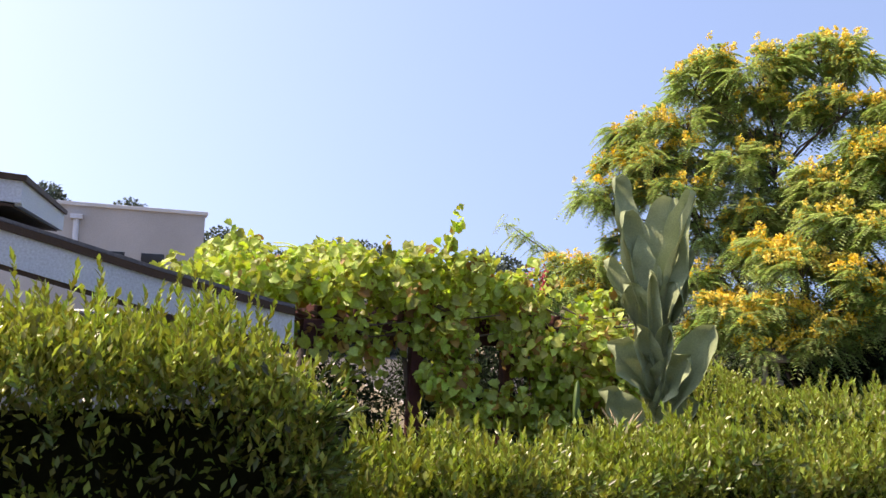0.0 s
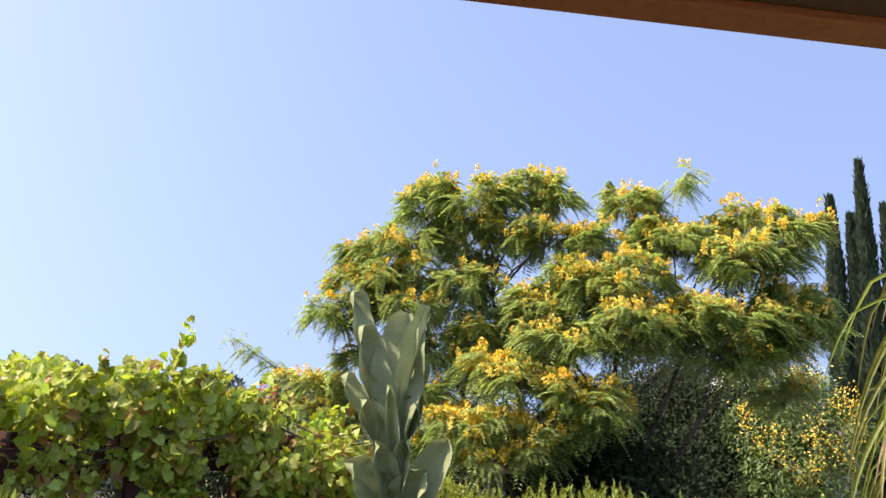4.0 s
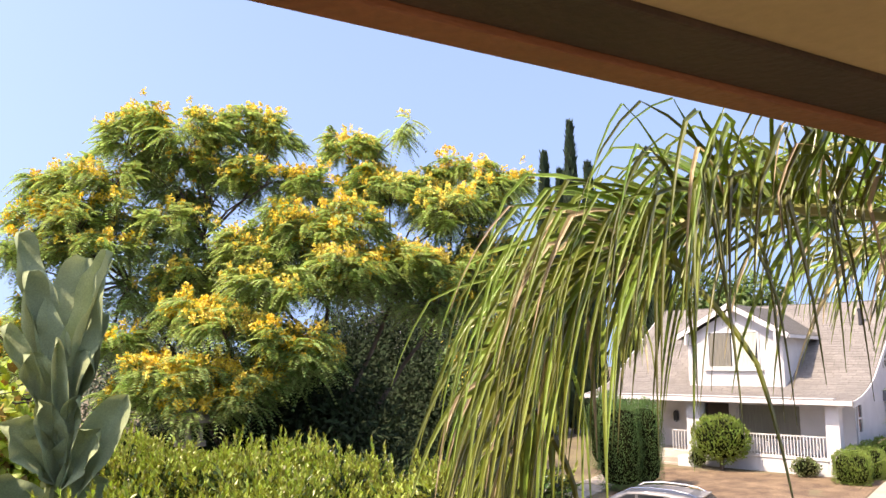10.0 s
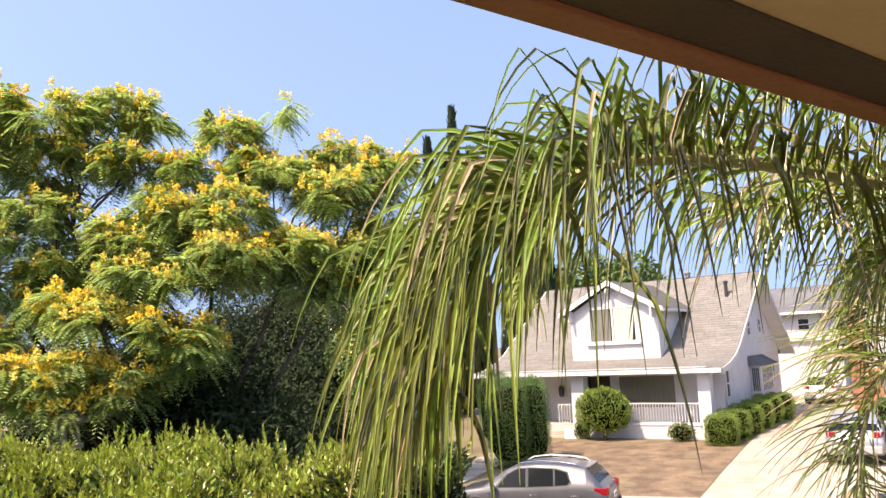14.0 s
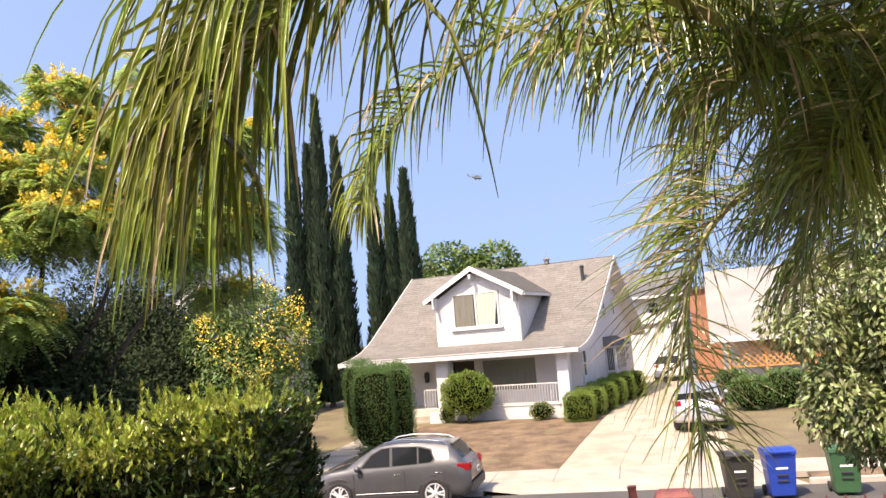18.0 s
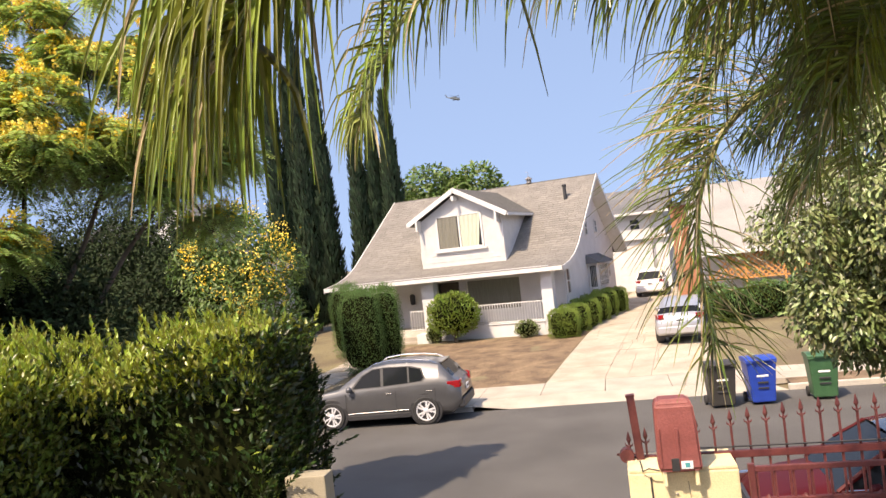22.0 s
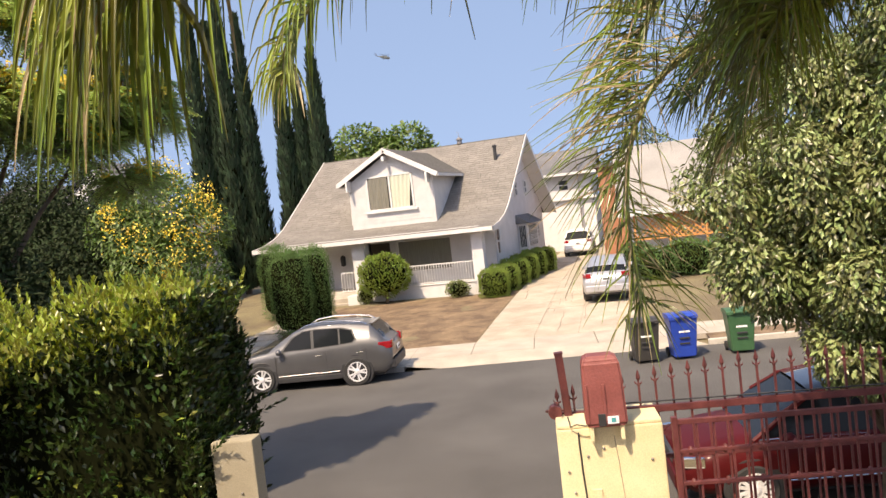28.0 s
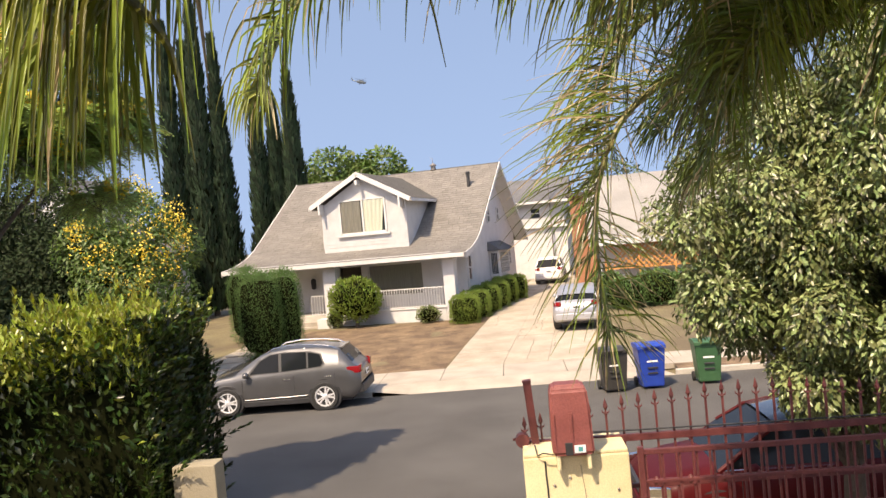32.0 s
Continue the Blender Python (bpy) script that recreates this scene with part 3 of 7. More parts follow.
def railing(x0, x1, y, z0, z1, parent):
    r = part("railing", box(x0, x1, y, y + 0.045, z1 - 0.05, z1, 0.006), M_trim, parent, "white painted iron porch railing")
    part("bottom_rail", box(x0, x1, y, y + 0.04, z0, z0 + 0.04, 0.006), M_trim, r)
    n = int((x1 - x0) / 0.125)
    bar = None
    for i in range(n + 1):
        x = x0 + (x1 - x0) * i / n
        o = box(-0.016, 0.016, y + 0.006, y + 0.036, z0 + 0.04, z1 - 0.05)
        if bar is None:
            bar = part("baluster", o, M_trim, r)
            bar.location.x = x
        else:
            o.free()
            c = bar.copy()
            scene.collection.objects.link(c)
            c.location.x = x
    for cx in (x0 + (x1 - x0) * 0.32, x0 + (x1 - x0) * 0.9):
        if x1 - x0 > 2:
            scroll = None
            for sgn in (-1, 1):
                pts = [Vector((cx + sgn * (0.03 + 0.05 * math.cos(a)) * (1 if a < 3 else 0.7), y + 0.02, (z0 + z1) / 2 + 0.02 * a * 3 - 0.15)) for a in [k * 0.5 for k in range(10)]]
                scroll = tube(pts, 0.01, 5, scroll)
            part("scroll", scroll, M_trim, r)
    return r


railing(-3.95, -0.55, 0.06, 0.63, 1.50, home)
railing(-5.7, -3.95, 0.06, 0.63, 1.50, home)
railing(-7.1, -6.4, 0.06, 0.55, 1.46, home)
lamp = part("porch_lamp", lathe([(0.02, 0.55), (0.11, 0.5), (0.14, 0.42), (0.12, 0.05), (0.05, 0)], 8, m=pose(-7.9, 2.08, 1.65)), M_plastic, home, "black wall lantern")
part("bracket", box(-7.93, -7.87, 2.08, 2.2, 2.05, 2.12), M_plastic, lamp)
# dormer
DX0, DX1, DC = -6.9, -2.55, -4.75
dorm = part("dormer", prism([(DX0, 3.35), (DX1, 3.35), (DX1, 5.62), (DC, 6.86), (DX0, 5.62)], 1.6, 6.4), M_siding, home, "white boarded gabled dormer")
for k in range(13):
    z = 3.62 + k * 0.16
    wbd = DX1 - DX0 if z < 5.6 else (6.86 - z) / 1.24 * (DX1 - DX0)
    part("board", box(DC - wbd / 2, DC + wbd / 2, 1.585, 1.601, z, z + 0.148), M_siding, dorm) if not (4.2 < z < 5.8) else None
for x0, x1 in ((DX0, -5.95), (-3.55, DX1)):
    for k in range(10):
        z = 4.26 + k * 0.16
        part("board", box(x0, x1, 1.585, 1.601, z, z + 0.148), M_siding, dorm) if z < 5.62 else None
for sgn in (-1, 1):
    b = bmesh.new()
    xe, ze, zr = DC + sgn * 2.62, 5.66, 7.10
    yf, yb_e, yb_r = 1.24, 5.75, 8.0
    tp = [(DC, yf, zr), (xe, yf, ze), (xe, yb_e, ze), (DC, yb_r, zr)]
    top = [b.verts.new(v) for v in tp]
    bot = [b.verts.new((x, y, z - 0.10)) for x, y, z in tp]
    b.faces.new(top)
    b.faces.new(bot[::-1])
    for i in range(4):
        b.faces.new((bot[i], bot[(i + 1) % 4], top[(i + 1) % 4], top[i]))
    bmesh.ops.recalc_face_normals(b, faces=b.faces[:])
    part("dormer_roof", b, M_shingle, home, "grey shingle dormer roof slope")
    ang = math.atan2(zr - ze, 2.62)
    rb = box(0, 2.62 / math.cos(ang), -0.05, 0.0, -0.20, 0.02, 0.006)
    rb.transform(Matrix.Translation((DC, yf, zr)) @ (Matrix.Rotation(ang, 4, "Y") if sgn > 0 else Matrix.Rotation(math.pi, 4, "Z") @ Matrix.Rotation(ang, 4, "Y") @ Matrix.Translation((0, 0.05, 0))))
    part("barge_board", rb, M_trim, home, "white barge board of the dormer")
    part("dormer_eave", box(xe - 0.03, xe + 0.02, yf, yb_e, ze - 0.16, ze - 0.02), M_trim, home)
    part("corbel", prism([(0, 0), (0.0, -0.5), (0.09, -0.5), (0.09, 0)], 1.1, 1.6, m=Matrix.Translation((DC + sgn * 2.05 - 0.045, 0, 5.75))), M_trim, dorm)
part("corbel", box(DC - 0.06, DC + 0.06, 1.05, 1.6, 6.5, 6.72), M_trim, dorm)
dw = part("dormer_window", box(-5.88, -3.62, 1.575, 1.598, 4.24, 5.78), M_glass, home, "dormer window with drawn curtains")
bm = None
for x in (-5.96, -4.79, -3.64):
    bm = box(x, x + 0.09, 1.53, 1.585, 4.18, 5.86, 0.008, bm)
for z in (4.18, 5.78):
    bm = box(-5.96, -3.55, 1.53, 1.585, z, z + 0.08, 0.008, bm)
part("frame", bm, M_trim, dw)
part("sill", box(-6.1, -3.4, 1.45, 1.6, 4.08, 4.17, 0.01), M_trim, dw)


def curtain(x0, x1, y, z0, z1, material, parent, slant=0.0):
    n = 28
    b = bmesh.new()
    top, bot = [], []
    for i in range(n + 1):
        f = i / n
        yy = y + 0.016 * math.sin(f * 30)
        top.append(b.verts.new((x0 + (x1 - x0) * f, yy, z1)))
        bot.append(b.verts.new((x0 + (x1 - x0) * f * (1 - slant), yy, z0)))
    for i in range(n):
        b.faces.new((bot[i], bot[i + 1], top[i + 1], top[i]))
    return part("curtain", b, material, parent, smooth=True)


curtain(-5.85, -4.85, 1.552, 4.25, 5.77, M_curtain_tan, dw)
curtain(-4.68, -3.62, 1.552, 4.25, 5.77, M_curtain, dw, 0.18)
# side wall windows, bay window and vents
for y0, y1, z0, z1 in ((1.95 + 0.4, 3.0, 1.5, 2.75), (7.0, 7.6, 4.2, 5.0), (9.3, 9.9, 4.3, 5.05), (11.2, 12.2, 1.7, 2.6)):
    w = part("side_window", box(-0.02, 0.0, y0 + 0.06, y1 - 0.06, z0 + 0.06, z1 - 0.06), M_glass, home, "small white-framed side window")
    bm = None
    for a, c in ((y0, y0 + 0.07), (y1 - 0.07, y1)):
        bm = box(-0.02, 0.05, a, c, z0, z1, 0.006, bm)
    for a in (z0, (z0 + z1) / 2 - 0.03, z1 - 0.07):
        bm = box(-0.02, 0.045, y0, y1, a, a + 0.07, 0.006, bm)
    part("frame", bm, M_trim, w)
bay = part("bay_window", box(-0.02, 0.5, 6.9, 9.6, 1.3, 2.75, 0.01), M_white, home, "projecting bay window with iron grille")
bayroof = bmesh.new()
tb = [bayroof.verts.new(v) for v in ((-0.02, 6.7, 3.2), (-0.02, 9.8, 3.2), (0.75, 9.9, 2.72), (0.75, 6.6, 2.72), (-0.02, 9.9, 2.72), (-0.02, 6.6, 2.72))]
for f in ((0, 1, 2, 3), (1, 4, 2), (0, 3, 5), (3, 2, 4, 5)):
    bayroof.faces.new([tb[i] for i in f])
part("bay_roof", bayroof, M_shingle_dark, bay, "small dark shingled roof")
part("pane", box(0.5, 0.508, 7.25, 9.25, 1.5, 2.6), M_glass, bay)
part("pane", box(0.08, 0.42, 6.885, 6.9, 1.5, 2.6), M_glass, bay)
for i in range(9):
    y = 7.25 + i * 0.25
    part("grille_bar", box(0.53, 0.55, y - 0.012, y + 0.012, 1.48, 2.62), M_trim, bay)
for z in (1.5, 1.78, 2.06, 2.34, 2.6):
    part("grille_bar", box(0.53, 0.55, 7.2, 9.3, z - 0.012, z + 0.012), M_trim, bay)
for i in range(5):
    part("grille_bar", box(0.08 + i * 0.085, 0.095 + i * 0.085, 6.84, 6.86, 1.48, 2.62), M_trim, bay)
part("gable_vent", lathe([(0.26, 0), (0.26, 0.03), (0.2, 0.04)], 18, m=pose(-0.02, 8.1, 6.35, 0, 90)), M_plastic, home, "round dark gable vent")
part("drainpipe", tube([(0.03, 2.35, 0.1), (0.03, 2.35, 2.7), (0.3, 1.2, 2.9)], 0.04, 8), M_trim, home, "white drainpipe")
# roof pipes
pipe = part("flue_pipe", lathe([(0.09, 0), (0.09, 0.75), (0.12, 0.76), (0.12, 0.86), (0.05, 0.9)], 12, m=pose(-0.6, 6.2, 6.05)), M_plastic, home, "dark metal flue pipe")
cap = part("roof_ventilator", lathe([(0.14, 0), (0.14, 0.2), (0.22, 0.22), (0.05, 0.36)], 12, m=pose(-3.0, 8.05, 7.4)), M_metal, home, "small metal roof ventilator")
part("antenna", tube([(-3.05, 8.05, 7.6), (-3.0, 8.05, 8.0), (-3.12, 8.05, 8.05)], 0.012, 5), M_metal, home)

# ---- own porch roof overhead ----
EA, EB = Vector((-0.26, -0.658, 5.30)), Vector((0.503, 0.864, 0)).normalized()
porch = thing("porch_roof", Matrix.Translation(EA) @ Matrix.Rotation(math.atan2(EB.y, EB.x), 4, "Z"), "tan painted soffit with brown fascia board", "roof")
part("fascia", box(-6, 2.94, -0.068, 0.0, 0.0, 0.20, 0.004), M_fascia, porch, "reddish brown fascia board")
# this strip's dark brown stands in for the shadow band behind the fascia
part("backing_board", box(-6, 2.94, -0.215, -0.069, 0.012, 0.2, 0.006), M_darktrim, porch, "board behind the fascia, shadow band put into its dark brown")
part("soffit", box(-6, 2.94, -5.0, -0.216, 0.024, 0.25), M_soffit, porch, "plain tan painted soffit")
part("roof_slope", prism([(0.05, 0.19), (0.05, 0.26), (-5.2, 2.0), (-5.2, 0.26)], -6, 2.94, m=Matrix.Rotation(math.pi / 2, 4, "Z") @ Matrix.Scale(-1, 4, (0, 1, 0))), M_shingle, porch)


# ---- plants ----
def sheet_points(n, x0, x1, y0, y1):
    return np.stack([RNG.uniform(x0, x1, n), RNG.uniform(y0, y1, n)], 1)


def hedge_body(name, path, half, z0, top, label, per_m, sprig, leaf):
    """A clipped hedge along path: a dark core, a coat of leaves on both faces and the top, and loose sprigs on top."""
    h = thing(name, Matrix(), label, "hedge")
    pos, nor = [], []
    b = None
    for (a, c) in zip(path, path[1:]):
        a, c = np.array(a, float), np.array(c, float)
        ln = np.linalg.norm(c - a)
        d = (c - a) / ln
        s = np.array([-d[1], d[0]])
        n = int(ln * per_m)
        u = RNG.uniform(-half * 0.5, ln + half * 0.5, n)
        side = RNG.uniform(-1, 1, n)
        zz = RNG.uniform(0, 1, n)
        kind = RNG.choice(3, n, p=[0.48, 0.16, 0.36])
        base = a + d * u[:, None]
        t = top(base[:, 0], base[:, 1])
        lump = np.array([noise.noise((p[0] * 1.5, p[1] * 1.5, q * 3.4)) + 0.6 * noise.noise((p[0] * 4.1, p[1] * 4.1, q * 9.0)) for p, q in zip(base, zz)]) * 0.27
        off = np.where(kind == 0, -half - lump, np.where(kind == 1, half + lump, side * half))
        z = np.where(kind == 2, t - 0.05 + lump * 0.9, z0 + (t - z0) * zz ** 0.75)
        off = np.where(kind == 2, off, off * (0.74 + 0.30 * zz ** 0.8) * np.where(zz > 0.92, 0.95, 1.0))
        depth = np.where(kind == 2, RNG.exponential(0.07, n), RNG.exponential(0.11, n))
        P = np.stack([base[:, 0] + s[0] * off, base[:, 1] + s[1] * off, z], 1)
        Nn = np.where((kind == 2)[:, None], np.array([0, 0, 1.0]), np.where((kind == 0)[:, None], -np.array([s[0], s[1], 0]), np.array([s[0], s[1], 0])))
        pos.append(P - Nn * depth[:, None])
        nor.append(Nn)
        # the two ends
        for e, sg in ((a, -1), (c, 1)):
            m = int(half * per_m * 0.7)
            sx, zq = RNG.uniform(-half, half, m), RNG.random(m) ** 0.6
            eb = e + d * sg * half * 0.5
            te = float(top(np.array([eb[0]]), np.array([eb[1]]))[0])
            lm = np.array([noise.noise((p_ * 2.0, q_ * 3.0, 5.0)) for p_, q_ in zip(sx, zq)]) * 0.14
            Q = np.stack([eb[0] + s[0] * sx + d[0] * sg * lm, eb[1] + s[1] * sx + d[1] * sg * lm, z0 + (te - z0) * zq], 1)
            Nq = np.tile(np.array([d[0] * sg, d[1] * sg, 0.0]), (m, 1))
            pos.append(Q - Nq * RNG.exponential(0.05, m)[:, None])
            nor.append(Nq)
        cc = (a + c) / 2
        ang = math.atan2(d[1], d[0])
        tc = float(top(np.array([cc[0]]), np.array([cc[1]]))[0])
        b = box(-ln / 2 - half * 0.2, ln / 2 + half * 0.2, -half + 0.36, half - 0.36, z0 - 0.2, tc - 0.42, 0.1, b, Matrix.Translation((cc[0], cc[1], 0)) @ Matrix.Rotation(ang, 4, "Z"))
    # boxes coloured as the shade between the hedge's leaves
    part("core", b, M_core, h, "solid core with the inner shade put into its near-black colour")
    P, Nn = np.concatenate(pos), np.concatenate(nor)
    n = len(P)
    way = unit(Nn * 0.5 + np.array([0, 0, 0.75]) + rvec(n) * 0.75)
    fac = unit(Nn + np.array([0, 0, 0.4]) + rvec(n) * 0.8)
    # upward leaves get the lighter colour: fresh growth with painted top light
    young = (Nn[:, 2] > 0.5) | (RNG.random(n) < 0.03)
    for sel, mt, nm, lb in ((~young, leaf, "foliage", ""), (young, M_shoot, "new_growth", "fresh yellow-green leaves, coloured as lit from above")):
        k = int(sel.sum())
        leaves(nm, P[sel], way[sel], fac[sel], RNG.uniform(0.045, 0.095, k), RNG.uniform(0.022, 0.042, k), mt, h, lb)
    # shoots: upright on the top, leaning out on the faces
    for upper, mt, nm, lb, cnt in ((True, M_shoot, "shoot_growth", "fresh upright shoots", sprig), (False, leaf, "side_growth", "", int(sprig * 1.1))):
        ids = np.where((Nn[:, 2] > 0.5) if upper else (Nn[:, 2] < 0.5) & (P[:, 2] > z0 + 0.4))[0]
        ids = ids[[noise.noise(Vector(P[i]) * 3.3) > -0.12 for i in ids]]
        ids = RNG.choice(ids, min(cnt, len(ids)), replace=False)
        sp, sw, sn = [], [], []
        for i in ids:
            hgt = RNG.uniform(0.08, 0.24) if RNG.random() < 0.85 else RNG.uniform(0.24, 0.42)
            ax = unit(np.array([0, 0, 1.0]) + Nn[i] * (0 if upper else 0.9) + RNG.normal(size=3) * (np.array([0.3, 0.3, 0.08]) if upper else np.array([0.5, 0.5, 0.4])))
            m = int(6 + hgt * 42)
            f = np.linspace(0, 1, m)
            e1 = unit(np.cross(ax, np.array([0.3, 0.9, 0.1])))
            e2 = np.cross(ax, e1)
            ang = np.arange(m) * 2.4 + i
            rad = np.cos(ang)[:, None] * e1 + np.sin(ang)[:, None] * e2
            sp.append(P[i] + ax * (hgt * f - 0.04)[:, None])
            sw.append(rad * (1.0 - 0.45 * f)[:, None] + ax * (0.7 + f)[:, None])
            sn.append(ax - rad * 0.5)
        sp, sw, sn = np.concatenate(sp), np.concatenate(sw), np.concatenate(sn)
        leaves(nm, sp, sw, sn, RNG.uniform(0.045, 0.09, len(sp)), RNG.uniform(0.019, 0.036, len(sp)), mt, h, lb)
    return h


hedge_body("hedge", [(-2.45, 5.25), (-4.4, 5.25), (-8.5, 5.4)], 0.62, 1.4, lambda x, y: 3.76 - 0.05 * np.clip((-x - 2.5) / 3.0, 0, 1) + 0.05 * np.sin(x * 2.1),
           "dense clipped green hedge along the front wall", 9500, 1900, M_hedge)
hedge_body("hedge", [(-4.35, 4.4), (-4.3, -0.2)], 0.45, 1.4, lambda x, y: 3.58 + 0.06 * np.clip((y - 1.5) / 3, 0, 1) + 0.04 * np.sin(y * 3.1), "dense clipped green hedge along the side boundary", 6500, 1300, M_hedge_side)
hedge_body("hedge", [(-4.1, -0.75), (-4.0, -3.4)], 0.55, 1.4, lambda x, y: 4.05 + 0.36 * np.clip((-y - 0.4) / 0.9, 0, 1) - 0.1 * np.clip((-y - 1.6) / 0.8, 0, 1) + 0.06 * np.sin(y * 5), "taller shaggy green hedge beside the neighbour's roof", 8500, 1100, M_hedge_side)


def blob_points(n, c, r, squash=0.8, shell=0.35):
    d = rvec(n)
    rad = r * (1 - shell * RNG.random(n) ** 1.6)
    return np.array(c) + d * rad[:, None] * np.array([1, 1, squash]), d


# tiers of the flowering tree's crown: along the street, depth, height, reach, share of flower heads
TIER_TOP = [(-2.3, .3, 9.0, .36, .5), (-1.3, 0, 9.1, .6, .9), (-.6, .2, 9.0, .5, .8), (-.1, 0, 8.7, .34, .5), (-2.6, .2, 8.5, .5, .5), (-1.8, .4, 8.4, .55, .5), (-.9, .3, 8.3, .62, .4), (-3.3, 0, 7.8, .55, .5),
            (-2.7, -.3, 7.8, .55, .6), (-1.3, .6, 7.7, .55, .3), (-.3, .2, 7.9, .55, .5), (-3.7, -.2, 7.1, .49, .7), (-3.0, -.3, 7.1, .57, .6), (-2.4, -.4, 7.2, .5, .5), (-1.6, -.2, 7.1, .57, .5), (-3.8, 0, 6.7, .42, .3)]
TIER_CROWN = [(.4, 0, 8.1, .53, .8), (1.0, .2, 8.4, .49, .9), (1.6, .1, 8.3, .49, .9), (.3, -.4, 7.3, .6, .7), (1.1, -.3, 7.5, .61, .8), (1.9, 0, 7.7, .58, .6), (2.7, .2, 8.1, .5, .6), (3.1, .1, 8.3, .45, .7), (3.6, .1, 8.1, .33, .3),
              (4.0, .1, 8.2, .22, .6), (2.5, -.3, 7.3, .62, .8), (3.4, .1, 7.4, .6, .7), (3.9, .2, 7.0, .5, .7), (4.0, .3, 6.5, .4, .4), (-2.7, -.5, 6.5, .56, .6), (-1.4, -.5, 6.4, .5, .4), (-2.2, -.3, 6.1, .52, .4), (-1.0, -.6, 6.0, .5, .4)]
TIER_FACE = [(-.2, -.6, 6.7, .59, .7), (.5, -.8, 6.6, .58, .9), (1.2, -.8, 6.6, .58, .9), (1.9, -.8, 6.7, .59, .9), (2.7, -.6, 6.6, .6, .9), (3.5, -.2, 6.7, .53, .8), (-.4, -.9, 6.1, .53, .7), (.3, -1, 6.0, .52, .6), (.9, -1, 6.0, .57, .7),
             (1.7, -.9, 6.1, .53, .5), (2.5, -.6, 6.0, .55, .5), (3.3, -.2, 6.1, .48, .4), (3.6, .8, 5.6, .46, .3), (-3.3, .2, 6.1, .49, .3), (-2.2, -.6, 5.3, .46, .4)]
TIER_LOW = [(-1.2, -1.0, 5.6, .48, .8), (-.6, -1.2, 5.5, .51, 1), (0, -1.3, 5.3, .51, 1), (.5, -1.3, 5.1, .38, 1), (-.3, -1.4, 4.8, .46, 1), (-.9, -1.3, 4.9, .51, 1), (-1.5, -1.1, 4.9, .48, .9), (-2.0, -.9, 4.7, .44, .7),
            (-1.5, -1.1, 4.4, .40, 1), (-.9, -1.2, 4.4, .40, 1), (-.4, -1.3, 4.45, .34, 1), (.3, -1.3, 4.8, .3, 1), (-5.0, 1.5, 5.4, .5, .6), (-4.3, 1.2, 5.3, .49, .5), (-4.5, 1.2, 4.8, .49, .5), (-3.9, 1.0, 4.9, .42, .4), (-5.1, 1.6, 4.8, .45, .4)]
TIER_BACK = [(-2.0, .9, 6.9, .6), (-1.0, 1.0, 6.6, .7), (0, .9, 6.9, .7), (1.0, .9, 6.6, .7), (2.0, .9, 6.7, .7), (2.9, .9, 6.6, .7), (-1.6, .9, 6.0, .5), (-.4, .6, 5.9, .5)]


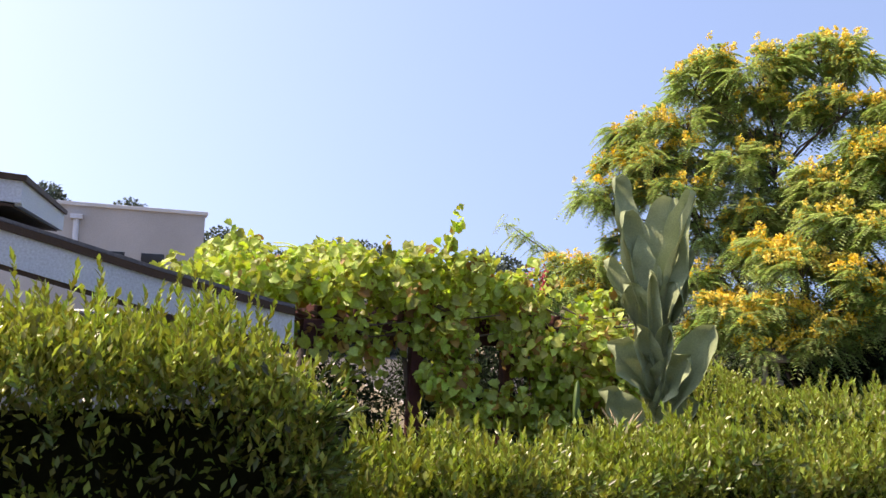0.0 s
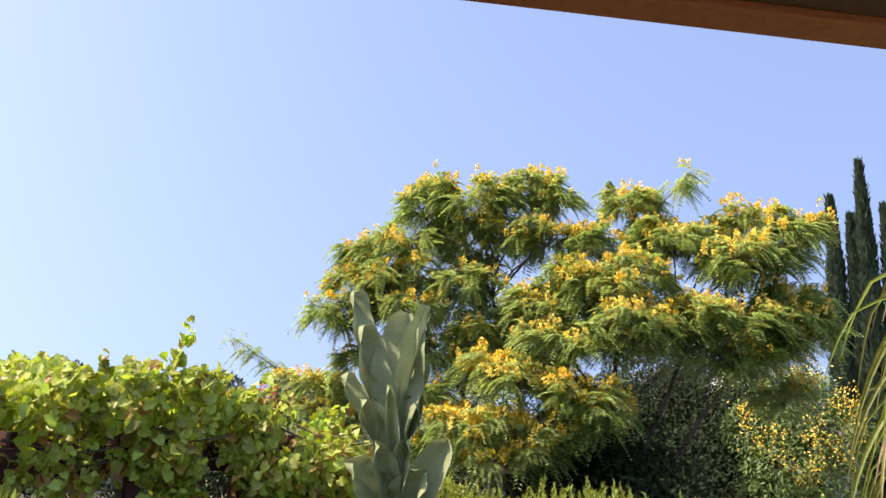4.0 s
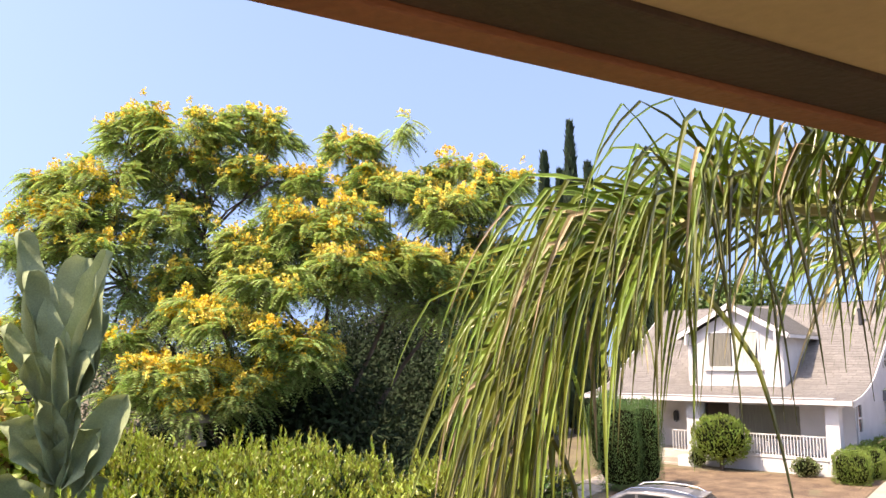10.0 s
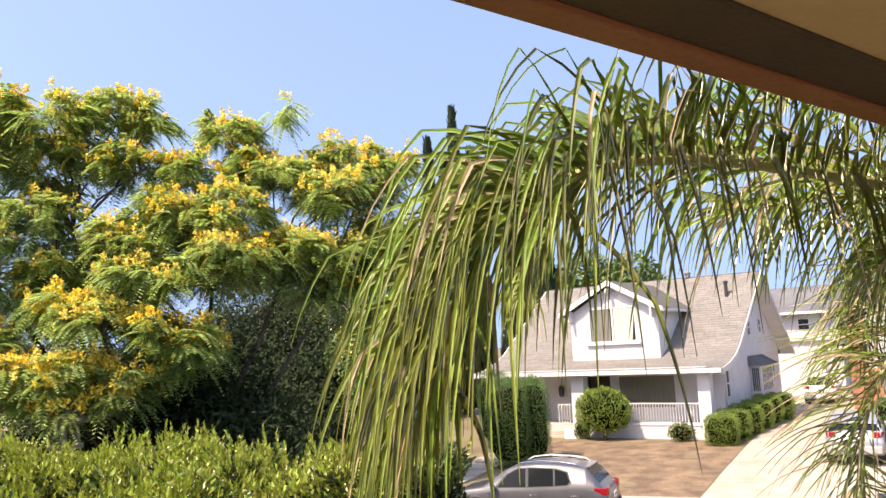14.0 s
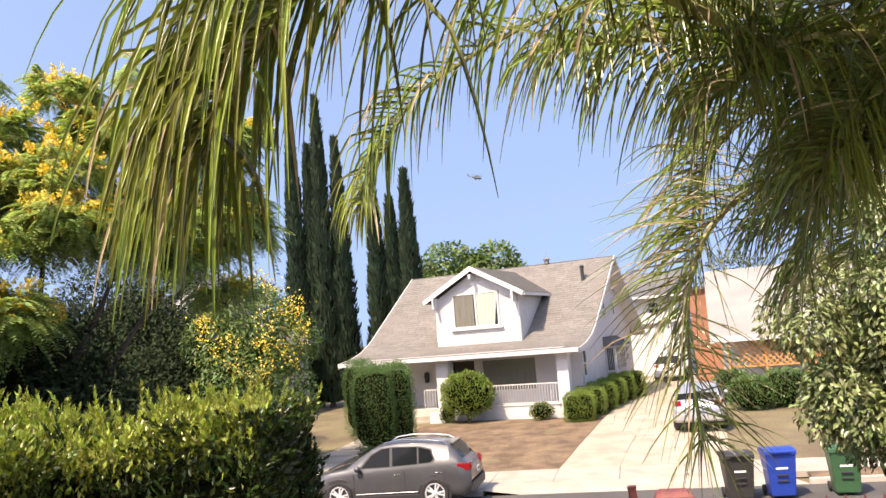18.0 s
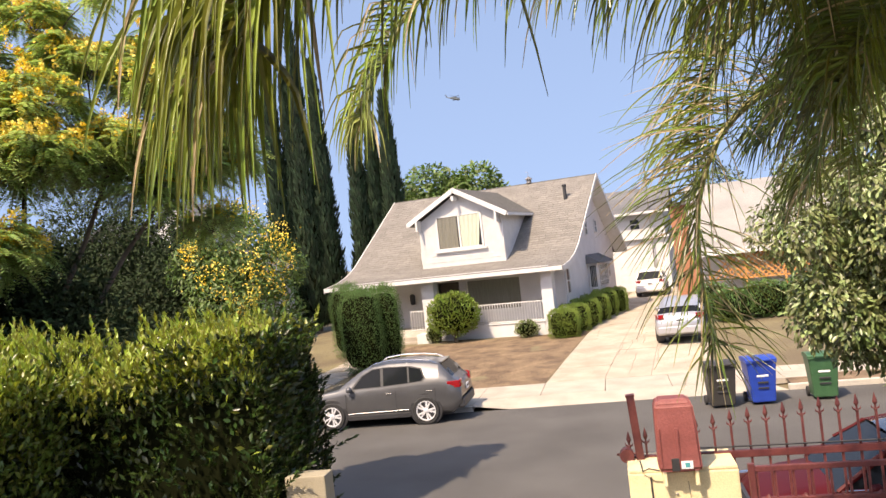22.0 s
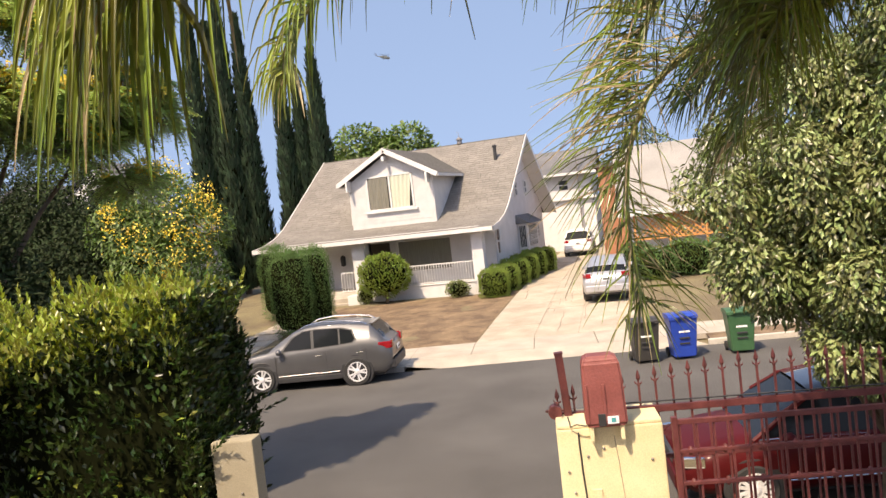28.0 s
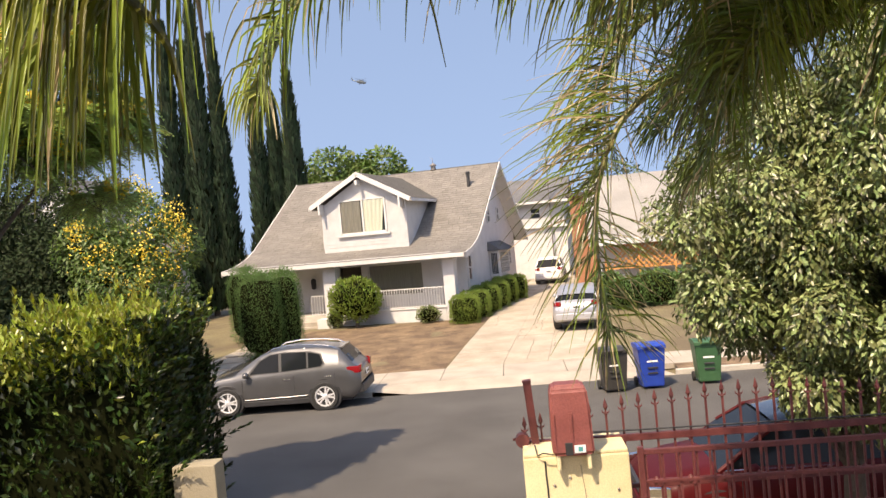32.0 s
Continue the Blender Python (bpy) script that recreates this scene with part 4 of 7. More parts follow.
def feather_tree():
    """The tall flowering tree: layered sprays of feathery leaves with upright yellow flower heads on a fan of thin stems."""
    t = thing("flowering_tree", pose(-8.0, 8.0, 0.1), "broad feathery-leaved tree covered in yellow flowers", "tree")
    right, away, up = np.array([0.741, 0.671, 0]), np.array([-0.671, 0.741, 0]), np.array([0, 0, 1.0])
    C0 = np.array([-8.2, 8.5, 0.0])
    base, fork = Vector((-8.0, 8.0, 0.1)), Vector((-7.75, 8.2, 1.9))
    part("trunk", tube([(0, 0, -0.3), (0.05, 0.02, 0.8), fork - base], [0.22, 0.19, 0.15], 10), M_bark, t)

    def at(u, w, z):
        return C0 + right * u + away * w + up * (z - 0.17)

    hubs = [at(*q) for q in ((-2.3, .2, 6.3), (-1.2, .1, 7.0), (-.1, 0, 6.2), (.9, 0, 6.7), (2.0, 0, 6.3), (2.9, .2, 6.0), (-1.0, -.6, 4.5), (-3.9, 1.0, 4.4))]
    for i, h in enumerate(hubs):
        a, c = np.array(fork), h
        md = a * 0.5 + c * 0.5 + right * 0.16 * math.sin(i * 2.3) + up * (0.15 - 0.3 * (i % 2))
        q3 = a * 0.25 + c * 0.75 + right * 0.1 * math.cos(i * 1.9)
        part("bough", tube([Vector(v) - base for v in (a, a * 0.78 + md * 0.22, md, q3, c)], [0.065, 0.056, 0.042, 0.034, 0.028], 8), M_bark, t)
    P, D, FP, FD = [], [], [], []
    for u, w, z, r, gold in TIER_TOP + TIER_CROWN + TIER_FACE + TIER_LOW:
        c = at(u, w, z) + RNG.normal(size=3) * 0.13
        h = min(hubs, key=lambda q: np.linalg.norm((q - c) * np.array([1, 1, 0.8])))
        md = h * 0.5 + c * 0.5 + RNG.normal(size=3) * 0.10
        b = tube([Vector(v) - base for v in (h, md, c - up * r * 0.3, c + up * r * 0.35)], [0.028, 0.018, 0.011, 0.005], 6)
        n = int(46 * r * r) + 7
        for k in range(n):
            q = rvec(1)[0]
            q[2] = q[2] * 0.75 + 0.22
            e = c + q * np.array([1, 1, 0.55]) * r * RNG.uniform(0.5, 1.05)
            if k % 3 == 0:
                tube([Vector(c - up * r * 0.3) - base, Vector(c * 0.5 + e * 0.5 + up * 0.03) - base, Vector(e) - base], [0.011, 0.008, 0.004], 4, b)
            m = RNG.integers(10, 18)
            P.append(e + RNG.normal(size=(m, 3)) * 0.05)
            D.append(unit(q * np.array([1, 1, 0.3]) + rvec(m) * 0.75 + up * 0.12))
            if q[2] > -0.25 and RNG.random() < gold:
                nf = RNG.integers(5, 12)
                FP.append(e + np.clip(RNG.normal(size=(nf, 3)), -1.3, 1.3) * np.array([0.15, 0.15, 0.07]) + up * 0.04)
                FD.append(np.tile(q, (nf, 1)))
        part("limb", b, M_bark, t)
    for u, w, z, r in TIER_BACK:
        p, d = blob_points(int(800 * r * r), at(u, w, z), r, 0.8, 0.9)
        P.append(p), D.append(unit(d * np.array([1, 1, 0.3]) + rvec(len(d)) * 0.6))
    # a long bare branch reaching out on the street side, with drooping leaves
    b0, b1, b2 = at(-4.5, 1.2, 4.9), at(-5.3, 1.6, 5.75), at(-6.4, 1.6, 6.45)
    part("limb", tube([Vector(v) - base for v in (b0, b1, b2)], [0.03, 0.02, 0.006], 5), M_bark, t)
    for f in np.linspace(-0.2, 1, 60):
        P.append((b1 * (1 - f) + b2 * f + RNG.normal(size=3) * 0.07)[None, :]), D.append(rvec(1) * np.array([1, 1, 0.2]) - up * 0.25)
    # lone sprays standing above the crown
    for a0, tip, n in ((at(1.2, 0, 7.9), at(2.15, 0, 9.1), 46), (at(3.4, .1, 7.9), at(4.15, .1, 8.25), 22), (at(-3.6, 0, 7.0), at(-4.3, 0, 6.75), 26), (at(-2.5, .2, 8.4), at(-2.3, .3, 9.2), 16)):
        md = (a0 + tip) / 2 + up * 0.12
        part("limb", tube([Vector(v) - base for v in (a0, md, tip)], [0.016, 0.011, 0.005], 5), M_bark, t)
        for f in np.linspace(0.55, 1.15, n):
            P.append((md * (1 - f) + tip * f + RNG.normal(size=3) * np.array([0.08, 0.08, 0.05]))[None, :]), D.append(rvec(1) * np.array([1, 1, 0.2]) + right[None, :] * 0.2 - up * 0.3)
        FP.append(tip + RNG.normal(size=(2, 3)) * 0.08 + up * 0.1), FD.append(np.tile(up, (2, 1)))
    P, D = np.concatenate(P), np.concatenate(D)
    n = len(P)
    # each compound leaf: a drooping axis with paired leaflets
    axis = unit(D + rvec(n) * 0.25)
    ln = RNG.uniform(0.20, 0.40, n)
    m = 22
    f = (np.arange(m) // 2 + 1) / (m / 2)
    sd = np.where(np.arange(m) % 2, 1.0, -1.0)
    side = unit(np.cross(axis, up))
    pos = P[:, None, :] + axis[:, None, :] * (ln[:, None] * f)[..., None] - up * (ln[:, None] * f ** 2 * 0.55)[..., None]
    way = side[:, None, :] * sd[None, :, None] + axis[:, None, :] * 0.35 - up * 0.35
    nr = np.tile((up + rvec(n) * 0.35)[:, None, :], (1, m, 1))
    L = (ln[:, None] * 0.30 * (1 - 0.5 * np.abs(f - 0.45))).ravel()
    off = np.array((-base.x, -base.y, -base.z))
    leaves("foliage", pos.reshape(-1, 3) + off, way.reshape(-1, 3), nr.reshape(-1, 3), L, L * 0.36, M_feather, t, "fine feathery green leaves")
    FP, FD = np.concatenate(FP), np.concatenate(FD)
    n, m = len(FP), 20
    stand = unit(FD * 0.4 + up)
    h = RNG.uniform(0, 1, (n, m))
    wide = 0.045 * (1.15 - 0.75 * h)
    pos = FP[:, None, :] + stand[:, None, :] * (h * 0.10)[..., None] + rvec(n * m).reshape(n, m, 3) * wide[..., None]
    leaves("blossom", pos.reshape(-1, 3) + off, rvec(n * m) + up * 0.5, rvec(n * m), RNG.uniform(0.03, 0.055, n * m), RNG.uniform(0.025, 0.045, n * m), M_flower, t, "clusters of yellow flowers")
    return t


feather_tree()


def frond(points, tree, length, count, droop=1.0, dry=0.12, spread=0.75, width=0.028, vdown=0.6, lift=0.0):
    """A palm frond: a tapered rachis through points and two ranks of long drooping leaflets."""
    pts = [np.array(p, float) for p in points]
    k = len(pts)

    def at(f):
        f = np.clip(f, 0, 0.9999) * (k - 1)
        i = int(f)
        g = f - i
        p0, p1, p2, p3 = pts[max(i - 1, 0)], pts[i], pts[min(i + 1, k - 1)], pts[min(i + 2, k - 1)]
        return 0.5 * ((2 * p1) + (p2 - p0) * g + (2 * p0 - 5 * p1 + 4 * p2 - p3) * g ** 2 + (3 * p1 - p0 - 3 * p2 + p3) * g ** 3)

    fs = np.linspace(0, 1, 30)
    C = [at(f) for f in fs]
    r = part("frond", tube([Vector(c) for c in C], [0.02 * (1 - f) + 0.004 for f in fs], 6), M_rachis, tree, "arching feather frond with drooping leaflets")
    V, F, V2, F2 = [], [], [], []
    for j in range(count):
        f = 0.06 + 0.94 * (j + RNG.random()) / count
        p = at(f)
        d = unit(at(min(f + 0.02, 1)) - at(f - 0.02))
        up = np.array([0, 0, 1.0]) - d * d[2]
        if np.linalg.norm(up) < 0.15:
            up = np.array([0.3, -0.6, 0.2])
        up = unit(up)
        s = np.cross(d, up) * (1 if j % 2 else -1)
        ln = length * (0.65 + 0.55 * math.sin(math.pi * min(f * 0.9 + 0.1, 1))) * RNG.uniform(0.8, 1.15)
        w = width * RNG.uniform(0.55, 1.45)
        v = unit(s * spread + d * 0.55 + up * (RNG.uniform(0.1, 0.75) + lift * RNG.random()) + RNG.normal(size=3) * 0.26)
        q = p.copy()
        n = 9
        ring = []
        kink = RNG.uniform(0.10, 0.55)
        for i in range(n + 1):
            g = i / n
            ww = w * (0.5 + 0.5 * min(g * 6, 1)) * (1 - g ** 1.7) + 0.0012
            sid = np.cross(v, np.array([0.2, -0.9, 0.25]) + 0.3 * s)
            sid = unit(sid)
            ring.append((q - sid * ww / 2, q - unit(np.cross(sid, v)) * ww * 0.28, q + sid * ww / 2))
            q = q + v * ln / n
            d_out = (q[1] + 0.658) * 0.503 - (q[0] + 0.26) * 0.864      # keeps clear of the porch eave
            if q[2] > 5.15 and d_out < 0.07 and (q[0] + 0.26) * 0.503 + (q[1] + 0.658) * 0.864 < 3.1:
                q = q + np.array([-0.864, 0.503, 0]) * (0.07 - d_out)
            pull = droop * (0.10 + (1.3 if abs(g - kink) < 0.07 else 0.42 * g))
            v = unit(v + np.array([0, 0, -1.0]) * pull * vdown)
        tgt = (V2, F2) if RNG.random() < dry else (V, F)
        i0 = len(tgt[0])
        for row in ring:
            tgt[0].extend([tuple(a) for a in row])
        for i in range(n):
            o = i0 + 3 * i
            tgt[1].extend([(o, o + 1, o + 4, o + 3), (o + 1, o + 2, o + 5, o + 4)])
    for vv, ff, mt, lb in ((V, F, M_palm, ""), (V2, F2, M_palm_dry, "dry straw-coloured leaflets")):
        if vv:
            ob = sheet("foliage", vv, ff, mt, r, lb)
            ob["kind"] = "stuff"
    return r


palm = thing("palm_tree", Matrix(), "feather palm with long drooping green fronds", "palm tree")
CROWN = (2.15, 2.95, 5.05)
part("trunk", tube([(2.85, 3.25, 1.3), (2.8, 3.25, 3.2), (2.72, 3.2, 4.3), (2.4, 3.02, 5.0)], [0.2, 0.17, 0.15, 0.12], 14), M_trunk, palm)
frond([CROWN, (1.14, 1.92, 5.17), (0.55, 1.12, 5.20), (0.24, 0.85, 5.18), (0.06, 0.74, 5.08), (-0.08, 0.69, 4.90), (-0.18, 0.65, 4.68)], palm, 0.60, 580, width=0.0125, dry=0.08, vdown=0.75, lift=0.12, spread=0.68)
frond([CROWN, (1.5, 3.2, 5.7), (0.6, 3.4, 6.0), (-0.28, 3.35, 5.68), (-0.57, 3.3, 5.33), (-0.68, 3.24, 5.04)], palm, 0.52, 230, width=0.016, dry=0.06, vdown=0.75)
frond([CROWN, (1.63, 2.8, 4.87), (1.24, 2.65, 4.79), (1.0, 2.5, 4.63), (0.87, 2.43, 4.38), (0.84, 2.43, 4.10), (0.86, 2.45, 3.78)], palm, 0.42, 300, dry=0.25, width=0.006, droop=0.32, spread=0.55)
frond([CROWN, (1.65, 2.9, 5.25), (1.25, 2.95, 5.15), (1.02, 3.0, 4.9), (0.95, 3.05, 4.6)], palm, 0.45, 240, dry=0.12, width=0.0095, droop=0.6)
frond([CROWN, (1.6, 2.5, 5.16), (1.2, 2.15, 5.20), (0.85, 1.9, 5.20), (0.5, 1.7, 5.16)], palm, 0.53, 250, width=0.012, dry=0.05, vdown=0.7)
frond([CROWN, (1.9, 2.5, 5.22), (1.5, 2.14, 5.20), (1.18, 1.84, 5.10), (1.02, 1.72, 4.96)], palm, 0.54, 260, width=0.011, dry=0.05, vdown=0.65)
frond([CROWN, (2.0, 2.45, 5.08), (1.7, 2.1, 5.02), (1.4, 1.85, 4.88), (1.28, 1.75, 4.70)], palm, 0.50, 260, width=0.010, dry=0.06, vdown=0.6)
# next seven fronds: unseen, added over the crown to shade those below
frond([CROWN, (1.8, 2.62, 5.55), (1.4, 2.3, 5.75), (1.05, 2.08, 5.72)], palm, 0.5, 170, width=0.02, dry=0.05)
frond([CROWN, (1.95, 2.55, 5.6), (1.72, 2.2, 5.82), (1.5, 2.0, 5.8)], palm, 0.5, 170, width=0.02, dry=0.05)
frond([CROWN, (1.7, 2.85, 5.6), (1.2, 2.75, 5.85), (0.8, 2.7, 5.85)], palm, 0.5, 170, width=0.02, dry=0.05)
frond([CROWN, (1.9, 2.4, 6.0), (1.6, 1.9, 6.35), (1.25, 1.45, 6.3)], palm, 0.6, 260, width=0.02, dry=0.05)
frond([CROWN, (1.95, 2.6, 6.2), (1.5, 2.3, 6.7), (1.0, 2.0, 6.75)], palm, 0.6, 260, width=0.02, dry=0.05)
frond([CROWN, (2.2, 2.5, 6.1), (2.1, 2.0, 6.5), (2.0, 1.5, 6.45)], palm, 0.6, 260, width=0.02, dry=0.05)
frond([CROWN, (2.4, 2.7, 6.2), (2.5, 2.3, 6.6), (2.5, 1.8, 6.5)], palm, 0.6, 260, width=0.02, dry=0.05)
frond([CROWN, (2.1, 3.3, 5.2), (1.95, 3.6, 4.95), (1.8, 3.8, 4.5)], palm, 0.45, 240, dry=0.1, width=0.0095, droop=0.6)
frond([CROWN, (1.8, 2.8, 4.95), (1.5, 2.75, 4.72), (1.38, 2.8, 4.4)], palm, 0.42, 240, dry=0.15, width=0.0095, droop=0.6)
frond([CROWN, (1.85, 3.1, 5.1), (1.55, 3.2, 4.95), (1.3, 3.3, 4.65)], palm, 0.42, 240, dry=0.1, width=0.0095, droop=0.6)
frond([CROWN, (1.9, 2.75, 5.15), (1.6, 2.45, 4.98), (1.4, 2.2, 4.7)], palm, 0.42, 240, dry=0.1, width=0.0095, droop=0.6)
for k in range(5):
    x, y, z = 1.25 + 0.24 * k, 2.15 + 0.14 * (k % 3), 4.62 + 0.10 * ((k * 2) % 5)
    frond([CROWN, (2.0 + 0.02 * k, 2.8, 5.12 + 0.04 * (k % 3)), (0.5 * (x + 2.0), 0.5 * (y + 2.75), z + 0.32), (x, y, z)], palm, 0.42, 170, dry=0.05, width=0.015, droop=0.7)
frond([CROWN, (2.7, 3.0, 5.5), (3.3, 3.0, 5.3), (3.7, 3.0, 4.7)], palm, 0.45, 80, width=0.016)
frond([CROWN, (2.6, 3.6, 5.5), (2.9, 4.1, 5.35), (3.0, 4.4, 4.9)], palm, 0.45, 80, width=0.016)


def tall_cypress(x, y, h, r, k):
    t = thing("cypress", pose(x, y, 0.4), "tall narrow dark green cypress", "tree", "row of cypresses")
    part("trunk", tube([(0, 0, -0.2), (0, 0, 2), (0, 0, h * 0.7)], [0.22, 0.18, 0.05], 8), M_bark, t)
    prof = lambda f: r * np.minimum(1, f * 7 + 0.5) * np.maximum(1 - f, 0.0) ** 0.75 * (1 - 0.05 * np.sin(f * 40))
    # solid spindle, its near-black colour painting the inner shade
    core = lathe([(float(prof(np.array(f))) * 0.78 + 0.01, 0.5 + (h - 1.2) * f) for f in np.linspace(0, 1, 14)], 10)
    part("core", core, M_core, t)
    n = 5200
    f = RNG.random(n) ** 1.15
    a = RNG.uniform(0, 6.283, n)
    lump = 1 + 0.16 * np.sin(a * 3 + f * 25 + k) + 0.10 * np.sin(a * 5 - f * 43)
    rad = prof(f) * lump * RNG.uniform(0.82, 1.05, n)
    P = np.stack([np.cos(a) * rad, np.sin(a) * rad, 0.4 + (h - 0.4) * f], 1)
    W = np.stack([np.cos(a) * 0.35, np.sin(a) * 0.35, np.ones(n)], 1) + rvec(n) * 0.2
    leaves("foliage", P, W, np.stack([np.cos(a), np.sin(a), np.zeros(n)], 1) + rvec(n) * 0.5, RNG.uniform(0.35, 0.75, n), RNG.uniform(0.10, 0.2, n), M_cypress, t)
    return t


for k, (x, top, r) in enumerate(((-17.75, 17.27, 0.78), (-16.9, 16.15, 0.62), (-16.07, 18.96, 0.8), (-15.12, 16.33, 0.74), (-12.9, 13.1, 0.72), (-12.02, 12.4, 0.75), (-10.92, 13.72, 0.82))):
    tall_cypress(0.5 + (x - 0.5) * 1.117, 47 + 0.4 * (k % 2), 3.8 + (top - 4.2) * 1.117, r * 1.117, k)


def clipped(name, x, y, z, rx, ry, h, label, material, n=2600, lw=(0.09, 0.03), power=5.0, cat="shrub"):
    """A clipped shrub: a rounded upright form coated in small leaves."""
    t = thing(name, pose(x, y, z), label, cat)
    d = rvec(n)
    e = power
    k = (np.abs(d[:, 0]) ** e + np.abs(d[:, 1]) ** e + np.abs(d[:, 2]) ** e) ** (-1 / e)
    S = np.array([rx, ry, h / 2])
    lump = 1 + 0.05 * np.sin(d[:, 0] * 9 + d[:, 2] * 7) + 0.04 * np.sin(d[:, 1] * 13)
    P = d * (k * lump * RNG.uniform(0.86, 1.03, n))[:, None] * S + np.array([0, 0, h / 2])
    W = d * 0.6 + np.array([0, 0, 0.7]) + rvec(n) * 0.5
    # inner form painted near black as the shade behind the leaves
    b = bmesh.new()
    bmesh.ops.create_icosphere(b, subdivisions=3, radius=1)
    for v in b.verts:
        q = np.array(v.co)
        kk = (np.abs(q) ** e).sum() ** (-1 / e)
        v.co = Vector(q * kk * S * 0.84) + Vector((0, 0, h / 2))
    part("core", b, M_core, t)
    leaves("foliage", P, W, d + rvec(n) * 0.6, RNG.uniform(0.6, 1.3, n) * lw[0], RNG.uniform(0.7, 1.3, n) * lw[1], material, t)
    return t


def H(x, y, z=0.0):
    return HOME @ Vector((x, y, z))


for x, y, rx in ((-8.86, 27.7, 0.76), (-8.2, 28.5, 0.60), (-10.9, 32.2, 0.7)):
    p = Vector((x, y, 0))
    clipped("juniper", p.x, p.y, ground_z(p.y), rx, rx, 3.15, "tall clipped columnar green juniper", M_juniper, 9000, (0.085, 0.022), 5.0)
p = H(-4.45, -0.95)
clipped("bush", p.x, p.y, ground_z(p.y) + 0.35, 1.15, 0.9, 1.85, "round leafy green bush by the porch", M_boxleaf, 3000, (0.14, 0.07), 2.2)
part("stems", tube([(0, 0, -0.5), (0.05, 0, 0.6)], [0.1, 0.06], 7), M_twig, scene.objects["bush"])
for x, y, r, h in ((-1.15, -0.75, 0.5, 0.7), (-5.6, -0.7, 0.35, 0.8)):
    p = H(x, y)
    clipped("rose_bush", p.x, p.y, ground_z(p.y), r, r * 0.7, h, "small loose flowering bush by the porch", M_ficus, 500, (0.12, 0.06), 2.0)
for x, y, r, h in ((0.62, -1.0, 0.62, 1.15), (0.62, 0.6, 0.7, 1.2), (0.7, 2.4, 0.7, 1.25), (0.75, 4.2, 0.7, 1.3), (0.8, 6.2, 0.65, 1.35), (1.0, 8.0, 0.6, 1.3)):
    p = H(x, y)
    clipped("box_bush", p.x, p.y, ground_z(p.y) - 0.05, r, r * 1.25, h, "rounded clipped green bush beside the driveway", M_boxleaf, 4200, (0.08, 0.034), 7.0)


def broadleaf(name, x, y, z, h, blobs, material, label, n, lw, droop=0.2, cat="tree", boughs=14):
    t = thing(name, pose(x, y, z), label, cat)
    part("trunk", tube([(0, 0, -0.3), (0.05, 0, h * 0.3), (0, 0.05, h * 0.6)], [0.05 * h * 0.5 + 0.05, 0.03 * h * 0.5 + 0.04, 0.03], 8), M_bark, t)
    P, D = [], []
    for i, (bx, by, bz, r) in enumerate(blobs):
        if i < boughs:
            b = tube([(0, 0, h * 0.3), (bx * 0.5, by * 0.5, h * 0.25 + bz * 0.4), (bx, by, bz)], [0.02 * h * 0.3 + 0.01, 0.01 * h * 0.4, 0.006], 5)
            part("limb", b, M_bark, t)
        p, d = blob_points(int(n * r * r), (bx, by, bz), r, 0.85, 0.45)
        P.append(p), D.append(d)
    P, D = np.concatenate(P), np.concatenate(D)
    k = len(P)
    W = D * 0.5 + rvec(k) * 0.8 + np.array([0, 0, -droop])
    leaves("foliage", P, W, D + np.array([0, 0, 0.5]) + rvec(k) * 0.6, RNG.uniform(0.7, 1.3, k) * lw[0], RNG.uniform(0.7, 1.3, k) * lw[1], material, t)
    return t


# pale weeping fig on the right, between the fence and the street
fig_rand = random.Random(21)
clumps = []
# last three clumps are added at the back to shade the red car
for bx, by, bz, r in ((-1.0, -.1, 4.25, .55), (-.8, -.3, 3.5, .55), (-.5, -.4, 3.0, .6), (-.2, -.5, 2.4, .5), (.4, -.6, 2.3, .5), (-.55, .2, 4.6, .8), (-.2, -.2, 4.0, .8), (.2, -.2, 4.7, .9), (.3, 0, 5.3, 1.0), (1.4, 0, 5.2, 1.2),
                      (.1, -.6, 3.3, .75), (.6, -.5, 3.9, .9), (1.4, -.5, 3.8, 1.1), (-.1, -.6, 2.7, .55), (.6, -.6, 2.65, .6), (1.2, -.6, 2.75, .75), (1.9, -.3, 2.8, .8), (.4, .5, 4.2, 1.2), (2.2, .3, 4.4, 1.2), (-.3, .4, 3.4, .9), (.8, .3, 3.0, .9), (-.2, .9, 3.6, .8), (.6, 1.0, 3.2, .8), (1.5, .9, 3.4, .9)):
    for q in range(int(12 * r * r) + 3):
        a, z = fig_rand.uniform(0, 6.283), fig_rand.uniform(-0.75, 1)
        s_ = math.sqrt(1 - z * z) * r * 0.85
        clumps.append((bx + s_ * math.cos(a), by + s_ * math.sin(a), bz + z * r * 0.78, fig_rand.uniform(0.20, 0.42)))
broadleaf("weeping_fig", 3.6, 7.2, 0.1, 5.0, clumps, M_ficus, "leafy fig tree with pale glossy foliage", 5800, (0.072, 0.034), 0.9, boughs=5)
broadleaf("backyard_tree", -12.6, 60, 0.5, 11, [(0, 0, 9.5, 2.2), (-2.2, 0, 8.5, 1.8), (1.8, 0, 8.8, 1.8), (0, 0, 7, 2.5)], M_bush, "rounded green tree behind the bungalow", 260, (0.4, 0.22))
broadleaf("backyard_tree", -8.9, 60, 0.5, 11, [(0, 0, 9.3, 2.0), (-1.6, 0, 8.3, 1.8), (1.3, 0, 8.0, 1.6), (0, 0, 6.6, 2.2)], M_bush, "rounded green tree behind the bungalow", 260, (0.4, 0.22))

